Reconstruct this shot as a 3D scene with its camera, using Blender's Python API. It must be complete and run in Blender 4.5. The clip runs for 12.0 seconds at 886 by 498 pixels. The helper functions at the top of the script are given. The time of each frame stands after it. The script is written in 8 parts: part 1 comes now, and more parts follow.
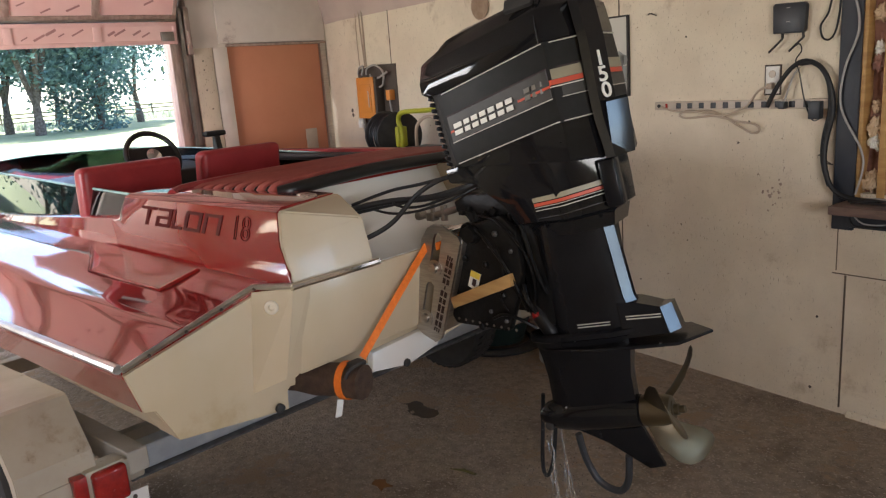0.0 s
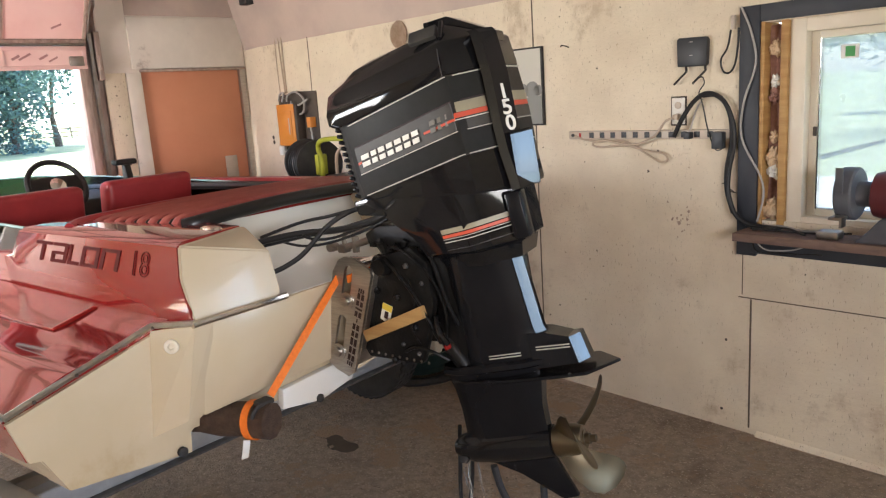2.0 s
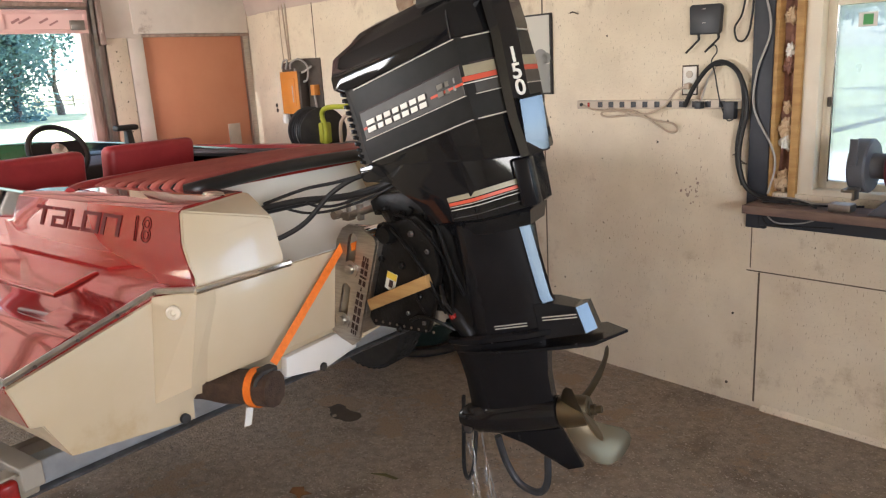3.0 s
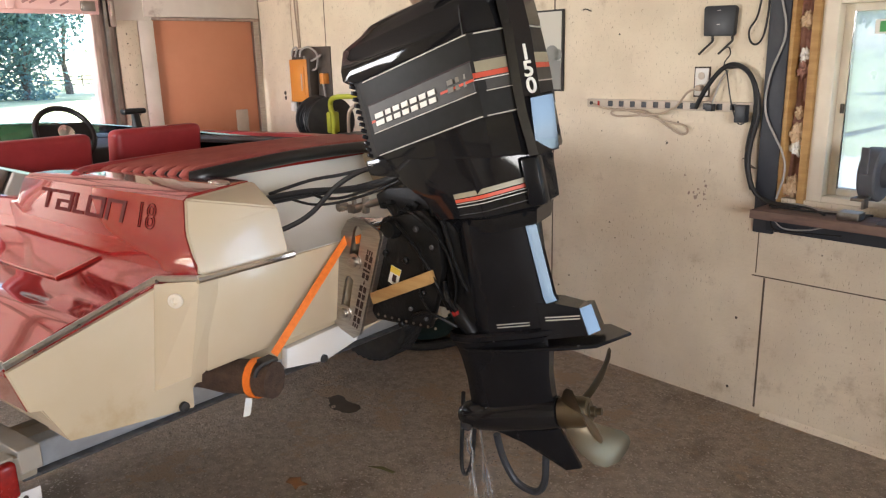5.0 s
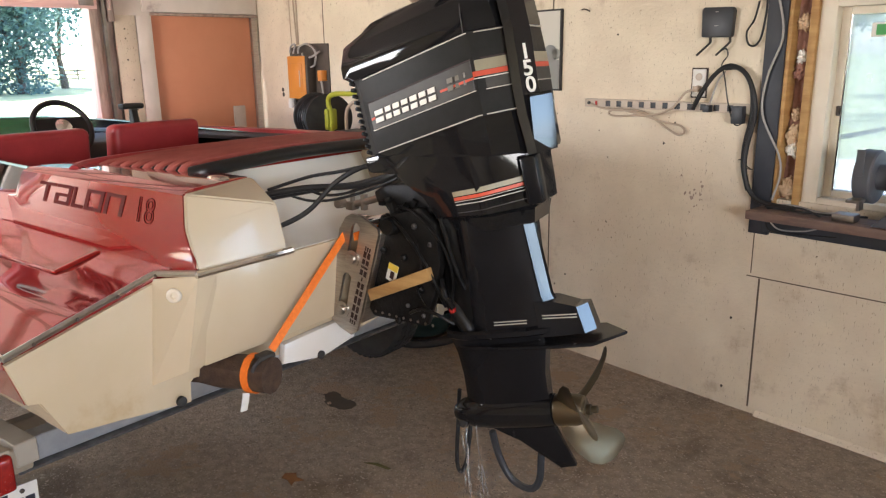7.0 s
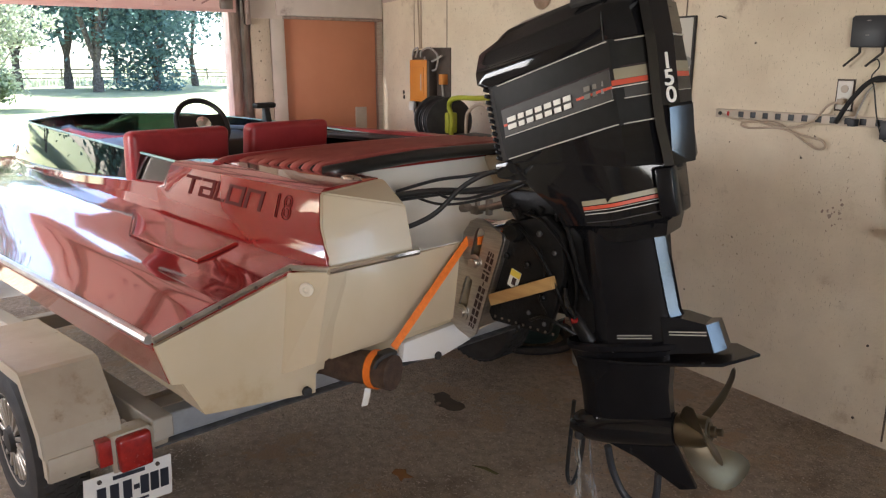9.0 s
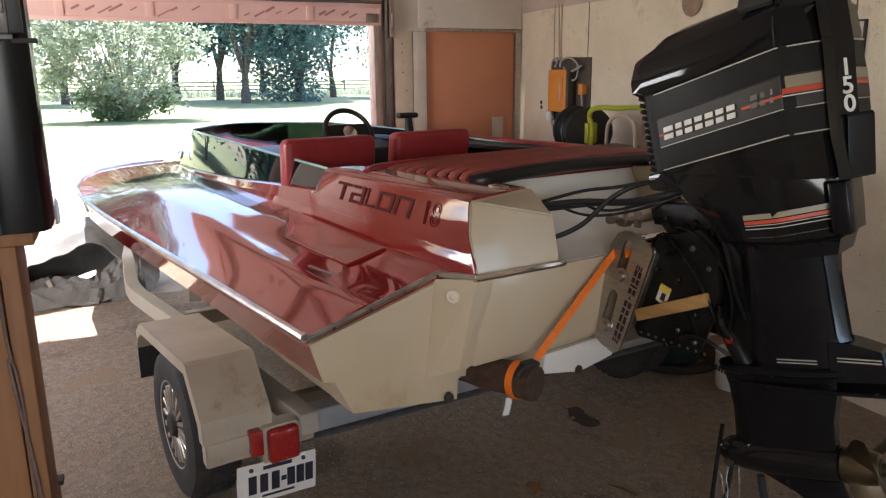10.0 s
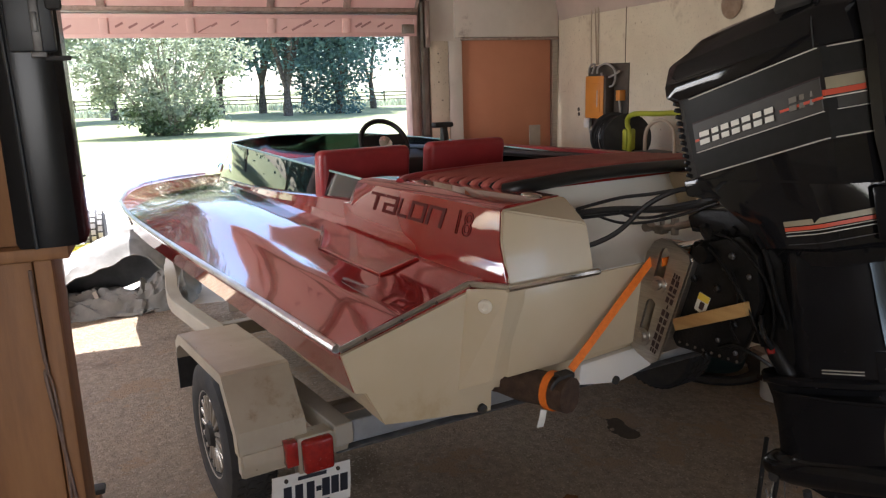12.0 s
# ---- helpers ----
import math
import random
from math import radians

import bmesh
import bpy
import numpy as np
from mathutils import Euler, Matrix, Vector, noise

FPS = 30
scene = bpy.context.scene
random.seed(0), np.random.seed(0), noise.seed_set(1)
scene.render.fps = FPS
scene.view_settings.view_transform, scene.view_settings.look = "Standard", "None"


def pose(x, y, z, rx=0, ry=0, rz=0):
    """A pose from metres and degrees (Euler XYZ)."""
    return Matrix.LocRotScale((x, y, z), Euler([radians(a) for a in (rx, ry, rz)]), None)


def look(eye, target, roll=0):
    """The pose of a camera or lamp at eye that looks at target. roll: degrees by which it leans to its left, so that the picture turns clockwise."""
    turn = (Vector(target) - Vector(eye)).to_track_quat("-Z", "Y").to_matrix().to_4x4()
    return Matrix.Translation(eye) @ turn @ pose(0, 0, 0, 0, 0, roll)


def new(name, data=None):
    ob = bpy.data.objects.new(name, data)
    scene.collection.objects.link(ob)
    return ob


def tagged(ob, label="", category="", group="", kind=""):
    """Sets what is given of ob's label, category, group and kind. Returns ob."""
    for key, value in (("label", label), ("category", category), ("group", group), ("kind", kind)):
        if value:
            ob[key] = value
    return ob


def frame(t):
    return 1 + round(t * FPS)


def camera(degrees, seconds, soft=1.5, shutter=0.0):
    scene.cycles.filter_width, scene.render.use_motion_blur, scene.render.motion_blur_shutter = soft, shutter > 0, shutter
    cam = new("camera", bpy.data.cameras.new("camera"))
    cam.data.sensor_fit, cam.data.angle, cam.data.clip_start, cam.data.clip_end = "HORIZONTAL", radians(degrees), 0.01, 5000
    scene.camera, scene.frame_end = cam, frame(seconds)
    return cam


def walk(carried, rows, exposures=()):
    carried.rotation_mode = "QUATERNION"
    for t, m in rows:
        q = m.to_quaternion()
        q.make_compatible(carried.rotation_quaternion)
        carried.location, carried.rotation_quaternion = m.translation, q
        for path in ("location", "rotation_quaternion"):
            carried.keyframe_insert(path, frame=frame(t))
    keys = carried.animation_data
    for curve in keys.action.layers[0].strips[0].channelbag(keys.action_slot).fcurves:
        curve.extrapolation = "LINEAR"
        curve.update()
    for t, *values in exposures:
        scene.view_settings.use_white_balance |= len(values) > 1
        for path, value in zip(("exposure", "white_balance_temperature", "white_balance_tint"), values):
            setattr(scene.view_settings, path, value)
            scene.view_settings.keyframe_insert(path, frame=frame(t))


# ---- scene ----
cam = camera(61.9, 12.0, soft=1.25)
PATH = [
    (0, (6.049, -3.343, 1.673), (4.483, -2.184, 1.219), -4.2),
    (0.5, (6.065, -3.297, 1.683), (4.508, -2.109, 1.275), -4.4),
    (1, (6.081, -3.281, 1.686), (4.556, -2.049, 1.291), -4.5),
    (1.5, (6.083, -3.265, 1.69), (4.618, -1.964, 1.293), -4.0),
    (2, (6.073, -3.263, 1.688), (4.615, -1.954, 1.285), -3.8),
    (2.5, (6.066, -3.276, 1.684), (4.614, -1.963, 1.269), -3.7),
    (3, (6.04, -3.248, 1.666), (4.586, -1.959, 1.192), -3.3),
    (5, (6.026, -3.239, 1.678), (4.569, -1.962, 1.182), -1.5),
    (5.5, (6.028, -3.235, 1.676), (4.586, -1.944, 1.174), -1.2),
    (6, (6.027, -3.241, 1.675), (4.587, -1.95, 1.166), -0.9),
    (6.5, (6.03, -3.248, 1.676), (4.587, -1.957, 1.174), -0.9),
    (8.5, (6.002, -3.289, 1.684), (4.461, -2.116, 1.186), -0.1),
    (9, (5.988, -3.313, 1.687), (4.37, -2.244, 1.198), 0.0),
    (9.5, (5.97, -3.335, 1.685), (4.283, -2.381, 1.19), 0.1),
    (10, (5.951, -3.373, 1.684), (4.167, -2.595, 1.223), -0.5),
    (10.5, (5.937, -3.376, 1.684), (4.11, -2.692, 1.241), -1.1),
    (11, (5.937, -3.353, 1.684), (4.098, -2.691, 1.262), -1.2),
    (11.5, (5.94, -3.346, 1.683), (4.104, -2.675, 1.258), -1.5),
    (12, (5.945, -3.339, 1.681), (4.114, -2.661, 1.246), -1.7),
]
# the film's own exposure: darker while the bright opening fills the view
EXPOSURES = [(t, e, 6000, 15) for t, e in ((0.0, 2.45), (0.8, 2.6), (1.7, 3.05), (6.5, 3.16), (8.5, 2.86), (9.2, 2.42), (9.6, 2.22), (10.2, 2.06), (11.0, 1.9), (12.0, 1.9))]
walk(cam, [(t, look(eye, target, roll)) for t, eye, target, roll in PATH], EXPOSURES)

# daylight: a high sun from beyond the driveway, and the sky
world = bpy.data.worlds.new("world")
scene.world = world
world.use_nodes = True
wn = world.node_tree
sky = wn.nodes.new("ShaderNodeTexSky")
sky.sky_type = "NISHITA"
sky.sun_disc = False
SUN_UP, SUN_AZ = radians(71), radians(-95)
sky.sun_elevation, sky.sun_rotation = SUN_UP, SUN_AZ
wn.links.new(sky.outputs[0], wn.nodes["Background"].inputs[0])
wn.nodes["Background"].inputs[1].default_value = 0.15
sun_data = bpy.data.lights.new("sun", "SUN")
sun_data.energy, sun_data.angle, sun_data.color = 5.0, radians(0.5), (1.0, 0.95, 0.87)
sun = new("sun", sun_data)
sun_dir = Vector((math.cos(SUN_UP) * math.sin(SUN_AZ), math.cos(SUN_UP) * math.cos(SUN_AZ), math.sin(SUN_UP)))
sun.matrix_world = look(sun_dir * 60, (0, 0, 0))
tagged(sun, kind="structure")


def opening_lamp(name, eye, target, w, h, power, color):
    """An area lamp as skylight in a wall opening; south and east are added fill."""
    d = bpy.data.lights.new(name, "AREA")
    d.shape, d.size, d.size_y, d.energy, d.color = "RECTANGLE", w, h, power, color
    ob = new(name, d)
    ob.matrix_world = look(eye, target)
    return tagged(ob, kind="structure")


# ---- materials ----
def mat(name, color, rough=0.5, metal=0.0, color2=None, scale=6.0, bump=0.0, bump_scale=60.0, coat=0.0, spec=0.5,
        dirt=None, dirt_scale=2.5, dirt_at=0.6, speck=None, speck_scale=30.0, speck_at=0.68, rough_var=0.08,
        stretch=(1, 1, 1), streak=None, streak_at=0.62, streak_size=(55, 55, 13), pit=None, bump_dist=0.004, alpha=1.0, transmission=0.0, ior=1.45, island=0.0, flat=False, bump2=None):
    """A surface with grain, blotches of dirt, small specks, uneven gloss and fine relief."""
    m = bpy.data.materials.new(name)
    m.use_nodes = True
    nt = m.node_tree
    b = nt.nodes["Principled BSDF"]
    link = nt.links.new
    b.inputs["Metallic"].default_value = metal
    b.inputs["Roughness"].default_value = rough
    b.inputs["Coat Weight"].default_value = coat
    b.inputs["Coat Roughness"].default_value = 0.03
    b.inputs["Specular IOR Level"].default_value = spec
    b.inputs["IOR"].default_value = ior
    b.inputs["Alpha"].default_value = alpha
    b.inputs["Transmission Weight"].default_value = transmission
    if flat:
        b.inputs["Base Color"].default_value = (*color, 1)
        return m
    tc = nt.nodes.new("ShaderNodeTexCoord")
    mp = nt.nodes.new("ShaderNodeMapping")
    mp.inputs["Scale"].default_value = stretch
    link(tc.outputs["Object"], mp.inputs["Vector"])

    def tex(s, detail=6.0, r=0.6):
        n = nt.nodes.new("ShaderNodeTexNoise")
        n.inputs["Scale"].default_value, n.inputs["Detail"].default_value, n.inputs["Roughness"].default_value = s, detail, r
        link(mp.outputs[0], n.inputs["Vector"])
        return n.outputs["Fac"]

    def mixed(fac, a, c):
        n = nt.nodes.new("ShaderNodeMix")
        n.data_type = "RGBA"
        link(fac, n.inputs["Factor"])
        for i, v in ((6, a), (7, c)):
            if isinstance(v, tuple):
                n.inputs[i].default_value = (*v, 1)
            else:
                link(v, n.inputs[i])
        return n.outputs[2]

    def ramp(fac, lo, hi):
        n = nt.nodes.new("ShaderNodeMapRange")
        n.interpolation_type = "SMOOTHSTEP"
        n.inputs["From Min"].default_value, n.inputs["From Max"].default_value = lo, hi
        link(fac, n.inputs["Value"])
        return n.outputs[0]

    c2 = color2 or tuple(v * 0.82 for v in color)
    col = mixed(ramp(tex(scale), 0.3, 0.7), color, c2)
    if dirt:
        col = mixed(ramp(tex(dirt_scale, 8.0, 0.7), dirt_at, dirt_at + 0.14), col, dirt)
    if speck:
        col = mixed(ramp(tex(speck_scale, 3.0, 0.5), speck_at, speck_at + 0.05), col, speck)
    if pit:
        col = mixed(ramp(tex(speck_scale * 0.45, 5.0, 0.75), 0.60, 0.70), col, pit)
    if streak:
        ms = nt.nodes.new("ShaderNodeMapping")
        ms.inputs["Scale"].default_value = streak_size
        link(tc.outputs["Object"], ms.inputs["Vector"])
        ns = nt.nodes.new("ShaderNodeTexNoise")
        ns.inputs["Scale"].default_value, ns.inputs["Detail"].default_value, ns.inputs["Roughness"].default_value = 2.4, 8.0, 0.72
        link(ms.outputs[0], ns.inputs["Vector"])
        mm = nt.nodes.new("ShaderNodeMath")
        mm.operation = "MULTIPLY"
        link(ramp(ns.outputs["Fac"], streak_at, streak_at + 0.05), mm.inputs[0])
        link(ramp(tex(1.7, 3.0), 0.30, 0.54), mm.inputs[1])
        col = mixed(mm.outputs[0], col, streak)
    if island:
        oi = nt.nodes.new("ShaderNodeNewGeometry")
        hs = nt.nodes.new("ShaderNodeHueSaturation")
        mr = nt.nodes.new("ShaderNodeMapRange")
        mr.inputs["To Min"].default_value, mr.inputs["To Max"].default_value = 1 - island, 1 + island
        link(oi.outputs["Random Per Island"], mr.inputs["Value"])
        link(mr.outputs[0], hs.inputs["Value"])
        link(col, hs.inputs["Color"])
        col = hs.outputs[0]
    link(col, b.inputs["Base Color"])
    rr = nt.nodes.new("ShaderNodeMapRange")
    rr.inputs["To Min"].default_value, rr.inputs["To Max"].default_value = max(rough - rough_var, 0.01), min(rough + rough_var, 1)
    link(tex(scale * 2.3), rr.inputs["Value"])
    link(rr.outputs[0], b.inputs["Roughness"])
    if bump:
        bp = nt.nodes.new("ShaderNodeBump")
        bp.inputs["Strength"].default_value, bp.inputs["Distance"].default_value = bump, bump_dist
        link(tex(bump_scale), bp.inputs["Height"])
        if bump2:
            fine = nt.nodes.new("ShaderNodeBump")
            fine.inputs["Strength"].default_value, fine.inputs["Distance"].default_value = 1.0, bump2[1]
            link(tex(bump2[0], 4.0, 0.7), fine.inputs["Height"])
            link(fine.outputs[0], bp.inputs["Normal"])
        link(bp.outputs[0], b.inputs["Normal"])
    return m


M_WALL = mat("painted_board", (0.69, 0.60, 0.45), 0.75, color2=(0.59, 0.50, 0.37), scale=2.2, bump=0.8, bump_scale=55,
             dirt=(0.47, 0.375, 0.265), dirt_scale=2.6, dirt_at=0.55, speck=(0.36, 0.275, 0.19), speck_scale=30, speck_at=0.69, streak=(0.30, 0.235, 0.165), streak_at=0.587)
M_WALLTOP = mat("upper_board", (0.50, 0.40, 0.33), 0.8, color2=(0.42, 0.33, 0.28), scale=2.0, bump=0.2)
M_BACKWALL = mat("back_board", (0.70, 0.63, 0.54), 0.75, color2=(0.60, 0.53, 0.45), scale=2.0, bump=0.2, dirt=(0.36, 0.29, 0.24), dirt_scale=4)
M_OLDWOOD = mat("weathered_wood", (0.40, 0.31, 0.25), 0.8, color2=(0.26, 0.19, 0.15), scale=5, bump=0.4, bump_scale=30, stretch=(6, 6, 1))
M_CEIL = mat("ceiling_board", (0.46, 0.40, 0.34), 0.9, bump=0.2)
M_CONCRETE = mat("garage_concrete", (0.62, 0.48, 0.345), 0.62, color2=(0.43, 0.325, 0.225), scale=22, bump=1.0, bump_scale=30, bump_dist=0.022, rough_var=0.22,
                 dirt=(0.31, 0.225, 0.150), dirt_scale=1.3, dirt_at=0.52, speck=(0.74, 0.60, 0.45), speck_scale=85, speck_at=0.60, pit=(0.19, 0.143, 0.100), bump2=(120, 0.012),
                 streak=(0.55, 0.38, 0.235), streak_at=0.54, streak_size=(1.2, 1.2, 1.2))
M_DOOR = mat("orange_door_paint", (0.58, 0.25, 0.135), 0.6, color2=(0.52, 0.21, 0.11), scale=1.5, bump=0.1)
M_FOAM = mat("pink_foam_board", (0.80, 0.55, 0.49), 0.55, color2=(0.74, 0.47, 0.42), scale=3.0, bump=0.1)
M_FOAMTXT = mat("foam_print", (0.42, 0.22, 0.20), 0.7)
M_WOOD = mat("pine", (0.46, 0.28, 0.10), 0.6, color2=(0.34, 0.18, 0.06), scale=4, bump=0.15, stretch=(1, 1, 8))
M_PLY = mat("plywood", (0.30, 0.145, 0.06), 0.75, color2=(0.22, 0.10, 0.04), scale=2.5, bump=0.15, dirt=(0.10, 0.055, 0.035), dirt_scale=3.5, stretch=(3, 3, 0.7))
M_RED = mat("red_gelcoat", (0.215, 0.015, 0.012), 0.06, color2=(0.19, 0.012, 0.010), scale=2, coat=1.0, rough_var=0.03)
M_REDVINYL = mat("red_vinyl", (0.32, 0.030, 0.032), 0.36, color2=(0.26, 0.022, 0.024), scale=8, bump=0.12, bump_scale=180)
M_CREAM = mat("cream_gelcoat", (0.56, 0.465, 0.325), 0.24, color2=(0.50, 0.40, 0.255), scale=1.1, coat=0.2, rough_var=0.08, dirt=(0.43, 0.325, 0.18), dirt_scale=1.2, dirt_at=0.58, streak=(0.44, 0.34, 0.21), streak_at=0.68)
M_WHITE = mat("white_gelcoat", (0.80, 0.78, 0.72), 0.25, color2=(0.74, 0.72, 0.64), scale=2, coat=0.5)
M_GLASSDARK = mat("smoked_acrylic", (0.012, 0.022, 0.015), 0.02, transmission=1.0, ior=1.42, flat=True)
M_GLASSEDGE = mat("acrylic_edge", (0.30, 0.48, 0.45), 0.2)
M_BLACKVINYL = mat("black_vinyl", (0.014, 0.013, 0.012), 0.38, bump=0.1, bump_scale=160)
M_BLACKLINER = mat("black_liner", (0.012, 0.013, 0.012), 0.6)
M_CHROME = mat("chrome", (0.82, 0.80, 0.76), 0.12, metal=1.0, color2=(0.70, 0.68, 0.64), scale=12)
M_ALU = mat("brushed_aluminium", (0.52, 0.49, 0.44), 0.38, metal=1.0, color2=(0.40, 0.37, 0.33), scale=14, bump=0.1, stretch=(1, 1, 12))
M_TRIM = mat("aluminium_trim", (0.60, 0.58, 0.54), 0.3, metal=1.0, color2=(0.40, 0.38, 0.35), scale=9)
M_MOTOR = mat("black_motor_paint", (0.007, 0.007, 0.008), 0.07, color2=(0.010, 0.010, 0.010), scale=3, spec=0.42, rough_var=0.03, speck=(0.05, 0.05, 0.045), speck_scale=60, speck_at=0.76)
M_MOTORSATIN = mat("black_satin_paint", (0.006, 0.006, 0.007), 0.24, color2=(0.009, 0.009, 0.010), scale=6, spec=0.26, rough_var=0.08, speck=(0.06, 0.06, 0.06), speck_scale=120, speck_at=0.75)
M_GREASE = mat("greasy_black_iron", (0.004, 0.004, 0.004), 0.38, color2=(0.010, 0.009, 0.008), scale=22, spec=0.25, rough_var=0.2, bump=0.5, bump_scale=45, bump_dist=0.006, dirt=(0.035, 0.030, 0.024), dirt_scale=30, dirt_at=0.62)
M_BAND = mat("charcoal_decal", (0.016, 0.0155, 0.014), 0.42, spec=0.14, color2=(0.019, 0.018, 0.017), scale=30, bump=0.05)
M_GREYBAND = mat("grey_decal", (0.040, 0.036, 0.030), 0.40, color2=(0.032, 0.028, 0.023), scale=30)
M_SILVER = mat("silver_decal", (0.50, 0.47, 0.40), 0.4, flat=True)
M_CHAMPAGNE = mat("champagne_decal", (0.30, 0.27, 0.18), 0.35, color2=(0.24, 0.21, 0.14), scale=12)
M_REDDECAL = mat("red_decal", (0.52, 0.07, 0.03), 0.4, flat=True)
M_WHITEDECAL = mat("white_decal", (0.72, 0.70, 0.62), 0.4, flat=True)
# pad red, lightened: the ceiling's sheen is put into this colour
M_PADVINYL = mat("faded_sheen_red_vinyl", (0.34, 0.085, 0.065), 0.42, color2=(0.26, 0.055, 0.042), scale=9, bump=0.15, bump_scale=160)
M_DARKDECAL = mat("dark_decal", (0.035, 0.016, 0.014), 0.6, flat=True)
M_RUBBER = mat("rubber", (0.022, 0.021, 0.020), 0.7, color2=(0.04, 0.036, 0.032), scale=14, bump=0.15)
M_CABLE = mat("black_cable", (0.015, 0.015, 0.015), 0.45, flat=True)
M_GREYCABLE = mat("grey_cable", (0.34, 0.32, 0.29), 0.5, flat=True)
M_TANCABLE = mat("tan_cable", (0.42, 0.33, 0.24), 0.5, flat=True)
M_STEEL = mat("dull_steel", (0.36, 0.33, 0.29), 0.4, metal=1.0, color2=(0.26, 0.22, 0.18), scale=10)
M_ALLOY = mat("dusty_alloy", (0.46, 0.42, 0.36), 0.42, metal=0.55, color2=(0.33, 0.29, 0.24), scale=9, dirt=(0.20, 0.15, 0.10), dirt_scale=14, dirt_at=0.60)
M_OLDSTEEL = mat("tarnished_steel", (0.16, 0.155, 0.15), 0.5, metal=0.6, color2=(0.09, 0.085, 0.08), scale=20)
M_GREYBLOCK = mat("grey_block_decal", (0.17, 0.155, 0.125), 0.4)
# gold-brown of the mirrored floor is put into the steel's base colour
M_PROP = mat("polished_steel", (0.165, 0.132, 0.082), 0.42, metal=1.0, color2=(0.165, 0.138, 0.092), scale=6, rough_var=0.08)
M_GALV = mat("galvanised_steel", (0.42, 0.43, 0.43), 0.42, metal=0.5, color2=(0.34, 0.35, 0.35), scale=12, dirt=(0.26, 0.22, 0.18), dirt_scale=6, dirt_at=0.60)
M_TRAILER = mat("tan_trailer_paint", (0.40, 0.36, 0.29), 0.42, color2=(0.34, 0.30, 0.24), scale=4, dirt=(0.24, 0.18, 0.12), dirt_scale=4, dirt_at=0.63)
M_FENDER = mat("beige_fender", (0.42, 0.36, 0.27), 0.5, color2=(0.36, 0.30, 0.22), scale=4, spec=0.35, bump=0.15, bump_scale=90, dirt=(0.27, 0.20, 0.13), dirt_scale=5, dirt_at=0.60, speck=(0.20, 0.15, 0.10), speck_scale=40, speck_at=0.72)
M_LENS = mat("red_lens", (0.35, 0.018, 0.012), 0.25, color2=(0.24, 0.012, 0.01), scale=30, coat=0.5, bump=0.2, bump_scale=220)
M_PLATE = mat("plate_white", (0.72, 0.70, 0.64), 0.4, color2=(0.64, 0.61, 0.54), scale=12)
M_PLATEINK = mat("plate_ink", (0.02, 0.022, 0.03), 0.4, flat=True)
M_STRAP = mat("orange_webbing", (0.88, 0.21, 0.015), 0.6, color2=(0.74, 0.16, 0.012), scale=60, bump=0.3, bump_scale=300)
M_LOG = mat("brown_carpet", (0.085, 0.050, 0.030), 0.95, color2=(0.05, 0.028, 0.018), scale=30, bump=1.0, bump_scale=140)
M_BLUEBLACK = mat("dark_window_trim", (0.022, 0.025, 0.032), 0.55, color2=(0.035, 0.037, 0.043), scale=6, bump=0.15)
M_WINFRAME = mat("cream_window_frame", (0.72, 0.65, 0.52), 0.5, color2=(0.66, 0.58, 0.45), scale=4)
M_INSUL = mat("pink_fibreglass", (0.36, 0.19, 0.14), 0.95, color2=(0.20, 0.10, 0.075), scale=14, bump=1.0, bump_scale=60)
M_INSULPALE = mat("pale_fibreglass", (0.62, 0.46, 0.30), 0.95, color2=(0.48, 0.33, 0.19), scale=20, bump=1.0, bump_scale=60)
M_BENCH = mat("old_shelf_plank", (0.20, 0.13, 0.10), 0.75, color2=(0.12, 0.08, 0.065), scale=5, bump=0.3, stretch=(1, 6, 6))
M_GREYPLASTIC = mat("dark_grey_plastic", (0.030, 0.032, 0.035), 0.45)
M_BEIGEPLASTIC = mat("beige_plastic", (0.50, 0.42, 0.33), 0.45)
M_ORANGEBOX = mat("orange_steel_box", (0.66, 0.25, 0.035), 0.45, color2=(0.58, 0.21, 0.03), scale=4, coat=0.2)
M_PANELBACK = mat("dark_panel_board", (0.085, 0.065, 0.05), 0.8, color2=(0.05, 0.04, 0.032), scale=7)
M_LIME = mat("lime_paint", (0.42, 0.44, 0.035), 0.4)
M_GRINDERRED = mat("grinder_red", (0.11, 0.022, 0.024), 0.45, color2=(0.08, 0.018, 0.020), scale=6)
M_GRINDERGREY = mat("grinder_grey", (0.10, 0.105, 0.115), 0.5, color2=(0.07, 0.07, 0.08), scale=6)
M_POST = mat("dark_varnished_plank", (0.27, 0.125, 0.045), 0.6, color2=(0.17, 0.072, 0.026), scale=3, bump=0.2, bump_scale=50, stretch=(5, 5, 0.6), dirt=(0.09, 0.045, 0.022), dirt_scale=5, dirt_at=0.62)
M_TARP = mat("grey_canvas", (0.27, 0.26, 0.24), 0.85, color2=(0.17, 0.165, 0.15), scale=5, bump=0.3, bump_scale=160)
M_CARDBOARD = mat("paper_print", (0.52, 0.50, 0.43), 0.7, flat=True)
M_BRASS = mat("worn_brass", (0.45, 0.33, 0.16), 0.4, metal=1.0)
M_TUB = mat("dark_green_tub", (0.018, 0.035, 0.032), 0.45)
M_LABEL = mat("yellow_label", (0.75, 0.55, 0.06), 0.5, flat=True)
M_DUSTY = bpy.data.materials.new("dusty_window_glass")
M_DUSTY.use_nodes = True
_n = M_DUSTY.node_tree
_n.nodes.remove(_n.nodes["Principled BSDF"])
_clear, _dust, _mix, _noise, _rng = (_n.nodes.new(k) for k in ("ShaderNodeBsdfTransparent", "ShaderNodeBsdfTranslucent", "ShaderNodeMixShader", "ShaderNodeTexNoise", "ShaderNodeMapRange"))
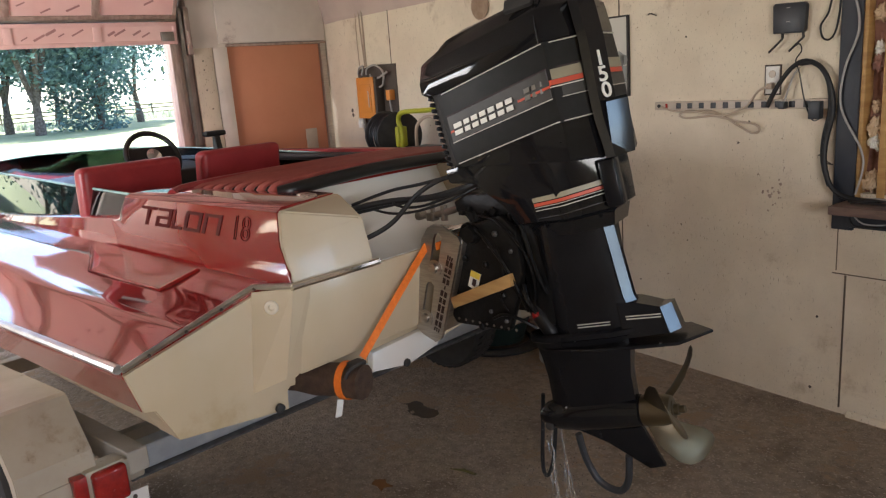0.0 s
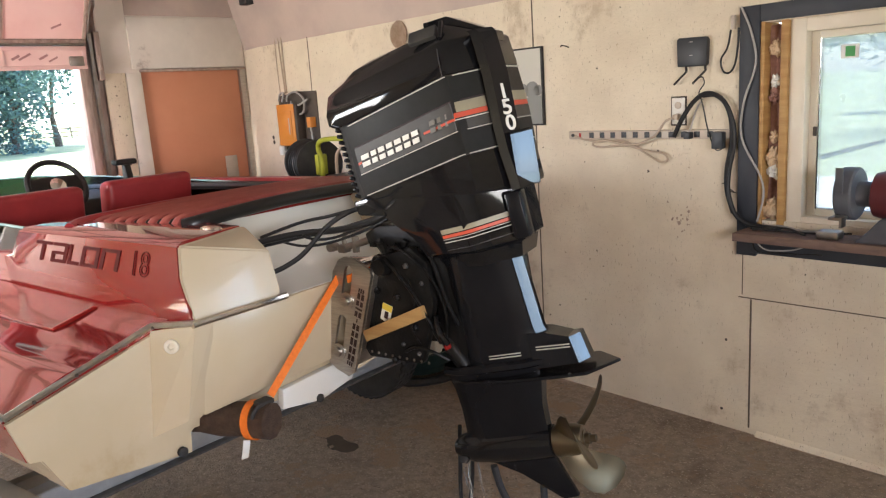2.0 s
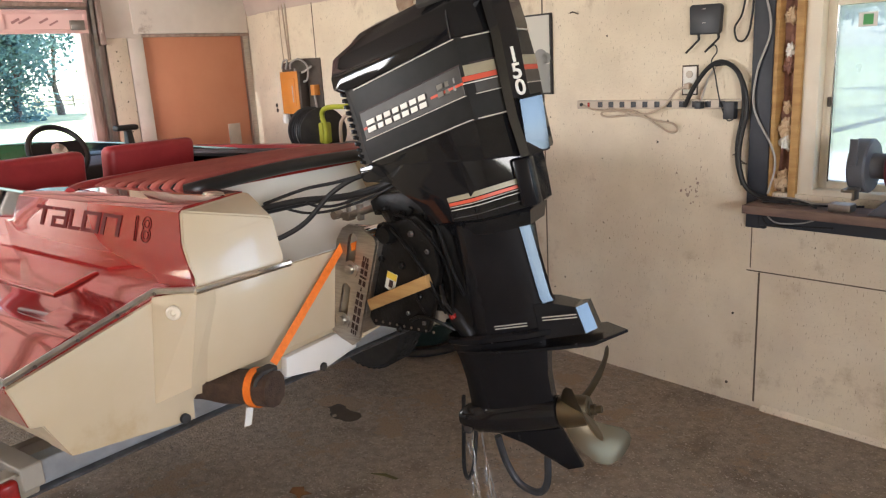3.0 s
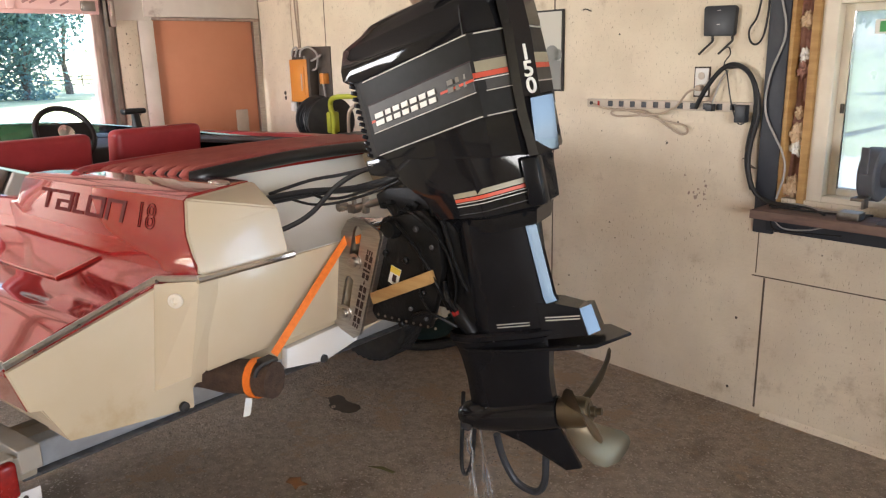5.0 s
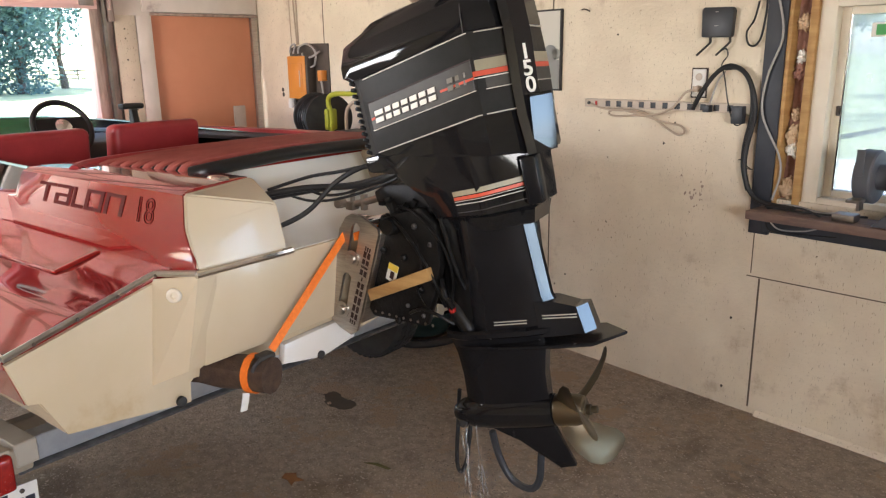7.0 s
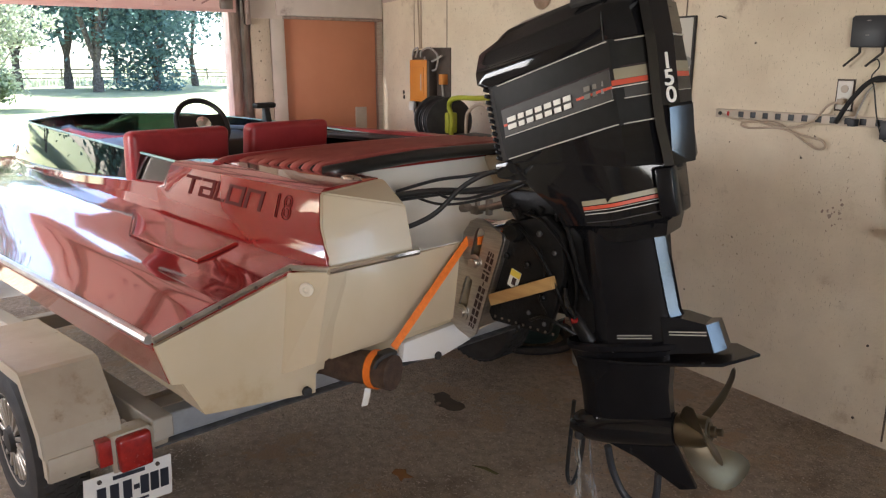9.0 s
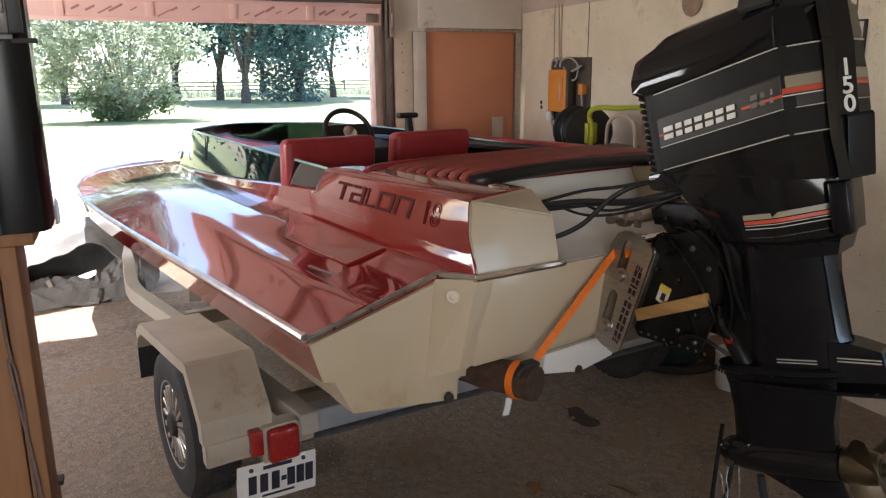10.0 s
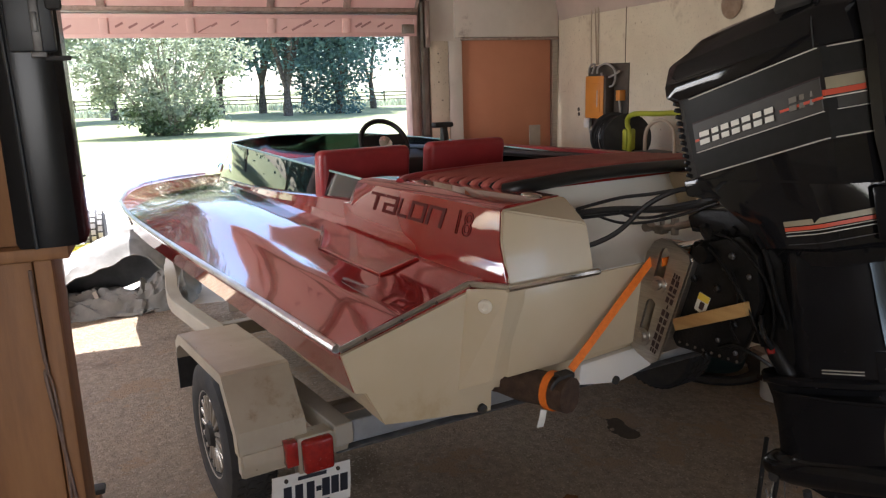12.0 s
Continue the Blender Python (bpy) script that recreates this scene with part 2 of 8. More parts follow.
_clear.inputs[0].default_value = (0.46, 0.49, 0.50, 1)
_dust.inputs[0].default_value = (0.42, 0.43, 0.43, 1)
_noise.inputs["Scale"].default_value, _noise.inputs["Detail"].default_value = 7.0, 8.0
_rng.inputs["To Min"].default_value, _rng.inputs["To Max"].default_value = 0.16, 0.50
_n.links.new(_noise.outputs["Fac"], _rng.inputs["Value"])
_n.links.new(_rng.outputs[0], _mix.inputs[0])
_n.links.new(_clear.outputs[0], _mix.inputs[1])
_n.links.new(_dust.outputs[0], _mix.inputs[2])
_n.links.new(_mix.outputs[0], _n.nodes["Material Output"].inputs[0])
M_WATER = mat("aerated_water", (0.80, 0.82, 0.82), 0.12, transmission=0.75, ior=1.33, flat=True)
M_GRASS = mat("lawn", (0.20, 0.235, 0.10), 0.9, color2=(0.27, 0.28, 0.15), scale=0.6, bump=0.8, bump_scale=12)
M_GRAVEL = mat("pale_gravel", (0.54, 0.51, 0.45), 0.9, color2=(0.44, 0.41, 0.36), scale=2.0, bump=0.8, bump_scale=40)
def leaf_mat(name, color, var=0.35):
    """Thin leaves: half of the light passes through."""
    m = bpy.data.materials.new(name)
    m.use_nodes = True
    nt = m.node_tree
    nt.nodes.clear()
    out, mix = nt.nodes.new("ShaderNodeOutputMaterial"), nt.nodes.new("ShaderNodeMixShader")
    d, t = nt.nodes.new("ShaderNodeBsdfDiffuse"), nt.nodes.new("ShaderNodeBsdfTranslucent")
    geo, hs, mr = nt.nodes.new("ShaderNodeNewGeometry"), nt.nodes.new("ShaderNodeHueSaturation"), nt.nodes.new("ShaderNodeMapRange")
    mr.inputs["To Min"].default_value, mr.inputs["To Max"].default_value = 1 - var, 1 + var
    hs.inputs["Color"].default_value = (*color, 1)
    nt.links.new(geo.outputs["Random Per Island"], mr.inputs["Value"])
    nt.links.new(mr.outputs[0], hs.inputs["Value"])
    for b in (d, t):
        nt.links.new(hs.outputs[0], b.inputs["Color"])
    mix.inputs[0].default_value = 0.45
    nt.links.new(d.outputs[0], mix.inputs[1])
    nt.links.new(t.outputs[0], mix.inputs[2])
    nt.links.new(mix.outputs[0], out.inputs["Surface"])
    return m


M_LEAF = leaf_mat("leaf_green", (0.22, 0.28, 0.16))
# the pale blue-green of distant haze is put into this leaf colour
M_LEAFHAZE = leaf_mat("leaf_haze", (0.15, 0.235, 0.225))
M_LEAFPALE = leaf_mat("leaf_pale", (0.40, 0.44, 0.33))
M_BARK = mat("bark", (0.17, 0.14, 0.115), 0.9, color2=(0.06, 0.045, 0.035), scale=8, bump=0.8, bump_scale=30)
M_BARKPALE = mat("pale_stem", (0.30, 0.26, 0.20), 0.9)
M_FENCE = mat("fence_wood", (0.17, 0.14, 0.11), 0.9)
M_TRACTOR = mat("tractor_green", (0.03, 0.20, 0.035), 0.4, coat=0.4)
M_TRACTORYELLOW = mat("tractor_yellow", (0.72, 0.55, 0.03), 0.4)


# ---- mesh helpers ----
def box(bm, x0, x1, y0, y1, z0, z1, bev=0.0, seg=2, m=None):
    r = bmesh.ops.create_cube(bm, size=1.0)
    vs = r["verts"]
    mm = Matrix.Translation(((x0 + x1) / 2, (y0 + y1) / 2, (z0 + z1) / 2)) @ Matrix.Diagonal((abs(x1 - x0), abs(y1 - y0), abs(z1 - z0), 1))
    bmesh.ops.transform(bm, matrix=(m @ mm) if m else mm, verts=vs)
    if bev:
        es = list({e for v in vs for e in v.link_edges})
        bmesh.ops.bevel(bm, geom=es, offset=bev, segments=seg, affect="EDGES", profile=0.5)
    return bm


def prism(bm, poly, a, b, axis="y", bev=0.0, seg=2, m=None):
    """A polygon of (u, v) drawn out from a to b along an axis; y: (x, z), x: (y, z), z: (x, y)."""
    def place(u, v, w):
        p = {"y": (u, w, v), "x": (w, u, v), "z": (u, v, w)}[axis]
        return m @ Vector(p) if m else p
    lo = [bm.verts.new(place(u, v, a)) for u, v in poly]
    hi = [bm.verts.new(place(u, v, b)) for u, v in poly]
    n = len(poly)
    fs = [bm.faces.new(lo[::-1]), bm.faces.new(hi)] + [bm.faces.new((lo[i], lo[(i + 1) % n], hi[(i + 1) % n], hi[i])) for i in range(n)]
    bmesh.ops.recalc_face_normals(bm, faces=fs)
    if bev:
        bmesh.ops.bevel(bm, geom=list({e for f in fs for e in f.edges}), offset=bev, segments=seg, affect="EDGES", profile=0.5)
    return bm


def loft(bm, rings, closed=True, caps=True):
    """Skin over rings of equally many points."""
    vs = [[bm.verts.new(p) for p in r] for r in rings]
    n = len(rings[0])
    fs = []
    for a, b in zip(vs, vs[1:]):
        for i in range(n if closed else n - 1):
            q = (a[i], a[(i + 1) % n], b[(i + 1) % n], b[i])
            fs.append(bm.faces.new(q))
    if caps and closed:
        fs += [bm.faces.new(vs[0][::-1]), bm.faces.new(vs[-1])]
    bmesh.ops.recalc_face_normals(bm, faces=fs)
    return bm


def smooth_path(pts, steps=6):
    """Points along a soft curve through the given ones."""
    ps = [Vector(p) for p in pts]
    out = []
    for i in range(len(ps) - 1):
        p0, p1, p2, p3 = ps[max(i - 1, 0)], ps[i], ps[i + 1], ps[min(i + 2, len(ps) - 1)]
        for k in range(steps):
            t = k / steps
            out.append(0.5 * ((2 * p1) + (p2 - p0) * t + (2 * p0 - 5 * p1 + 4 * p2 - p3) * t * t + (3 * p1 - p0 - 3 * p2 + p3) * t ** 3))
    return out + [ps[-1]]


def tube(bm, pts, r, n=8, soft=0, flat=1.0):
    """A round rod along points; r is one radius or one for each point."""
    ps = smooth_path(pts, soft) if soft else [Vector(p) for p in pts]
    rr = [r] * len(ps) if not isinstance(r, (list, tuple)) else [r[min(int(i * len(r) / len(ps)), len(r) - 1)] for i in range(len(ps))]
    rings, side = [], None
    for i, p in enumerate(ps):
        d = (ps[min(i + 1, len(ps) - 1)] - ps[max(i - 1, 0)]).normalized()
        if side is None:
            side = d.orthogonal().normalized()
        side = (side - d * side.dot(d)).normalized()
        up = d.cross(side)
        rings.append([p + side * math.cos(a) * rr[i] + up * math.sin(a) * rr[i] * flat for a in (2 * math.pi * k / n for k in range(n))])
    return loft(bm, rings)


def lathe(bm, profile, n=24, m=None, ring=False):
    """A turned shape: profile of (radius, height) about the local z axis; ring: the profile closes on itself."""
    rings = [[Vector((r * math.cos(a), r * math.sin(a), z)) for a in (2 * math.pi * k / n for k in range(n))] for r, z in profile]
    if m:
        rings = [[m @ p for p in r] for r in rings]
    if ring:
        rings.append([p.copy() for p in rings[0]])
    return loft(bm, rings, True, not ring)


def ribbon(bm, pts, width, thick, up=(0, 0, 1)):
    """A flat band along points, its width across both the path and up."""
    ps = [Vector(p) for p in pts]
    rings = []
    for i, p in enumerate(ps):
        d = (ps[min(i + 1, len(ps) - 1)] - ps[max(i - 1, 0)]).normalized()
        s = d.cross(Vector(up)).normalized()
        u = s.cross(d).normalized()
        rings.append([p + s * width / 2 + u * thick / 2, p - s * width / 2 + u * thick / 2, p - s * width / 2 - u * thick / 2, p + s * width / 2 - u * thick / 2])
    return loft(bm, rings)


def part(name, bm, material, parent=None, label="", sharp=35):
    """Links a bmesh as one mesh object under its thing."""
    bmesh.ops.remove_doubles(bm, verts=bm.verts, dist=1e-5) if len(bm.verts) < 3000 else None
    for f in bm.faces:
        f.smooth = True
    lim = radians(sharp)
    for e in bm.edges:
        e.smooth = e.is_manifold and e.calc_face_angle(0.0) < lim
    me = bpy.data.meshes.new(name)
    bm.to_mesh(me)
    bm.free()
    me.materials.append(material)
    ob = new(name, me)
    ob.parent = parent
    if label:
        ob["label"] = label
    return ob


def thing(name, m, label, category, group="", kind=""):
    ob = new(name)
    ob.empty_display_size = 0.05
    ob.matrix_world = m if isinstance(m, Matrix) else Matrix.Translation(m)
    return tagged(ob, label, category, group, kind)


def struct(name, bm, material, label="", category="", sharp=35):
    return tagged(part(name, bm, material, None, label, sharp), category=category, kind="structure")


def B():
    return bmesh.new()


# ---- the garage ----
ROOM_X, ROOM_Y, ROOM_Z = 8.6, -5.4, 2.85
OPEN_L, OPEN_R, OPEN_Z = -4.20, -1.37, 2.50        # the vehicle opening in the end wall
WIN = (4.58, 5.72, 1.05, 1.91)                     # the window's hole in the side wall

bm = B()
box(bm, -0.15, ROOM_X, ROOM_Y, 0.15, -0.15, 0.0)
bmesh.ops.subdivide_edges(bm, edges=[e for e in bm.edges], cuts=30, use_grid_fill=True)
for v in bm.verts:
    if v.co.z > -0.01 and 0.1 < v.co.x < 8.4 and -5.3 < v.co.y < -0.15:
        v.co.z -= 0.006 * noise.noise(v.co * 1.3) + 0.006
struct("floor", bm, M_CONCRETE, "rough stained grey-brown concrete garage floor", "floor")

# side wall with the window
bm = B()
x0, x1, z0, z1 = WIN
box(bm, -0.14, x0, 0.0, 0.14, 0.0, 2.2)
box(bm, x1, 7.25, 0.0, 0.14, 0.0, 2.2)
box(bm, 7.85, ROOM_X, 0.0, 0.14, 0.0, 2.2)
box(bm, 7.25, 7.85, 0.0, 0.14, 2.06, 2.2)
box(bm, x0, x1, 0.0, 0.14, 0.0, z0)
box(bm, x0, x1, 0.0, 0.14, z1, 2.2)
struct("wall_north", bm, M_WALL, "cream painted board wall, scuffed and speckled", "wall")
bm = B()
prism(bm, [(0.0, 2.2), (0.14, 2.2), (0.14, ROOM_Z), (-0.16, ROOM_Z)], -0.14, ROOM_X, "x")
struct("wall_north_upper", bm, M_WALLTOP, "pinkish brown board above the cream wall", "wall")

# seams and battens of the side wall's boards
bm = B()
for x in (1.03, 3.30):
    box(bm, x - 0.004, x + 0.004, -0.002, 0.003, 0.0, 2.22)
box(bm, 4.556, 4.564, -0.003, 0.003, 0.03, 0.672)
prism(bm, [(4.50, 0.674), (7.5, 0.702), (7.5, 0.706), (4.50, 0.679)], -0.003, 0.003, "y")
box(bm, 4.515, 4.519, -0.002, 0.003, 0.69, 0.88)
struct("wall_seam", bm, mat("dark_gap", (0.12, 0.09, 0.065), 0.9, flat=True), "dark gaps between the wall boards", "seam")
bm = B()
prism(bm, [(0.03, 2.192), (2.25, 2.27), (4.6, 2.34), (4.6, 2.50), (0.03, 2.50)], -0.004, 0.02, "y")
struct("trim_upper", bm, M_WALLTOP, "edge of the upper wall board", "trim")
bm = B()
prism(bm, [(-0.030, -0.01), (0.0, -0.01), (0.0, 0.024), (-0.008, 0.018)], 4.60, 8.0, "x")
struct("baseboard", bm, M_WALL, "narrow chipped board along the wall's foot", "baseboard")

# end wall: opening, door, boards
bm = B()
box(bm, -0.14, 0.0, OPEN_R + 0.16, -0.92, 0.0, ROOM_Z)
box(bm, -0.14, 0.0, -0.92, 0.0, 2.06, ROOM_Z)
box(bm, -0.14, 0.0, ROOM_Y, OPEN_L, 0.0, ROOM_Z)
box(bm, -0.14, 0.0, OPEN_L, OPEN_R + 0.16, OPEN_Z, ROOM_Z)
struct("wall_west", bm, M_BACKWALL, "pale board end wall round the doors", "wall")
bm = B()
box(bm, 0.0, 0.018, -0.985, -0.012, 2.06, 2.455, 0.004)
struct("panel_over_door", bm, M_BACKWALL, "grey-beige board panel over the door", "trim")
bm = B()
box(bm, 0.0, 0.014, -0.985, -0.012, 2.47, 2.83, 0.004)
struct("panel_high", bm, M_WALLTOP, "brownish board high on the end wall", "trim")
bm = B()
box(bm, 0.0, 0.022, -1.045, -0.925, 0.0, 2.03, 0.003)
struct("door_casing", bm, M_BACKWALL, "wide pale casing board beside the door", "trim")
bm = B()
box(bm, -0.10, 0.025, -1.21, -1.05, 0.0, 2.03, 0.004)
struct("wall_post", bm, M_WALL, "pale painted post with nail heads", "trim")
bm = B()
for z in (1.93, 1.86, 1.70, 1.55, 1.32):
    lathe(bm, [(0.006, 0), (0.006, 0.004)], 8, pose(0.025, -1.11 - 0.03 * (z > 1.6), z, 0, 90, 0))
struct("post_nails", bm, M_PANELBACK, "rusty nail heads in the post", "nail")

door = thing("door_1", (0, 0, 0), "closed plain orange-brown flush door in the end wall", "door", kind="structure")
bm = B()
box(bm, -0.06, -0.012, -0.918, -0.07, 0.02, 2.058, 0.003)
part("door_leaf", bm, M_DOOR, door)
bm = B()
box(bm, -0.08, 0.02, -0.068, -0.012, 0.0, 2.055, 0.004)
part("door_jamb", bm, M_ALU, door, "grey metal door jamb")
bm = B()
box(bm, -0.03, 0.03, -0.93, -0.012, 2.035, 2.056, 0.003)
part("door_head", bm, M_OLDWOOD, door)
bm = B()
box(bm, -0.012, 0.0, -0.285, -0.175, 0.98, 1.305, 0.003)
plate = part("lock_plate", bm, M_BEIGEPLASTIC, door, "pale worn lock guard plate")
bm = B()
lathe(bm, [(0.012, 0), (0.026, 0.012), (0.026, 0.03), (0.01, 0.04)], 16, pose(0.0, -0.2, 0.98, 0, 90, 0))
part("door_knob", bm, M_BRASS, plate)

# jamb, track and lintel of the vehicle opening
bm = B()
box(bm, -0.16, 0.0, OPEN_R - 0.005, OPEN_R + 0.055, 0.0, OPEN_Z, 0.004)
box(bm, -0.16, -0.03, OPEN_L - 0.02, OPEN_L + 0.06, 0.0, OPEN_Z, 0.004)
struct("opening_jamb", bm, M_OLDWOOD, "weathered wooden jamb of the vehicle opening", "trim")
bm = B()
box(bm, -0.14, -0.02, OPEN_R + 0.055, OPEN_R + 0.165, 0.0, OPEN_Z, 0.003)
struct("opening_stud", bm, M_OLDWOOD, "second weathered stud beside the opening", "trim")
bm = B()
tr = [(0.03, OPEN_R + 0.085, 0.0), (0.03, OPEN_R + 0.085, 2.15), (0.07, OPEN_R + 0.085, 2.35), (0.22, OPEN_R + 0.085, 2.52), (0.5, OPEN_R + 0.085, 2.60), (3.2, OPEN_R + 0.085, 2.66)]
ribbon(bm, smooth_path(tr, 5), 0.045, 0.022, (0, 1, 0))
trl = [(x, OPEN_L - 0.07, z) for x, y, z in tr]
ribbon(bm, smooth_path(trl, 5), 0.045, 0.022, (0, 1, 0))
struct("door_track", bm, M_STEEL, "steel roller track of the overhead door", "track")
bm = B()
box(bm, 0.0, 0.06, OPEN_R + 0.115, OPEN_R + 0.155, 1.98, 2.34, 0.004)
box(bm, 0.0, 0.09, OPEN_R + 0.12, OPEN_R + 0.14, 2.06, 2.16, 0.003)
struct("track_bracket", bm, M_OLDWOOD, "rusty bracket and block by the track", "bracket")

# the overhead door, run up: its lowest panel still hangs in the opening
odoor = thing("overhead_door", (0, 0, 0), "raised overhead door lined with pink printed foam board", "garage door")


def door_panel(z0, z1, x0, x1, name):
    """One panel from its lower edge (x0, z0) to its upper edge (x1, z1): a frame with foam boards between stiles."""
    L = math.hypot(x1 - x0, z1 - z0)
    ang = math.degrees(math.atan2(x1 - x0, z1 - z0))
    m = pose(x0, 0, z0, 0, ang, 0)
    frame_b = B()
    ya, yb = OPEN_L - 0.03, OPEN_R + 0.045
    box(frame_b, -0.03, 0.022, ya, yb, 0.0, 0.030, 0.003, m=m)
    box(frame_b, -0.03, 0.022, ya, yb, L - 0.030, L, 0.003, m=m)
    n = 5
    for i in range(n + 1):
        y = ya + (yb - ya) * i / n
        box(frame_b, -0.03, 0.020, max(y - 0.028, ya), min(y + 0.028, yb), 0.03, L - 0.03, 0.003, m=m)
    p = part(name, frame_b, M_FOAM if L < 0.25 else M_OLDWOOD, odoor)
    for i in range(n):
        fb = B()
        y = ya + (yb - ya) * i / n
        box(fb, -0.028, 0.010, y + 0.028, y + (yb - ya) / n - 0.028, 0.03, L - 0.03, m=m)
        part("foam_board", fb, M_FOAM, p, "pink foam insulation board with faded print")
    # faded slanted print, too blurred to read
    rnd = random.Random(int(z0 * 100))
    tb = B()
    for i in range(n):
        y = ya + (yb - ya) * i / n + 0.10
        while y < ya + (yb - ya) * (i + 1) / n - 0.10:
            w, s = rnd.uniform(0.04, 0.11), rnd.uniform(0.008, 0.018)
            zc = rnd.uniform(0.06, L - 0.06)
            box(tb, 0.0105, 0.0125, -w / 2, w / 2, -s / 2, s / 2, m=m @ pose(0, y, zc, 28, 0, 0))
            y += rnd.uniform(0.06, 0.17)
    part("print_bars", tb, M_FOAMTXT, p)


door_panel(2.070, 2.235, 0.020, 0.040, "bottom_panel")
door_panel(2.265, 2.64, 0.060, 0.34, "second_panel")
door_panel(2.66, 2.685, 0.40, 1.0, "third_panel")
door_panel(2.687, 2.705, 1.02, 1.62, "fourth_panel")
door_panel(2.707, 2.72, 1.64, 2.24, "fifth_panel")
bm = B()
box(bm, 0.02, 0.065, OPEN_L - 0.02, OPEN_R + 0.04, 2.238, 2.262, 0.003)
part("panel_joint", bm, M_STEEL, odoor, "dark steel joint strip")
bm = B()
for y in (OPEN_R - 0.03, OPEN_L + 0.05):
    box(bm, 0.03, 0.06, y - 0.05, y + 0.05, 2.09, 2.16, 0.004)
part("corner_bracket", bm, M_STEEL, odoor)
bm = B()
box(bm, 0.36, 0.40, OPEN_L, OPEN_R + 0.15, 2.60, 2.66, 0.006)
part("torsion_bar", bm, M_STEEL, odoor)

# closing walls and ceiling
bm = B()
SW = (0.85, 2.65, 1.25, 2.20)                        # an unseen opening added in the far side wall for fill light
xa, xb, za, zb = SW
box(bm, -0.14, xa, ROOM_Y - 0.14, ROOM_Y, 0.0, ROOM_Z)
box(bm, xb, ROOM_X + 0.14, ROOM_Y - 0.14, ROOM_Y, 0.0, ROOM_Z)
box(bm, xa, xb, ROOM_Y - 0.14, ROOM_Y, 0.0, za)
box(bm, xa, xb, ROOM_Y - 0.14, ROOM_Y, zb, ROOM_Z)
struct("wall_south", bm, M_WALL, "pale boarded side wall with an added fill-light opening", "wall")
opening_lamp("fill_south", ((xa + xb) / 2, ROOM_Y - 0.10, (za + zb) / 2), (0.9, 0.0, 1.1), xb - xa - 0.05, zb - za - 0.05, 19, (1.0, 0.95, 0.88))
EAST = (-5.2, -2.9, 1.22, 2.25)                    # a made-up high opening behind the camera that brightens the room
ya, yb, za, zb = EAST
bm = B()
box(bm, ROOM_X, ROOM_X + 0.14, ROOM_Y, ya, 0.0, ROOM_Z)
box(bm, ROOM_X, ROOM_X + 0.14, yb, 0.14, 0.0, ROOM_Z)
box(bm, ROOM_X, ROOM_X + 0.14, ya, yb, zb, ROOM_Z)
box(bm, ROOM_X, ROOM_X + 0.14, ya, yb, 0.0, za)
struct("wall_east", bm, M_WALL, "cream board wall with an added high fill-light opening", "wall")
opening_lamp("fill_east", (ROOM_X + 0.10, (ya + yb) / 2, (za + zb) / 2), (3.6, -1.2, 0.9), yb - ya - 0.05, zb - za - 0.05, 18, (1.0, 0.93, 0.86))
opening_lamp("skylight_rear", (7.55, 0.10, 1.04), (4.6, -1.6, 1.04), 0.50, 1.96, 4.2, (0.55, 0.78, 1.0))
bm = B()
box(bm, -0.14, ROOM_X + 0.14, ROOM_Y - 0.14, 0.14, ROOM_Z, ROOM_Z + 0.12)
struct("ceiling", bm, M_CEIL, "plain board ceiling", "ceiling")


# ---- the boat: x forward, y to port, z up from the floor, origin under the transom ----
BOAT = pose(3.85, -1.66, 0, 0, 0, 191)
BC = 0.06                                   # the boat's middle line
boat = thing("speedboat", BOAT, "glossy red and cream low speedboat with smoked windscreen on a trailer", "boat")


def slim(x):
    """The starboard bow is a little finer, clear of the opening's jamb."""
    return 1.0 - 0.11 * max(0.0, min(1.0, (x - 2.2) / 1.2))


def sides(fn, name, material, label=""):
    """A part built for the port side, and its mirror image to starboard."""
    for s in (1, -1):
        bm = B()
        fn(bm, lambda x, y, z, s=s: Vector((x, BC + s * (y - BC) * (1.0 if s > 0 else slim(x)), z)))
        bmesh.ops.recalc_face_normals(bm, faces=bm.faces)
        part(name, bm, material, boat, label)


def curve_at(pts, x):
    return float(np.interp(x, [p[0] for p in pts], [p[1] for p in pts]))


RAIL_Y = [(0.12, 1.27), (1.4, 1.275), (2.4, 1.285), (3.1, 1.29), (3.7, 1.28), (4.2, 1.24), (4.7, 1.12), (5.1, 0.92), (5.35, 0.62), (5.45, 0.30)]
RAIL_Z = [(0.12, 0.95), (1.4, 0.918), (2.5, 0.895), (3.5, 0.885), (4.5, 0.90), (5.45, 0.92)]
ST = [0.13, 0.5, 0.95, 1.2, 1.4, 1.65, 1.9, 2.15, 2.4, 2.6, 2.8, 3.1, 3.4, 3.7, 3.95, 4.2, 4.45, 4.7, 4.9, 5.1, 5.25, 5.35, 5.45]


def hull_ring(x):
    yr, zr = curve_at(RAIL_Y, x), curve_at(RAIL_Z, x)
    k = max(0.0, (x - 2.6) / 2.85)
    yc = BC + (1.14 - BC) * (yr - BC) / 1.21
    zc = 0.69 + 0.15 * k ** 1.5
    yi = BC + (0.80 - BC) * (1 - 0.55 * k)
    port = [(x, yr, zr), (x, yr - 0.04 * (1 - 0.5 * k), zr - 0.14), (x, yr - 0.068 * (1 - 0.5 * k), zr - 0.146), (x, yc, zc), (x, yi, 0.645 + 0.17 * k ** 1.5),
            (x, yi - 0.07, 0.70 + 0.10 * k ** 1.5), (x, BC, 0.625 + 0.14 * k ** 2)]
    star = [(x, BC - (y - BC) * slim(x), z) for _, y, z in port[:-1]]
    return [Vector(p) for p in port + star[::-1]]


bm = B()
loft(bm, [hull_ring(x) for x in ST])
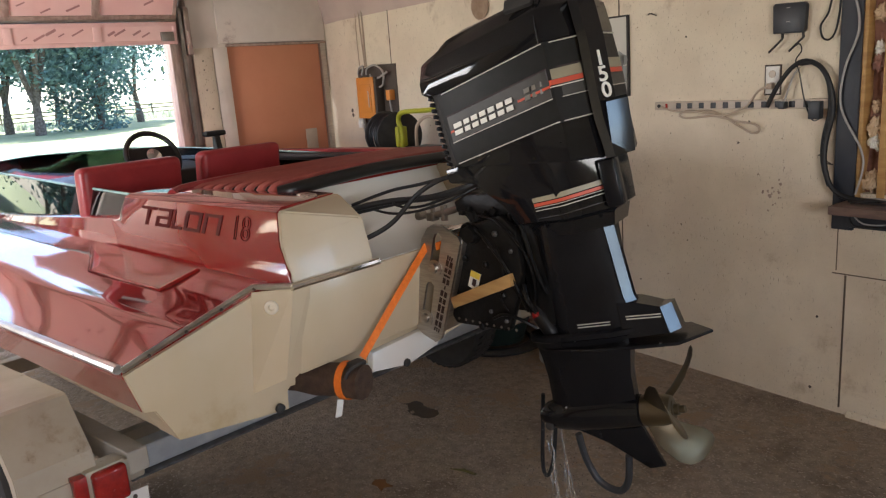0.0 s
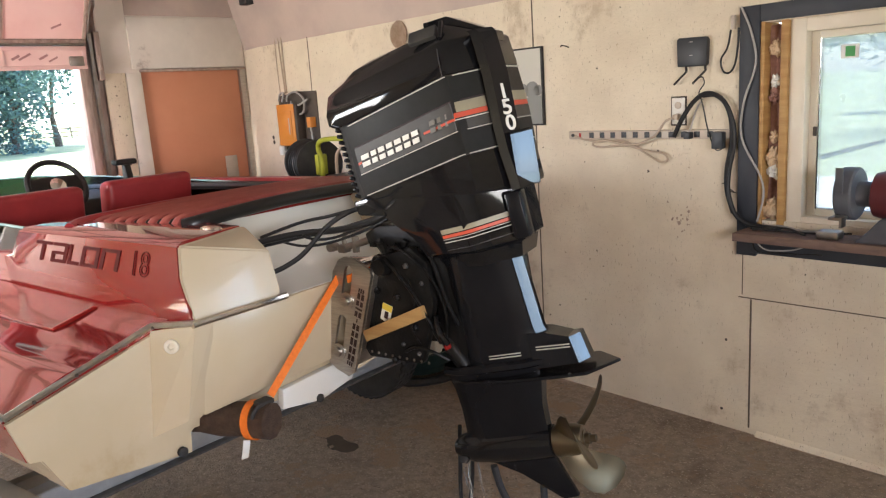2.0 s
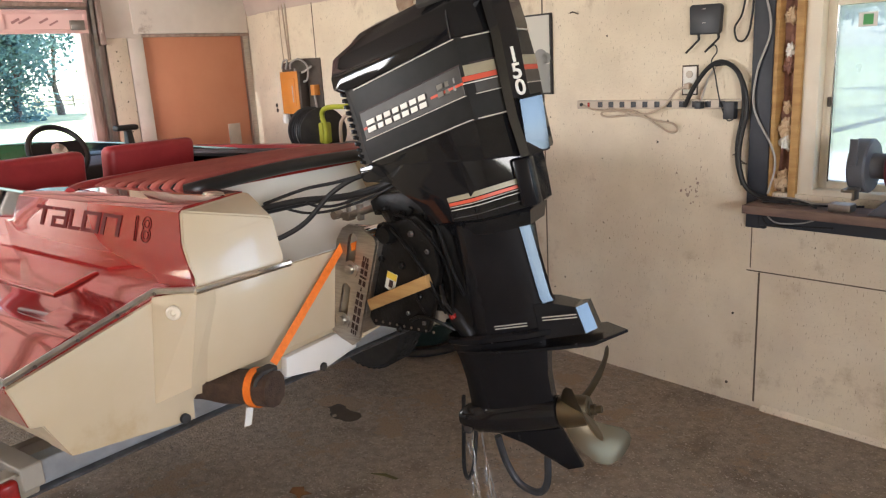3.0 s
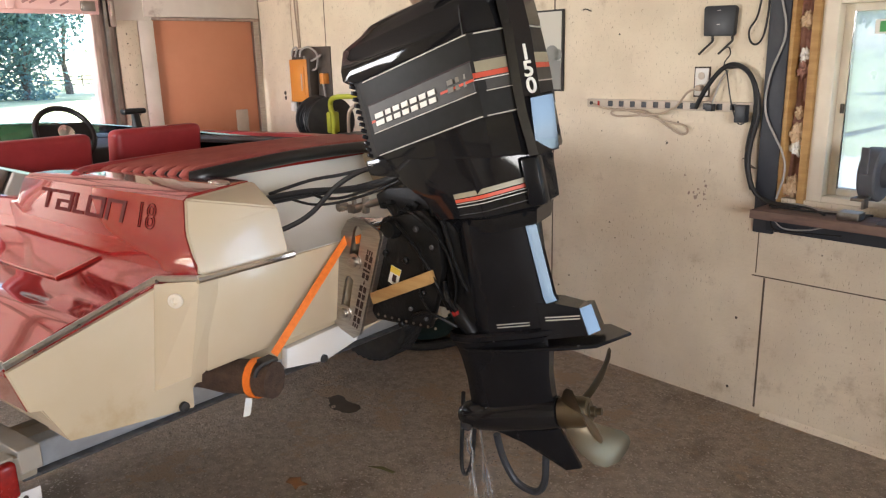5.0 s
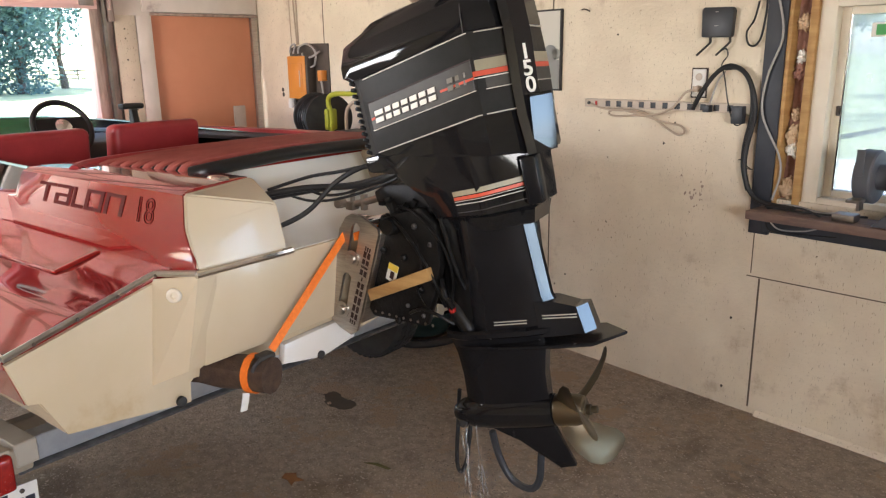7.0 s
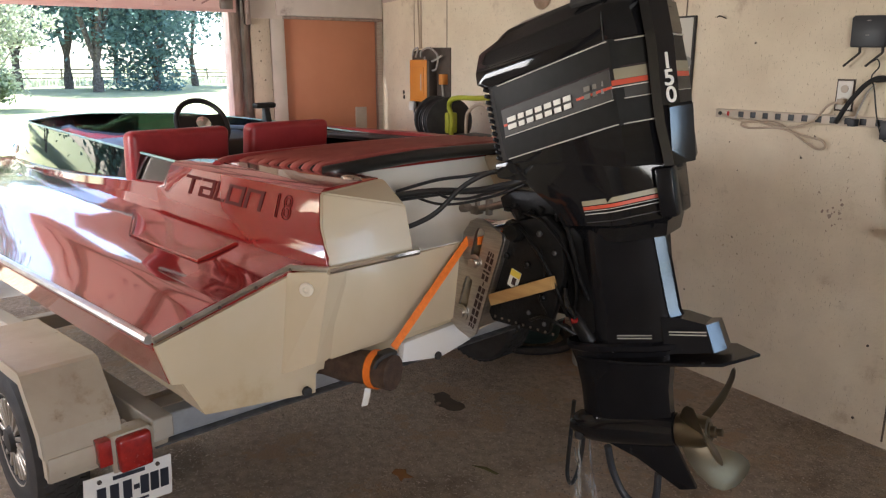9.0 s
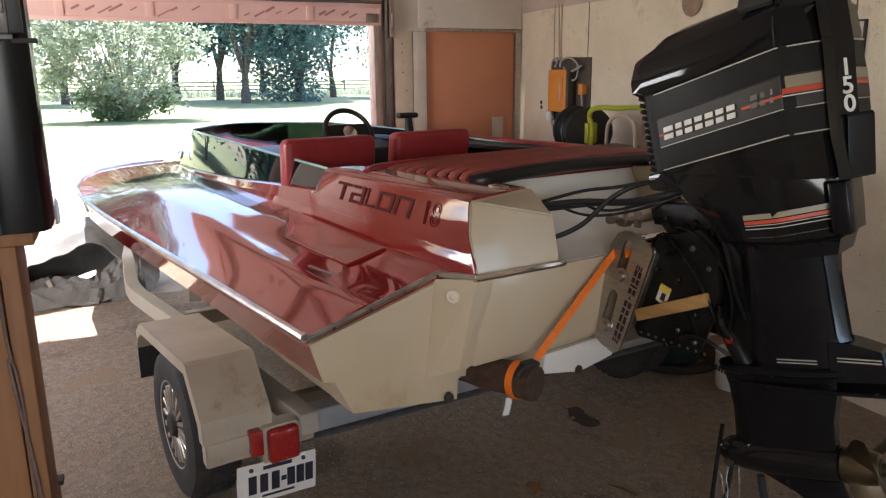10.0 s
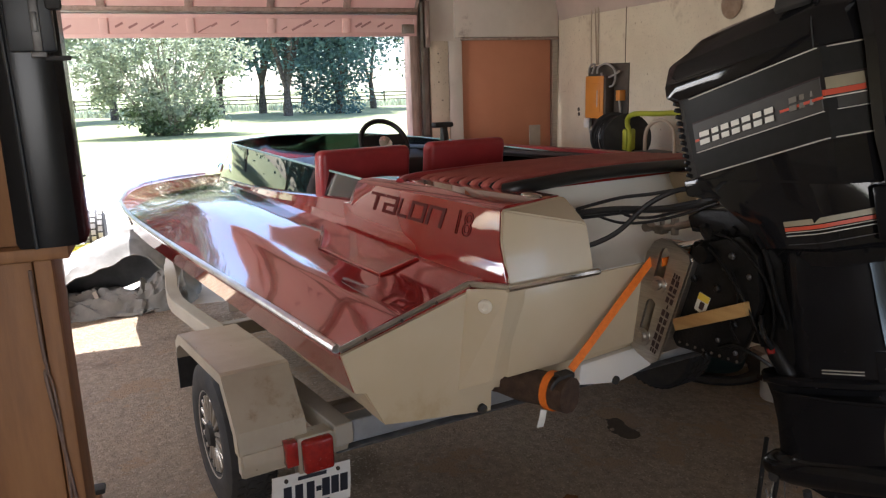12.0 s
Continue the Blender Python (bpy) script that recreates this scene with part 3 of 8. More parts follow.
part("hull", bm, M_CREAM, boat, "cream hull bottom and transom wings")


def red_band(bm, P):
    rings = []
    for x in ST:
        r = hull_ring(x)
        a, b = r[0], r[1]
        o = 0.004
        rings.append([P(x, a.y - 0.002, a.z), P(x, a.y + o, a.z - 0.004), P(x, b.y + o, b.z), P(x, b.y - 0.002, b.z)])
    loft(bm, rings)


sides(red_band, "hull_side_band", M_RED, "glossy red band under the rub rail")


def rub_rail(bm, P):
    tube(bm, [P(x, curve_at(RAIL_Y, x) + 0.008, curve_at(RAIL_Z, x) + 0.004) for x in ST], 0.014, 8)


sides(rub_rail, "rub_rail", M_TRIM, "bright aluminium rub rail")


CREASE_Y = [(0.0, 0.76), (1.2, 0.76), (2.4, 0.75), (3.2, 0.70), (3.9, 0.58), (4.6, 0.42), (5.2, 0.22), (5.45, 0.09)]
CREASE_Z = [(0.0, 1.075), (0.8, 1.078), (1.6, 1.090), (2.4, 1.098), (3.2, 1.072), (4.2, 1.015), (5.0, 0.965), (5.45, 0.92)]


def swell(x, t):
    """The crown of the side deck amidships, at the share t of the way in from the rail."""
    return 0.098 * math.exp(-((x - 2.5) / 1.0) ** 2) * math.sin(math.pi * min(1.0, max(0.0, t)))


def deck(bm, P):
    """The side deck: from the rail over a soft ridge up to the foot of the cockpit side."""
    rings = []
    for x in ST:
        yr, zr = curve_at(RAIL_Y, x), curve_at(RAIL_Z, x)
        yc, zc = curve_at(CREASE_Y, x), curve_at(CREASE_Z, x)
        row = []
        for t, up in ((0.0, 0.0), (0.10, 0.006), (0.18, 0.010), (0.26, 0.014), (0.33, 0.018), (0.38, 0.018), (0.46, 0.004), (0.60, -0.004), (0.75, -0.010), (0.88, -0.006), (1.0, 0.0)):
            f = min(1.0, max(0.0, (4.6 - x) / 1.6))
            row.append(P(x, yr + (yc - yr) * t, zr + (zc - zr) * t + up * f + swell(x, t)))
        row += [P(x, yc, zc - 0.05), P(x, yr, zr - 0.03)]
        rings.append(row)
    loft(bm, rings)


sides(deck, "side_deck", M_RED, "mirror-glossy red side deck")

bm = B()
xs = [x for x in ST if x >= 3.1]
rings = []
for x in xs:
    yc, zc = curve_at(CREASE_Y, x), curve_at(CREASE_Z, x)
    up = 0.05 * (1 - max(0, (x - 3.6) / 2.0)) if x < 5.4 else 0.0
    row = [(x, BC + (yc - BC) * t * (1.0 if t > 0 else slim(x)), zc + up * (1 - t * t)) for t in (1, 0.7, 0.35, 0, -0.35, -0.7, -1)]
    row += [(x, BC - (yc - BC) * slim(x), zc - 0.06), (x, yc, zc - 0.06)]
    rings.append(row)
loft(bm, rings)
part("fore_deck", bm, M_RED, boat, "glossy red fore deck")


# transom: the middle face stands further aft than the wings, between upright returns
bm = B()
prism(bm, [(0.0, 1.065), (0.15, 1.065), (0.30, 0.775), (0.04, 0.765)], 2 * BC - 0.745, 0.745, "y", 0.008)
part("transom", bm, M_CREAM, boat, "cream transom, yellowed in patches")


def wing_face(bm, P):
    rings = [[P(x, 1.27, 0.935), P(x, 0.82, 1.050), P(x, 0.70, 1.050), P(x, 0.70, 0.735), P(x, 0.752, 0.716), P(x, 0.757, 0.632), P(x, 0.80, 0.638), P(x, 1.142, 0.688), P(x, 1.199, 0.803), P(x, 1.232, 0.811)] for x in (0.115, 0.24)]
    loft(bm, rings)


sides(wing_face, "transom_wing", M_CREAM, "cream transom wing")


def wing_return(bm, P):
    """The slanting return that joins the wing to the middle of the transom."""
    lo = [P(0.113, 0.880, 0.735), P(0.035, 0.805, 0.775), P(0.045, 0.70, 0.775), P(0.20, 0.70, 0.735), P(0.20, 0.880, 0.735)]
    hi = [P(0.113, 0.840, 1.060), P(-0.002, 0.764, 1.07), P(-0.002, 0.70, 1.07), P(0.15, 0.70, 1.055), P(0.15, 0.80, 1.045)]
    loft(bm, [lo, hi])


sides(wing_return, "wing_return", M_CREAM, "cream return of the transom")


def trim_edge(bm, P):
    tube(bm, [P(0.112, 1.275, 0.955), P(0.112, 0.850, 1.072), P(0.106, 0.835, 1.078), P(-0.004, 0.765, 1.078)], 0.010, 6)


sides(trim_edge, "edge_trim", M_TRIM, "aluminium edge trim with screws")


def corner_box(bm, P):
    """The cream corner block between cockpit side and motor well."""
    pts = [(0.0, 0.762, 1.083), (0.024, 0.772, 1.207), (0.058, 0.742, 1.303), (0.105, 0.452, 1.309), (-0.010, 0.460, 1.238), (-0.038, 0.452, 1.090),
           (0.37, 0.450, 1.09), (0.37, 0.450, 1.302), (0.20, 0.715, 1.302), (0.20, 0.715, 1.09)]
    bmesh.ops.convex_hull(bm, input=[bm.verts.new(P(*p)) for p in pts])
    bmesh.ops.dissolve_limit(bm, angle_limit=0.06, verts=bm.verts, edges=bm.edges)
    bmesh.ops.bevel(bm, geom=bm.edges[:], offset=0.005, segments=2, affect="EDGES")


sides(corner_box, "corner_block", M_CREAM, "faceted cream corner block")


def strip(bm, P):
    tube(bm, [P(-0.008, 0.775, 1.076), P(-0.046, 0.44, 1.085)], 0.012, 8)


sides(strip, "corner_strip", M_CHROME, "bright strip under the corner block")


def side_panel(bm, P):
    """The upright red cockpit side with the sloped fore end."""
    sec = lambda x, zt: [P(x, 0.763, 1.05), P(x, 0.768, 1.10), P(x, 0.775, 1.20), P(x, 0.745, zt - 0.012), P(x, 0.72, zt), P(x, 0.55, zt + 0.002), P(x, 0.54, 1.0)]
    first = [P(0.004, 0.764, 1.05), P(0.004, 0.769, 1.10), P(0.029, 0.7765, 1.205), P(0.063, 0.747, 1.300), P(0.073, 0.72, 1.312), P(0.11, 0.55, 1.314), P(0.11, 0.54, 1.0)]
    loft(bm, [first, sec(0.14, 1.312), sec(0.5, 1.31), sec(1.08, 1.305), sec(1.17, 1.215)])


sides(side_panel, "cockpit_side", M_RED, "red cockpit side with dark model lettering")


def low_side(bm, P):
    """The red cabin side under the windscreen."""
    rings = []
    for x, z in ((1.15, 1.215), (1.6, 1.185), (2.2, 1.145), (2.8, 1.11), (3.3, 1.085), (3.7, 1.065), (3.95, 1.05)):
        yc, zc = curve_at(CREASE_Y, x), curve_at(CREASE_Z, x)
        rings.append([P(x, yc + 0.004, zc - 0.02), P(x, yc - 0.01, z - 0.01), P(x, yc - 0.03, z), P(x, yc - 0.12, z), P(x, yc - 0.12, zc - 0.04)])
    loft(bm, rings)


sides(low_side, "cabin_side", M_RED, "red side below the windscreen")

# the windscreen: one smoked sheet, pointed ahead, swept back along both sides
ws = []
for x, y, zb, zt in ((1.12, 0.735, 1.20, 1.295), (1.6, 0.730, 1.18, 1.305), (2.2, 0.715, 1.14, 1.317), (2.8, 0.690, 1.105, 1.325), (3.35, 0.640, 1.072, 1.326)):
    ws.append((x, y, zb, x, y - 0.03, zt))
foot = [(4.02, 0.54, 1.04), (4.25, 0.36, 1.045), (4.38, 0.20, 1.05)]
head = [(3.46, 0.58, 1.328), (3.72, 0.36, 1.328), (3.86, 0.20, 1.328)]
ws += [(*f, *h) for f, h in zip(foot, head)]
ws.append((4.43, BC, 1.052, 3.90, BC, 1.328))
full = ws + [(a, 2 * BC - b, c, d, 2 * BC - e, f) for a, b, c, d, e, f in ws[:-1][::-1]]
bm = B()
rings = []
for a, b, c, d, e, f in full:
    lo, hi = Vector((a, b, c)), Vector((d, e, f))
    inn = Vector((2.4, BC, lo.z)) - lo
    inn.z = 0
    inn = inn.normalized() * 0.006
    rings.append([lo, hi, hi + inn, lo + inn])
loft(bm, rings)
screen = part("windscreen", bm, M_GLASSDARK, boat, "smoked dark acrylic windscreen")
bm = B()
tube(bm, [(d, e, f + 0.002) for a, b, c, d, e, f in full], 0.006, 6)
part("screen_edge", bm, M_GLASSEDGE, screen, "pale green polished edge")
bm = B()
lathe(bm, [(0.034, 0.0), (0.034, 0.006), (0.022, 0.010), (0.008, 0.010)], 20, pose(3.72, 0.607, 1.135, 72, 0, 196))
part("screen_badge", bm, M_CHROME, screen, "round pale badge")

# the cockpit well
bm = B()
prism(bm, [(0.95, -0.56), (0.95, 0.68), (3.0, 0.62), (3.8, 0.30), (3.8, -0.18), (3.0, -0.50)], 0.72, 0.74, "z")
part("cockpit_floor", bm, M_BLACKLINER, boat)


def liner(bm, P):
    rings = [[P(x, y, 0.73), P(x, y, z), P(x, y - 0.02, z), P(x, y - 0.02, 0.73)] for x, y, z in ((0.95, 0.70, 1.28), (2.0, 0.70, 1.17), (3.0, 0.60, 1.10), (3.7, 0.42, 1.07))]
    loft(bm, rings)


sides(liner, "cockpit_liner", M_BLACKLINER)
bm = B()
prism(bm, [(2.35, 1.10), (2.45, 1.225), (2.75, 1.255), (3.6, 1.12), (3.6, 0.9), (2.6, 0.9)], -0.50, 0.60, "y", 0.02)
dash = part("dashboard", bm, M_BLACKVINYL, boat, "black dashboard")


bm = B()
prism(bm, [(2.9, 0.60), (3.66, 0.53), (4.0, 0.35), (4.18, 0.06), (4.0, -0.22), (3.66, -0.38), (2.9, -0.46)], 1.078, 1.090, "z", 0.003)
part("dash_cover", bm, M_BLACKLINER, dash, "dull black lining ahead of the dashboard")


def coaming(bm, P):
    tube(bm, [P(3.0, 0.62, 1.25), P(2.4, 0.655, 1.27), P(1.7, 0.665, 1.285), P(1.0, 0.655, 1.30), P(0.45, 0.60, 1.305)], 0.022, 8)


for s in (-1,):
    bm = B()
    coaming(bm, lambda x, y, z, s=s: Vector((x, BC + s * (y - BC), z)))
    part("coaming", bm, M_BLACKVINYL, boat, "black padded coaming")
bm = B()
ribbon(bm, [(0.55, -0.66, 1.315), (1.2, -0.66, 1.315), (2.0, -0.665, 1.30)], 0.07, 0.02)
part("gunwale_pad", bm, M_REDVINYL, boat, "red padded gunwale top")


def seat(y0, y1, x, zt, lean):
    """One bucket seat: thick rounded back and a cushion."""
    at = pose(x, (y0 + y1) / 2, 0.74)
    w = (y1 - y0) / 2
    bm = B()
    box(bm, -0.050, 0.050, -w, w, 0.22, zt - 0.74, 0.032, 4)
    for v in bm.verts:
        v.co.x -= lean * (v.co.z - 0.22) / (zt - 0.96)
        v.co.y *= 1.0 - 0.05 * max(0.0, 0.45 - v.co.z)
    bmesh.ops.transform(bm, matrix=at, verts=bm.verts)
    back = part("seat_back", bm, M_REDVINYL, boat, "rounded thick red vinyl seat back")
    bm = B()
    box(bm, -0.02, 0.45, -w, w, 0.18, 0.32, 0.03, 3)
    bmesh.ops.transform(bm, matrix=at, verts=bm.verts)
    part("seat_cushion", bm, M_REDVINYL, back)
    bm = B()
    box(bm, 0.04, 0.40, -w + 0.05, w - 0.05, 0.0, 0.18, 0.01)
    bmesh.ops.transform(bm, matrix=at, verts=bm.verts)
    part("seat_base", bm, M_BLACKLINER, back)


seat(0.265, 0.745, 1.55, 1.395, 0.04)
seat(-0.300, 0.165, 1.55, 1.400, 0.06)

# steering wheel
swm = pose(2.33, -0.03, 1.335, 0, -62, 0)
bm = B()
tube(bm, [swm @ Vector((0.155 * math.cos(a), 0.155 * math.sin(a), 0)) for a in (2 * math.pi * k / 32 for k in range(33))], 0.016, 8)
wheel = part("steering_wheel", bm, M_BLACKVINYL, boat, "black padded steering wheel")
bm = B()
prism(bm, [(-0.15, 0.03), (-0.05, 0.07), (0.05, 0.07), (0.0, 0.15), (-0.05, 0.15), (-0.13, 0.10)][::-1], -0.012, 0.012, "z", m=swm)
prism(bm, [(-0.05, -0.16), (0.06, -0.15), (0.06, 0.15), (-0.05, 0.16)], -0.016, 0.004, "z", m=swm)
part("wheel_spoke", bm, M_BLACKVINYL, wheel)
bm = B()
lathe(bm, [(0.045, -0.02), (0.045, 0.02), (0.03, 0.03)], 18, swm)
part("wheel_hub", bm, M_CHROME, wheel)

# throttle lever
bm = B()
prism(bm, [(2.24, 1.20), (2.33, 1.20), (2.315, 1.42), (2.285, 1.42)], -0.46, -0.42, "y", 0.006)
lever = part("throttle_lever", bm, M_BLACKVINYL, boat, "black throttle lever with a bar grip")
bm = B()
box(bm, 2.27, 2.33, -0.50, -0.36, 1.415, 1.448, 0.012)
part("grip", bm, M_BLACKVINYL, lever)
bm = B()
for z in (1.17, 1.14):
    box(bm, 2.335, 2.36, 0.03, 0.10, z - 0.008, z + 0.008, 0.002)
part("dash_switches", bm, M_CHROME, dash, "bright switch row")

# the ribbed sun pad over the engine bay, with a black roll along its aft edge
pad = thing("sun_pad", BOAT @ pose(0, 0, 1.26), "red vinyl sun pad with raised ribs and a black aft roll", "cushion")
RIBS = 8
for i in range(RIBS):
    xa, xb = 0.40 + 0.062 * i, 0.40 + 0.062 * (i + 1)
    bm = B()
    rings = []
    for y, lift in ((0.515 + 0.010 * i, -0.060), (0.508 + 0.010 * i, -0.034), (0.488 + 0.010 * i, -0.014), (0.455 + 0.010 * i, -0.004), (0.30, 0.008), (0.06, 0.016), (-0.3, 0.012), (-0.62, 0.004), (-0.66, -0.03)):
        w = xb - xa
        z = 0.080 + lift - 0.003 * i
        rings.append([Vector((xa + 0.005, y, 0.0)), Vector((xa + 0.005, y, z - 0.022)), Vector((xa + w * 0.22, y, z + 0.003)), Vector((xa + w * 0.5, y, z + 0.010)), Vector((xa + w * 0.75, y, z + 0.004)),
                      Vector((xb - 0.006, y, z - 0.020)), Vector((xb - 0.005, y, 0.0))])
    loft(bm, rings)
    part("rib", bm, M_PADVINYL, pad)
    # black strips laid along the grooves so these read as dark lines
    bm = B()
    tube(bm, [(xb, y, 0.071 + lift - 0.003 * i) for y, lift in ((0.517 + 0.010 * i, -0.060), (0.510 + 0.010 * i, -0.034), (0.490 + 0.010 * i, -0.014), (0.455 + 0.010 * i, -0.004), (0.30, 0.008), (0.06, 0.016), (-0.3, 0.012), (-0.62, 0.004))], 0.0085, 6)
    part("groove_strip", bm, M_BLACKVINYL, pad, "thin black strip between the ribs")
bm = B()
box(bm, 0.38, 0.92, -0.62, 0.46, -0.02, 0.042, 0.01)
part("pad_base", bm, M_BLACKVINYL, pad)
bm = B()
tube(bm, [(0.38, 0.50, 0.046), (0.350, 0.47, 0.054), (0.342, 0.40, 0.060), (0.346, 0.06, 0.074), (0.364, -0.35, 0.066), (0.38, -0.64, 0.049)], 0.025, 12, soft=4)
part("aft_roll", bm, M_BLACKVINYL, pad, "thick black vinyl roll")
bm = B()
tube(bm, [(0.86, 0.66, 1.300), (0.93, 0.55, 1.308), (0.96, 0.2, 1.312), (0.96, -0.3, 1.312), (0.92, -0.70, 1.306), (0.86, -0.74, 1.30)], 0.020, 10, soft=4)
part("seat_bolster", bm, M_REDVINYL, boat, "red padded roll behind the seats")
bm = B()
prism(bm, [(0.075, 0.70), (0.95, 0.62), (0.95, -0.62), (0.38, -0.66), (0.38, 0.456), (0.134, 0.456)], 1.29, 1.3115, "z")
part("aft_deck", bm, M_RED, boat, "red aft deck")

# the motor well: white walls falling to the transom top
bm = B()
rings = []
for y in (0.52, 0.30, 0.06, -0.20, -0.40):
    rings.append([Vector((0.37, y, 1.295)), Vector((0.30, y, 1.16)), Vector((0.16, y, 1.085)), Vector((0.012, y, 1.0665)), Vector((0.012, y, 1.03)), Vector((0.37, y, 1.03))])
loft(bm, rings)
part("motor_well", bm, M_WHITE, boat, "white motor well behind the sun pad")

# engine-bay hatch on the side deck
def HZ(x, y):
    """The height of the side deck."""
    yr, zr, yc, zc = curve_at(RAIL_Y, x), curve_at(RAIL_Z, x), curve_at(CREASE_Y, x), curve_at(CREASE_Z, x)
    u = (yr - y) / (yr - yc)
    return zr + (zc - zr) * u + float(np.interp(u, [0.46, 0.75, 1.0], [0.004, -0.010, 0.0])) + swell(x, u)


def hatch_at(d, up):
    ring = [(1.36, 0.795), (0.52, 0.785), (0.54, 0.925), (1.08, 0.935)]
    cx, cy = sum(p[0] for p in ring) / 4, sum(p[1] for p in ring) / 4
    return [Vector((cx + (x - cx) * d, cy + (y - cy) * d, HZ(x, y) + up)) for x, y in ring]


bm = B()
loft(bm, [hatch_at(1.0, -0.03), hatch_at(1.0, 0.003), hatch_at(0.985, 0.007), hatch_at(0.93, 0.006)])
hatch = part("deck_hatch", bm, M_RED, boat, "flush red hatch lid with a rounded rim")
bm = B()
tube(bm, hatch_at(1.01, 0.003) + hatch_at(1.01, 0.003)[:1], 0.0035, 6)
part("hatch_gasket", bm, M_RED, hatch)

for k, (x, y) in enumerate([(0.098, 1.20 - 0.12 * i) for i in range(4)]):
    bm = B()
    lathe(bm, [(0.006, 0.0), (0.005, 0.003)], 8, pose(x, y, 0.9755 + (1.20 - y) * 0.27, 0, -90, 0))
    part("trim_screw", bm, M_PANELBACK, boat)

# cleat plate, drain fitting, keel plate
bm = B()
lathe(bm, [(0.05, 0.0), (0.046, 0.006), (0.02, 0.010)], 20, pose(0.18, 0.535, 1.3125) @ Matrix.Diagonal((1.0, 0.5, 1, 1)))
part("filler_cap", bm, M_CHROME, boat, "oval chrome fuel filler")
bm = B()
lathe(bm, [(0.022, 0.0), (0.022, 0.008), (0.017, 0.012), (0.010, 0.012), (0.007, 0.004)], 20, pose(0.050, 0.815, 1.015, 0, -90, -56))
part("vent_ring", bm, M_WINFRAME, boat, "white plastic drain ring")
bm = B()
prism(bm, [(0.388, 0.633), (0.378, 0.705), (0.09, 0.715), (0.022, 0.640), (0.03, 0.625), (0.20, 0.598)], 0.10, 0.13, "x", 0.004)
part("keel_plate", bm, M_WHITE, boat, "white lower transom plate with a drain plug")
for y, z in ((0.212, 0.611), (0.80, 0.655)):
    bm = B()
    lathe(bm, [(0.016, 0.0), (0.016, 0.012), (0.009, 0.016)], 14, pose(0.105, y, z, 0, -90, 0))
    part("drain_plug", bm, M_RUBBER, boat, "dark drain plug")

# dark block shapes of the model name, and the embossed 18, on the cockpit side's upper facet
def panel_frame(x, z):
    u, v = Vector((-1, 0, 0)), Vector((0, -0.30, 1.0)).normalized()
    w = u.cross(v)
    o = Vector((x, 0.775 - (z - 1.20) * 0.30 + 0.0015, z))
    return Matrix(((u.x, v.x, w.x, o.x), (u.y, v.y, w.y, o.y), (u.z, v.z, w.z, o.z), (0, 0, 0, 1)))


def rough_marks(bm, m, shapes, h):
    x = 0.0
    for w, rects in shapes:
        for k, (a, b, c, d) in enumerate(rects):
            e = 0.0008 + 0.0001 * k
            prism(bm, [(x + a * w + b * h * 0.15, b * h), (x + c * w + b * h * 0.15, b * h), (x + c * w + d * h * 0.15, d * h), (x + a * w + d * h * 0.15, d * h)], -0.002, e, "z", m=m)
        x += w + 0.014


bm = B()
T_ = [(0, 0.84, 1, 1), (0.42, 0, 0.60, 0.84)]
O_ = [(0, 0, 0.18, 1), (0.82, 0, 1, 1), (0.18, 0, 0.82, 0.16), (0.18, 0.84, 0.82, 1)]
A_ = [(0, 0, 0.18, 0.55), (0.82, 0, 1, 1), (0.18, 0, 0.82, 0.16), (0.18, 0.42, 0.82, 0.56), (0.05, 0.84, 0.82, 1)]
L_ = [(0, 0, 0.2, 1), (0.2, 0, 1, 0.16)]
N_ = [(0, 0, 0.18, 1), (0.82, 0, 1, 1), (0.18, 0.84, 0.82, 1)]
rough_marks(bm, panel_frame(0.93, 1.205), [(0.110, T_), (0.105, A_), (0.072, L_), (0.110, O_), (0.110, N_)], 0.070)
part("name_mark", bm, mat("brown_decal", (0.075, 0.016, 0.013), 0.8, spec=0.08, flat=True), boat, "dark block shapes of the model name")
cu = bpy.data.curves.new("size_figure", "FONT")
cu.body, cu.size, cu.fill_mode, cu.bevel_depth, cu.bevel_resolution = "18", 0.112, "NONE", 0.0013, 1
tmp = new("figure", cu)
me = tmp.to_mesh()
bm = B()
bm.from_mesh(me)
tmp.to_mesh_clear()
bpy.data.objects.remove(tmp)
bmesh.ops.transform(bm, matrix=panel_frame(0.300, 1.203), verts=bm.verts)
part("size_figure", bm, mat("deep_red_decal", (0.07, 0.006, 0.005), 0.8, spec=0.08, flat=True), boat, "dark red figures 18")


# ---- the outboard motor: x ahead, z up along its leg, origin on the gearcase axis ----
MOTOR = BOAT @ pose(-0.46, 0.085, 0.50, 0, 0, 12) @ pose(-0.14, 0, 0, 0, 12, 0) @ Matrix.Translation((-0.02, 0, 0)) @ Matrix.Diagonal((0.9, 1, 1, 1))
motor = thing("outboard_motor", MOTOR, "black outboard motor with red and silver stripes on a jack plate", "outboard motor")


def outline(x0, x1, wf, wm, wr, z, xm=-0.23, nose=0.05):
    """A plan ring of the cowl at height z: front half-width wf, middle wm, rear wr."""
    xm = max(min(xm, x1 - nose - 0.03), x0 + 0.07)
    right = [(x1, wf * 0.6), (x1 - nose * 0.35, wf * 0.93), (x1 - nose, wf), (xm + 0.012, wm), (xm - 0.012, wm - 0.001), (x0 + 0.035, wr), (x0, wr * 0.82)]
    return [Vector((x, y, z)) for x, y in right] + [Vector((x, -y, z)) for x, y in right[::-1]]


def zshift(ring, f):
    return [Vector((p.x, p.y, p.z + f(p.x))) for p in ring]


slope = lambda x: 0.11 * max(0.0, min(0.43, 0.20 - x))
skirt = lambda x: 0.075 * max(0.0, min(1.0, (x + 0.36) / 0.56))
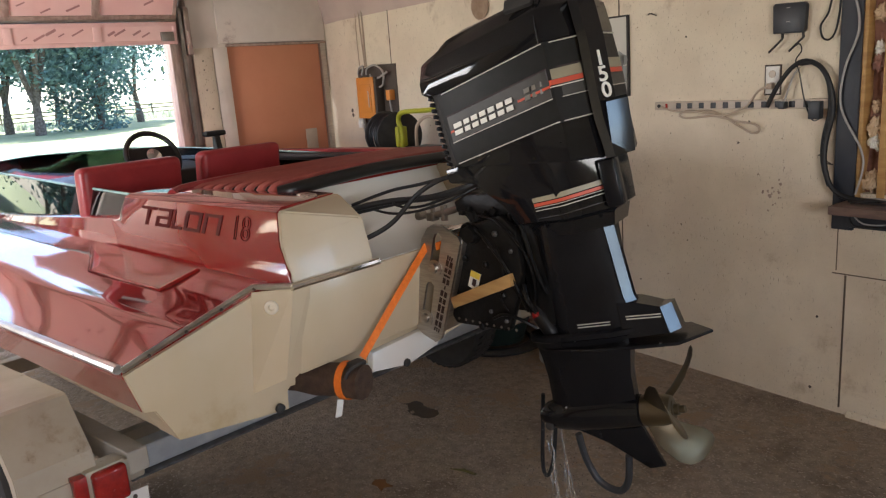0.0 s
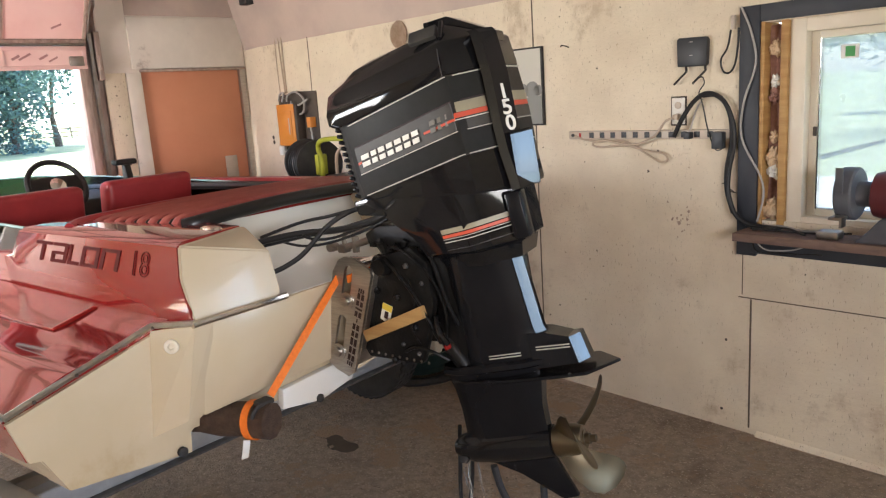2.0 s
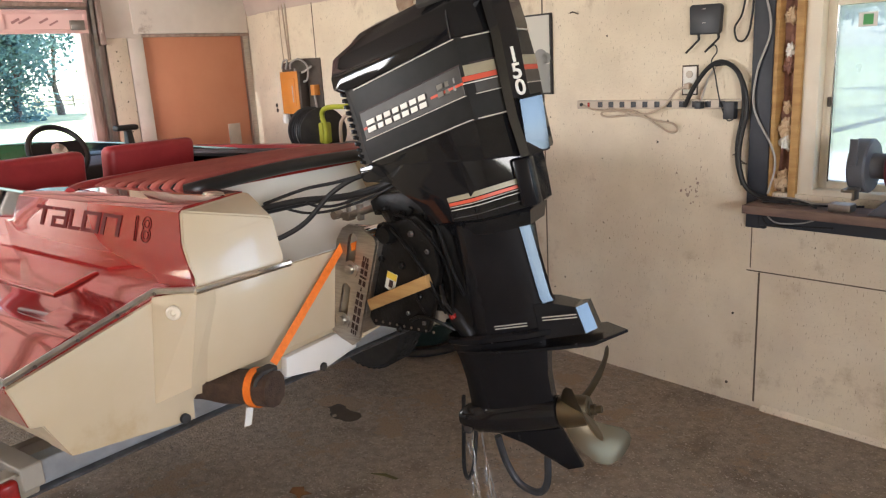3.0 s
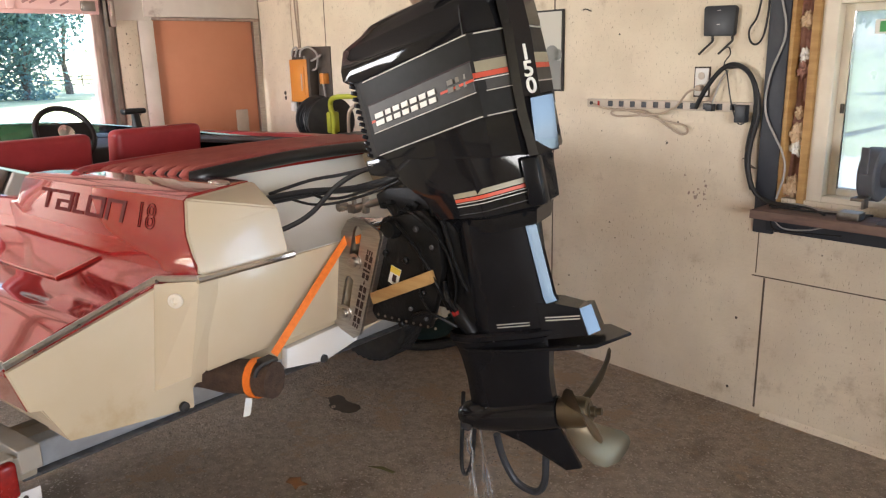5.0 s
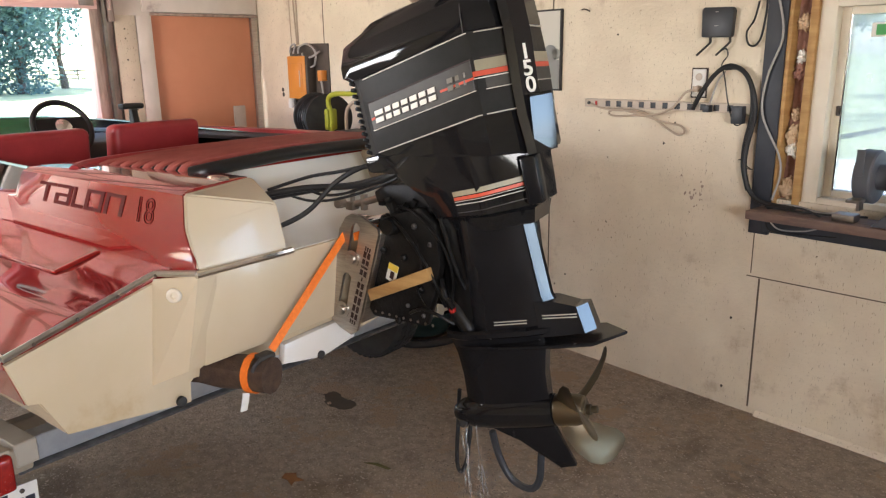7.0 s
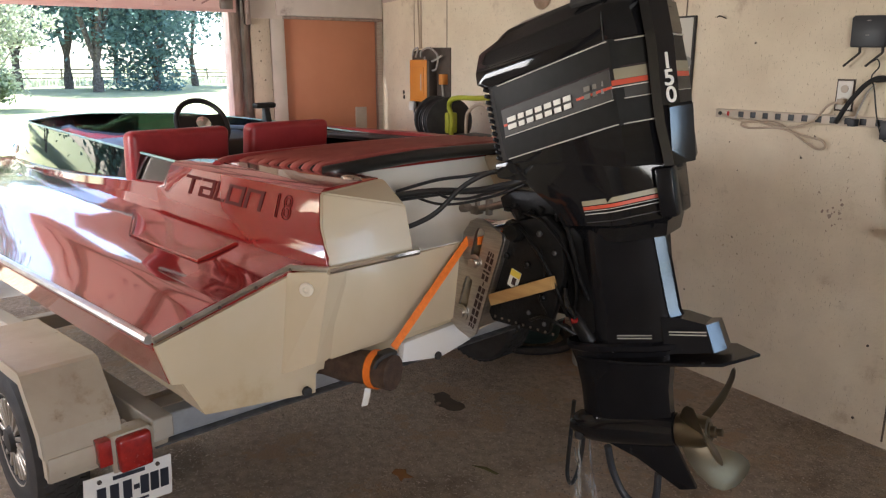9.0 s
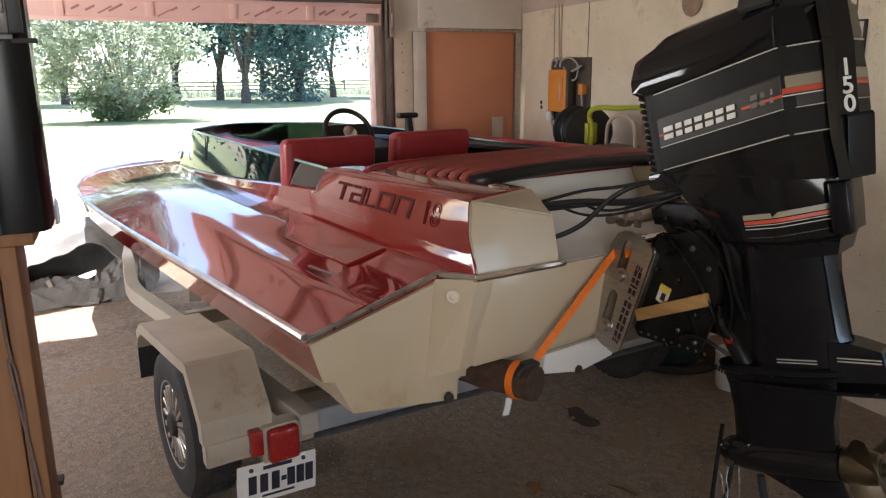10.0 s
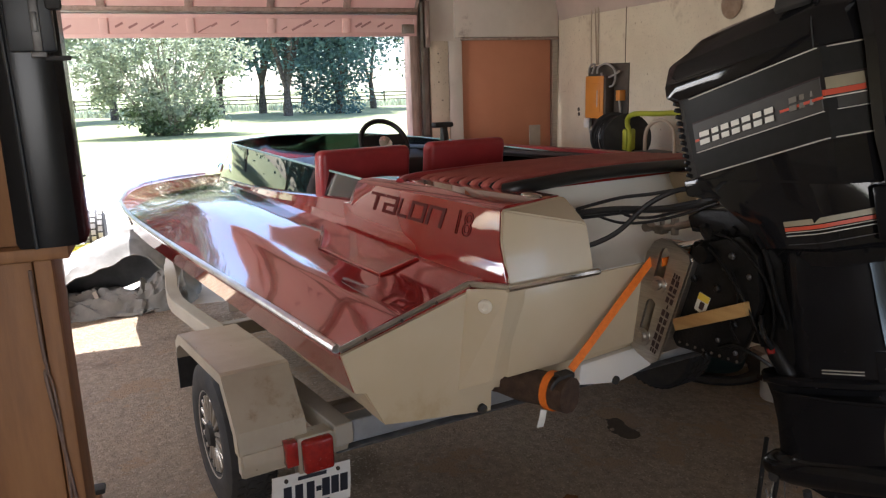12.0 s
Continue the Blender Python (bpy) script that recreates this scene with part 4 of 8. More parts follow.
crown = lambda x: float(np.interp(x, [-0.36, -0.30, -0.22, -0.16, 0.0, 0.14, 0.22, 0.27], [1.322, 1.345, 1.378, 1.386, 1.374, 1.350, 1.322, 1.285]))
# lower cowl (chaps)
bm = B()
loft(bm, [outline(-0.285, 0.03, 0.05, 0.115, 0.085, 0.655, -0.16), outline(-0.300, 0.05, 0.07, 0.14, 0.10, 0.70, -0.16), outline(-0.322, 0.085, 0.085, 0.165, 0.105, 0.712, -0.16), outline(-0.325, 0.11, 0.10, 0.172, 0.108, 0.78, -0.16),
          zshift(outline(-0.325, 0.17, 0.13, 0.185, 0.11, 0.835, -0.16), lambda x: 0.3 * skirt(x)), zshift(outline(-0.325, 0.21, 0.145, 0.19, 0.11, 0.868, -0.16), skirt)])
part("lower_cowl", bm, M_MOTOR, motor, "glossy black lower cowl")
# front tray lip
bm = B()
prism(bm, [(0.272, 0.942), (0.13, 0.955), (0.02, 0.875), (0.115, 0.862), (0.268, 0.893)], -0.13, 0.13, "y", 0.010)
part("cowl_tray", bm, M_MOTOR, motor)

# upper cowl: black skirt, the decal band, then the glossy hood
bm = B()
loft(bm, [zshift(outline(-0.358, 0.225, 0.150, 0.203, 0.125, 0.862), skirt), zshift(outline(-0.362, 0.229, 0.154, 0.207, 0.128, 0.872), skirt), zshift(outline(-0.362, 0.229, 0.155, 0.208, 0.128, 0.948), slope)])
part("cowl_skirt", bm, M_MOTOR, motor, "glossy black cowl skirt")
bm = B()
loft(bm, [zshift(outline(-0.364, 0.229, 0.155, 0.209, 0.128, 0.945), slope), zshift(outline(-0.366, 0.231, 0.157, 0.212, 0.128, 1.0), slope),
          zshift(outline(-0.366, 0.235, 0.157, 0.212, 0.128, 1.10), slope), zshift(outline(-0.362, 0.240, 0.156, 0.209, 0.126, 1.176), slope)])
cowl = part("upper_cowl", bm, M_BAND, motor, "charcoal cowl band", 12)
bm = B()
ridge = lambda x: 0.085 * max(0.0, min(0.43, 0.20 - x))
loft(bm, [zshift(outline(-0.362, 0.268, 0.156, 0.209, 0.126, 1.178), slope), zshift(outline(-0.364, 0.292, 0.156, 0.208, 0.126, 1.192), slope), zshift(outline(-0.362, 0.302, 0.152, 0.202, 0.124, 1.225, nose=0.075), ridge),
          zshift(outline(-0.358, 0.284, 0.140, 0.188, 0.119, 1.280, nose=0.075), ridge), zshift(outline(-0.352, 0.276, 0.134, 0.182, 0.115, 1.287, nose=0.075), ridge), zshift(outline(-0.345, 0.232, 0.088, 0.120, 0.086, 0.0), lambda x: crown(x) - 0.012),
          zshift(outline(-0.335, 0.215, 0.075, 0.105, 0.075, 0.0), crown), zshift(outline(-0.30, 0.16, 0.04, 0.06, 0.04, 0.006), crown)])
part("hood", bm, M_MOTOR, cowl, "glossy black hood", 35)
for s_ in (1, -1):
    bm = B()
    box(bm, -0.215, -0.115, -0.022, 0.022, -0.012, 0.004, 0.003, m=pose(0, s_ * 0.150, 1.362, -s_ * 52, 0, 0))
    part("air_intake", bm, M_RUBBER, cowl, "dark air intake slot")
    bm = B()
    box(bm, -0.238, -0.226, -0.032, 0.034, -0.010, 0.006, 0.003, m=pose(0, s_ * 0.149, 1.360, -s_ * 52, 0, 0))
    part("intake_rib", bm, M_MOTOR, cowl)
    bm = B()
    tube(bm, [(-0.222, s_ * 0.1785, 1.325), (-0.226, s_ * 0.203, 1.275), (-0.227, s_ * 0.210, 1.222)], 0.0022, 6)
    part("hood_seam", bm, M_RUBBER, cowl, "dark seam in the hood")
bm = B()
loft(bm, [[Vector((x, y, z)) for x, y, z in ((-0.36, -0.05, 1.33), (-0.36, 0.05, 1.33), (-0.36, 0.05, 1.30), (-0.36, -0.05, 1.30))], [Vector((x, y, z)) for x, y, z in ((-0.22, -0.055, 1.408), (-0.22, 0.055, 1.408), (-0.22, 0.06, 1.36), (-0.22, -0.06, 1.36))], [Vector((x, y, z)) for x, y, z in ((-0.13, -0.05, 1.412), (-0.13, 0.05, 1.412), (-0.13, 0.055, 1.38), (-0.13, -0.055, 1.38))]])
part("hood_scoop", bm, M_MOTOR, cowl)


def band_strip(za, zb, material, name, off=0.0022, x_from=-0.345, x_to=0.190, parent=None, sides_of=(1, -1)):
    """A thin decal that follows the flank of the cowl between two heights."""
    for s in sides_of:
        bm = B()
        rings = []
        for k in range(15):
            x = x_from + (x_to - x_from) * k / 14
            col = []
            for z in (za, zb):
                ring = outline(-0.366, 0.231 + 0.04 * (z - 1.0), 0.157, 0.212 - 0.03 * max(0.0, z - 1.10), 0.128, z)
                half = ring[:7][::-1]
                y = float(np.interp(x, [p.x for p in half], [p.y for p in half]))
                zz = z + slope(x)
                col += [Vector((x, s * (y + off), zz)), Vector((x, s * (y - 0.004), zz))]
            rings.append([col[0], col[2], col[3], col[1]])
        loft(bm, rings)
        part(name, bm, material, parent or cowl)


band_strip(1.1715, 1.1745, M_SILVER, "pinstripe")
band_strip(0.947, 0.950, M_SILVER, "pinstripe")
band_strip(1.015, 1.0175, M_SILVER, "pinstripe")
band_strip(1.1005, 1.103, M_DARKDECAL, "pinstripe")
band_strip(1.019, 1.099, M_GREYBAND, "grey_stripe", 0.0016)
band_strip(1.054, 1.068, M_REDDECAL, "red_stripe", 0.0030, x_to=-0.235)
band_strip(1.047, 1.054, M_REDDECAL, "red_stripe", 0.0026, x_from=-0.235, x_to=-0.108)
band_strip(1.047, 1.054, M_REDDECAL, "red_stripe", 0.0026, x_from=0.172, x_to=0.188)
band_strip(1.0475, 1.050, M_WHITEDECAL, "pinstripe", 0.0030, x_to=-0.235)
band_strip(1.069, 1.098, M_CHAMPAGNE, "champagne_stripe", 0.0030, x_to=-0.245)


def glyphs(bm, m, spec, h, gap, depth=0.003, slant=0.15, stroke=0.2):
    """Plain blocks in a row, one for each character of a mark."""
    x = 0.0
    for kind, w in spec:
        t = h * stroke
        rects = {"frame": [(0, 0, t, h), (w - t, 0, w, h), (0, 0, w, t), (0, h - t, w, h)],
                 "comb": [(0, 0, t, h), (0, 0, w, t), (0, h / 2 - t / 2, w, h / 2 + t / 2), (0, h - t, w, h)],
                 "gate": [(0, 0, t, h), (w - t, 0, w, h), (0, h - t, w, h)],
                 "cup": [(0, 0, t, h), (w - t, 0, w, h), (0, 0, w, t)],
                 "hook": [(0, 0, t, h), (0, 0, w, t), (0, h - t, w, h)],
                 "foot": [(0, 0, t, h), (0, 0, w, t)],
                 "post": [(w / 2 - t / 2, 0, w / 2 + t / 2, h), (0, h - t, w, h)],
                 "bar": [(0, 0, w, h)], "slit": [(0, 0, w, h * 0.40), (0, h * 0.60, w, h)], "dash": [(0, h * 0.42, w, h * 0.58)]}[kind]
        for i, (a, b, c, d) in enumerate(rects):
            e = depth * (1 + 0.08 * i)
            prism(bm, [(x + a + b * slant, b), (x + c + b * slant, b), (x + c + d * slant, d), (x + a + d * slant, d)], 0, e, "z", m=m)
        x += w + gap
    return x


def flank_frame(x, z, extra=0.0, s=1):
    """A frame on the port flank: text runs aft, up is up."""
    def y_at(q):
        ring = outline(-0.366, 0.232, 0.157, 0.212, 0.128, z)[:7][::-1]
        return float(np.interp(q, [p.x for p in ring], [p.y for p in ring]))
    a, b = Vector((x, y_at(x) + 0.0035 + extra, z + slope(x))), Vector((x - 0.1, y_at(x - 0.1) + 0.0035 + extra, z + slope(x - 0.1)))
    u = (b - a).normalized()
    v = Vector((0, 0, 1))
    w = u.cross(v).normalized()
    v = w.cross(u).normalized()
    return Matrix(((u.x, v.x, w.x, a.x), (u.y, v.y, w.y, a.y), (u.z, v.z, w.z, a.z), (0, 0, 0, 1)))


# the maker's mark and the model mark, as plain blocks that follow the bend of the flank
x = 0.168
for w in (0.036, 0.024, 0.027, 0.027, 0.028, 0.027, 0.028):
    bm = B()
    glyphs(bm, flank_frame(x, 1.034, 0.001), [("slit", w)], 0.036, 0, 0.002, 0.16, 0.27)
    part("maker_mark", bm, M_WHITEDECAL, cowl, "white block of the maker's mark")
    x -= w + 0.010
x = -0.138
for w in (0.022, 0.022, 0.022):
    bm = B()
    glyphs(bm, flank_frame(x, 1.042, 0.001), [("slit", w)], 0.034, 0, 0.002, 0.2, 0.12)
    part("model_mark", bm, M_GREYBLOCK, cowl, "grey block of the model mark")
    x -= w + 0.008

# rear channels at both corners, the port one carrying the figure of power
bm = B()
rings = []
for z, dx in ((0.862, -0.014), (0.90, -0.012), (0.975, -0.004), (1.06, -0.004), (1.20, -0.010), (1.318, -0.004), (1.33, 0.006)):
    rings.append([Vector((-0.362 + dx, 0.068, z)), Vector((-0.386 + dx, 0.090, z)), Vector((-0.352 + dx, 0.1475, z)), Vector((-0.325 + dx, 0.155, z)), Vector((-0.31, 0.10, z))])
loft(bm, rings)
part("rear_channel", bm, M_MOTOR, cowl, "glossy black corner rib", 20)
curve = bpy.data.curves.new("power_figure", "FONT")
curve.offset = 0.0012
curve.body, curve.size, curve.extrude, curve.align_x, curve.align_y = "150", 0.060, 0.0008, "CENTER", "CENTER"
fig_bm = B()
for i, ch in enumerate("150"):
    curve.body = ch
    tmp = new("figure", curve)
    me = tmp.to_mesh()
    zc = 1.142 - 0.046 * i
    m = Matrix(((-0.509, 0, -0.861, -0.3765), (-0.861, 0, 0.509, 0.1195), (0, 1, 0, zc), (0, 0, 0, 1))) @ Matrix.Diagonal((1.35, 1, 1, 1))
    b2 = B()
    b2.from_mesh(me)
    bmesh.ops.transform(b2, matrix=m, verts=b2.verts)
    hold = bpy.data.meshes.new("figure")
    b2.to_mesh(hold)
    b2.free()
    fig_bm.from_mesh(hold)
    bpy.data.meshes.remove(hold)
    tmp.to_mesh_clear()
    bpy.data.objects.remove(tmp)
part("power_figure", fig_bm, M_WHITEDECAL, cowl, "white figures 150 down the corner rib")

for za, zb, mt, nm in ((1.1715, 1.1745, M_SILVER, "pinstripe"), (1.015, 1.0175, M_SILVER, "pinstripe"), (0.947, 0.950, M_SILVER, "pinstripe"), (1.054, 1.068, M_REDDECAL, "red_stripe"), (1.069, 1.098, M_CHAMPAGNE, "champagne_stripe"), (1.019, 1.053, M_GREYBAND, "grey_stripe")):
    bm = B()
    box(bm, -0.3695, -0.355, -0.099, 0.070, za + slope(-0.4), zb + slope(-0.4))
    part(nm, bm, mt, cowl)

# louvres on the cowl's front edge
for i in range(13):
    bm = B()
    z = 0.955 + 0.0195 * i
    box(bm, -0.011, 0.011, -0.152, 0.152, -0.006, 0.006, 0.003, m=pose(0.232 + 0.0008 * i, 0, z, 0, -20, 0))
    part("louvre", bm, M_MOTORSATIN, cowl)
bm = B()
box(bm, 0.20, 0.234, -0.147, 0.147, 0.945, 1.205, 0.004)
part("louvre_bed", bm, M_RUBBER, cowl)

# rear lower clasp and stripes on the lower cowl
bm = B()
box(bm, -0.350, -0.295, 0.072, 0.132, 0.715, 0.858, 0.008)
part("cowl_clasp", bm, M_MOTORSATIN, motor, "black rear clasp")


def chap_strip(za, zb, material, name, off):
    for s in (1, -1):
        bm = B()
        rings = []
        for k in range(9):
            x = -0.300 + 0.255 * k / 8
            col = []
            for z in (za, zb):
                t = (z - 0.712) / 0.068
                ring = outline(-0.322 - 0.003 * t, 0.085 + 0.025 * t, 0.085 + 0.015 * t, 0.165 + 0.007 * t, 0.105 + 0.003 * t, z, -0.16)[:7][::-1]
                y = float(np.interp(x, [p.x for p in ring], [p.y for p in ring]))
                z += 0.05 * (-0.05 - x)
                col += [Vector((x, s * (y + off), z)), Vector((x, s * (y - 0.02), z))]
            rings.append([col[0], col[2], col[3], col[1]])
        loft(bm, rings)
        part(name, bm, material, motor)


chap_strip(0.775, 0.790, M_CHAMPAGNE, "champagne_stripe", 0.003)
chap_strip(0.762, 0.772, M_REDDECAL, "red_stripe", 0.003)
chap_strip(0.757, 0.759, M_SILVER, "pinstripe", 0.003)
chap_strip(0.747, 0.7493, M_SILVER, "pinstripe", 0.003)
chap_strip(0.722, 0.7235, M_GREYBAND, "pinstripe", 0.003)
bm = B()
glyphs(bm, Matrix(((-1, 0, 0, -0.058), (0.27, 0, 1, 0.126), (0.05, 1, 0, 0.758), (0, 0, 0, 1))), [("bar", 0.010), ("bar", 0.008), ("bar", 0.010), ("bar", 0.010), ("bar", 0.010), ("bar", 0.002), ("bar", 0.012), ("bar", 0.010), ("bar", 0.010)], 0.019, 0.003, 0.002, 0.1, 0.25)
part("model_mark", bm, M_WHITEDECAL, motor, "small white block shapes")


# the leg
def foil(x0, x1, w, z, nose=0.35, tail=0.25):
    """A rounded section from x1 (front) to x0 (rear)."""
    L = x1 - x0
    pts = [(x1, 0.0), (x1 - 0.05 * L, 0.5 * w), (x1 - nose * L * 0.6, 0.92 * w), (x1 - nose * L, w), (x0 + tail * L, w * 0.92), (x0 + 0.04 * L, w * 0.62), (x0, 0.5 * w)]
    return [Vector((x, y, z)) for x, y in pts] + [Vector((x, -y, z)) for x, y in pts[1:][::-1]]


bm = B()
loft(bm, [foil(-0.255, 0.055, 0.062, 0.30), foil(-0.255, 0.060, 0.062, 0.36), foil(-0.248, 0.055, 0.066, 0.42), foil(-0.252, 0.045, 0.074, 0.55), foil(-0.26, 0.035, 0.085, 0.68), foil(-0.265, 0.03, 0.088, 0.72)])
part("drive_leg", bm, M_MOTORSATIN, motor, "black tapered drive shaft housing")
bm = B()
loft(bm, [[Vector((x, y, z)), Vector((x - 0.024, y - 0.0346, z)), Vector((x - 0.026, y - 0.054, z)), Vector((x + 0.05, y - 0.05, z))] for x, y, z in ((-0.256, 0.046, 0.392), (-0.248, 0.050, 0.42), (-0.244, 0.058, 0.55), (-0.240, 0.068, 0.70), (-0.239, 0.070, 0.725))])
part("leg_edge", bm, M_MOTOR, motor, "glossy flat rear corner of the leg", 20)
bm = B()
loft(bm, [[Vector((x, 0.146, z)), Vector((x - 0.049, 0.076, z)), Vector((x - 0.030, 0.05, z)), Vector((x + 0.04, 0.08, z))] for x, z in ((-0.360, 0.862), (-0.362, 0.870), (-0.370, 0.962), (-0.375, 1.018), (-0.370, 1.026))])
part("rear_shield", bm, M_MOTOR, cowl, "glossy lower plate of the corner rib", 20)
# exhaust shelf behind the leg
bm = B()
loft(bm, [[Vector((x, y, z)) for x, y, z in ((-0.22, w, zb), (-0.22, w * 0.9, zt), (-0.22, -w * 0.9, zt), (-0.22, -w, zb))] for w, zb, zt in ((0.06, 0.29, 0.405),)] +
     [[Vector((x, w, zb)), Vector((x, w * 0.85, zt)), Vector((x, -w * 0.85, zt)), Vector((x, -w, zb))] for x, w, zb, zt in ((-0.285, 0.054, 0.29, 0.398), (-0.372, 0.044, 0.29, 0.372))])
part("exhaust_housing", bm, M_MOTORSATIN, motor)
bm = B()
loft(bm, [[Vector((-0.364, 0.046, 0.376)), Vector((-0.393, 0.005, 0.376)), Vector((-0.393, -0.036, 0.376)), Vector((-0.34, -0.036, 0.376))], [Vector((-0.380, 0.050, 0.292)), Vector((-0.4095, 0.008, 0.292)), Vector((-0.4095, -0.04, 0.292)), Vector((-0.36, -0.04, 0.292))]])
part("exhaust_end", bm, M_MOTOR, motor, "glossy slanted rear end", 20)
bm = B()
for s in (1,):
    for z in (0.336, 0.345):
        box(bm, -0.375, -0.25, s * 0.046, s * 0.050, z + 0.016, z + 0.0185, m=pose(0, 0, 0, 0, 0, -4))
        box(bm, -0.185, -0.062, s * 0.0615, s * 0.0655, z + 0.004, z + 0.0065)
part("leg_stripes", bm, M_SILVER, motor, "twin silver pinstripes")
# joint flange and anti-ventilation plate
bm = B()
loft(bm, [foil(-0.30, 0.165, 0.075, 0.298), foil(-0.30, 0.168, 0.080, 0.303), foil(-0.30, 0.168, 0.080, 0.318), foil(-0.28, 0.160, 0.070, 0.326)])
part("flange", bm, M_MOTORSATIN, motor)
bm = B()
plan = [(0.12, 0.035), (0.06, 0.068), (-0.10, 0.10), (-0.30, 0.105), (-0.415, 0.10), (-0.51, 0.0)]
ring = [Vector((x, y, 0)) for x, y in plan] + [Vector((x, -y, 0)) for x, y in plan[:-1][::-1]]
loft(bm, [[p + Vector((0, 0, z)) for p in ring] for z in (0.266, 0.276)])
bmesh.ops.bevel(bm, geom=bm.edges[:], offset=0.003, segments=1, affect="EDGES")
part("cavitation_plate", bm, M_MOTORSATIN, motor, "flat black plate over the propeller")
# gearcase: strut, torpedo, skeg
bm = B()
loft(bm, [foil(-0.225, 0.158, 0.062, 0.30), foil(-0.22, 0.142, 0.055, 0.24), foil(-0.20, 0.136, 0.048, 0.16), foil(-0.195, 0.140, 0.044, 0.09), foil(-0.195, 0.146, 0.044, 0.03)])
part("gearcase_strut", bm, M_MOTORSATIN, motor)
bm = B()
lathe(bm, [(0.004, 0.205), (0.026, 0.196), (0.045, 0.165), (0.056, 0.11), (0.060, 0.03), (0.060, -0.10), (0.057, -0.17), (0.054, -0.20), (0.046, -0.205)], 28, pose(0, 0, 0.022, 0, 90, 0))
part("gearcase", bm, M_MOTOR, motor, "black torpedo-shaped gearcase")
bm = B()
prism(bm, [(0.09, -0.025), (-0.19, -0.025), (-0.245, -0.172), (-0.185, -0.180), (-0.045, -0.085)], -0.010, 0.010, "y", 0.004)
part("skeg", bm, M_MOTORSATIN, motor)
bm = B()
lathe(bm, [(0.018, 0.0), (0.018, 0.012), (0.010, 0.014)], 14, pose(0.155, 0.035, -0.005, -60, 0, 0))
part("flush_plug", bm, M_RUBBER, motor)
# the propeller
prop = part("propeller_hub", lathe(B(), [(0.050, 0.0), (0.054, -0.02), (0.050, -0.08), (0.044, -0.105), (0.030, -0.108), (0.030, -0.112), (0.018, -0.112), (0.018, -0.128), (0.012, -0.130), (0.012, -0.150)], 24, pose(-0.207, 0, 0.022, 0, 90, 0)), M_PROP, motor, "polished steel propeller hub with nut")


def blade(angle):
    """One wide pitched blade with a rounded tip."""
    bm = B()
    rings = []
    for r, ch, sk in ((0.040, 0.10, 0.0), (0.065, 0.125, 4.0), (0.10, 0.165, 9.0), (0.13, 0.185, 15.0), (0.165, 0.180, 20.0), (0.188, 0.140, 26.0), (0.202, 0.06, 31.0)):
        pitch = math.atan2(0.60, 2 * math.pi * r)
        row_f, row_b = [], []
        for k in range(9):
            u = (k / 8 - 0.5) * ch
            th = 0.0045 * (1 - (2 * k / 8 - 1) ** 2) * (1.15 - r * 4) + 0.001
            cup = 0.05 * (u / ch) ** 2 * ch * 2
            ax = -u * math.sin(pitch) - cup - 0.055 - 0.72 * (r - 0.04)
            tang = u * math.cos(pitch)
            a = math.radians(angle + sk) + tang / r
            for row, o in ((row_f, th), (row_b, -th)):
                row.append(Vector((-0.205 + ax * 1.0 + o, r * math.sin(a), 0.022 + r * math.cos(a))))
        rings.append(row_f + row_b[::-1])
    loft(bm, rings)
    part("blade", bm, M_PROP, prop, "polished steel blade")


for a in (50, 170, 290):
    blade(a)

# swivel and clamp brackets between motor and jack plate (boat's frame)
mount = thing("motor_bracket", BOAT @ pose(0, 0, 0.7), "black greasy clamp and swivel bracket with tilt ram", "bracket")
Z0 = 0.7
for y in (0.135, -0.085):
    bm = B()
    prism(bm, [(-0.145, 1.10 - Z0), (-0.17, 1.165 - Z0), (-0.25, 1.18 - Z0), (-0.34, 1.21 - Z0), (-0.41, 1.16 - Z0), (-0.425, 1.02 - Z0), (-0.40, 0.92 - Z0), (-0.36, 0.80 - Z0), (-0.12, 0.79 - Z0), (-0.085, 0.84 - Z0)], y - 0.018, y + 0.018, "y", 0.010)
    part("clamp_plate", bm, M_GREASE, mount, "black clamp bracket cheek")
bm = B()
prism(bm, [(-0.36, 1.25 - Z0), (-0.50, 1.24 - Z0), (-0.54, 0.95 - Z0), (-0.53, 0.83 - Z0), (-0.45, 0.84 - Z0), (-0.41, 0.95 - Z0), (-0.40, 1.05 - Z0)], -0.05, 0.12, "y", 0.025)
part("swivel_housing", bm, M_GREASE, mount)
bm = B()
prism(bm, [(-0.115, 1.235 - Z0), (-0.17, 1.265 - Z0), (-0.40, 1.285 - Z0), (-0.44, 1.18 - Z0), (-0.36, 1.165 - Z0), (-0.235, 1.130 - Z0), (-0.215, 1.175 - Z0), (-0.13, 1.195 - Z0)], 0.05, 0.120, "y", 0.008)
tube(bm, [(-0.13, 0.085, 1.215 - Z0), (-0.18, 0.10, 1.205 - Z0), (-0.225, 0.125, 1.165 - Z0), (-0.235, 0.135, 1.12 - Z0)], [0.022, 0.026, 0.022, 0.016], 10, soft=3)
for k in range(7):
    box(bm, -0.012, 0.012, -0.010, 0.010, -0.008, 0.008, 0.003, m=pose(-0.16 - 0.035 * k, 0.125 + 0.006 * (k % 2), 1.20 - Z0 + 0.018 * math.sin(k * 2.1), 20 * k, 15 * k, 0))
part("steering_arm", bm, M_GREASE, mount)
bm = B()
lathe(bm, [(0.030, -0.06), (0.034, -0.04), (0.034, 0.04), (0.028, 0.06)], 14, pose(-0.225, 0.125, 1.135 - Z0, -90, 0, 0))
part("pivot_boss", bm, M_GREASE, mount)
bm = B()
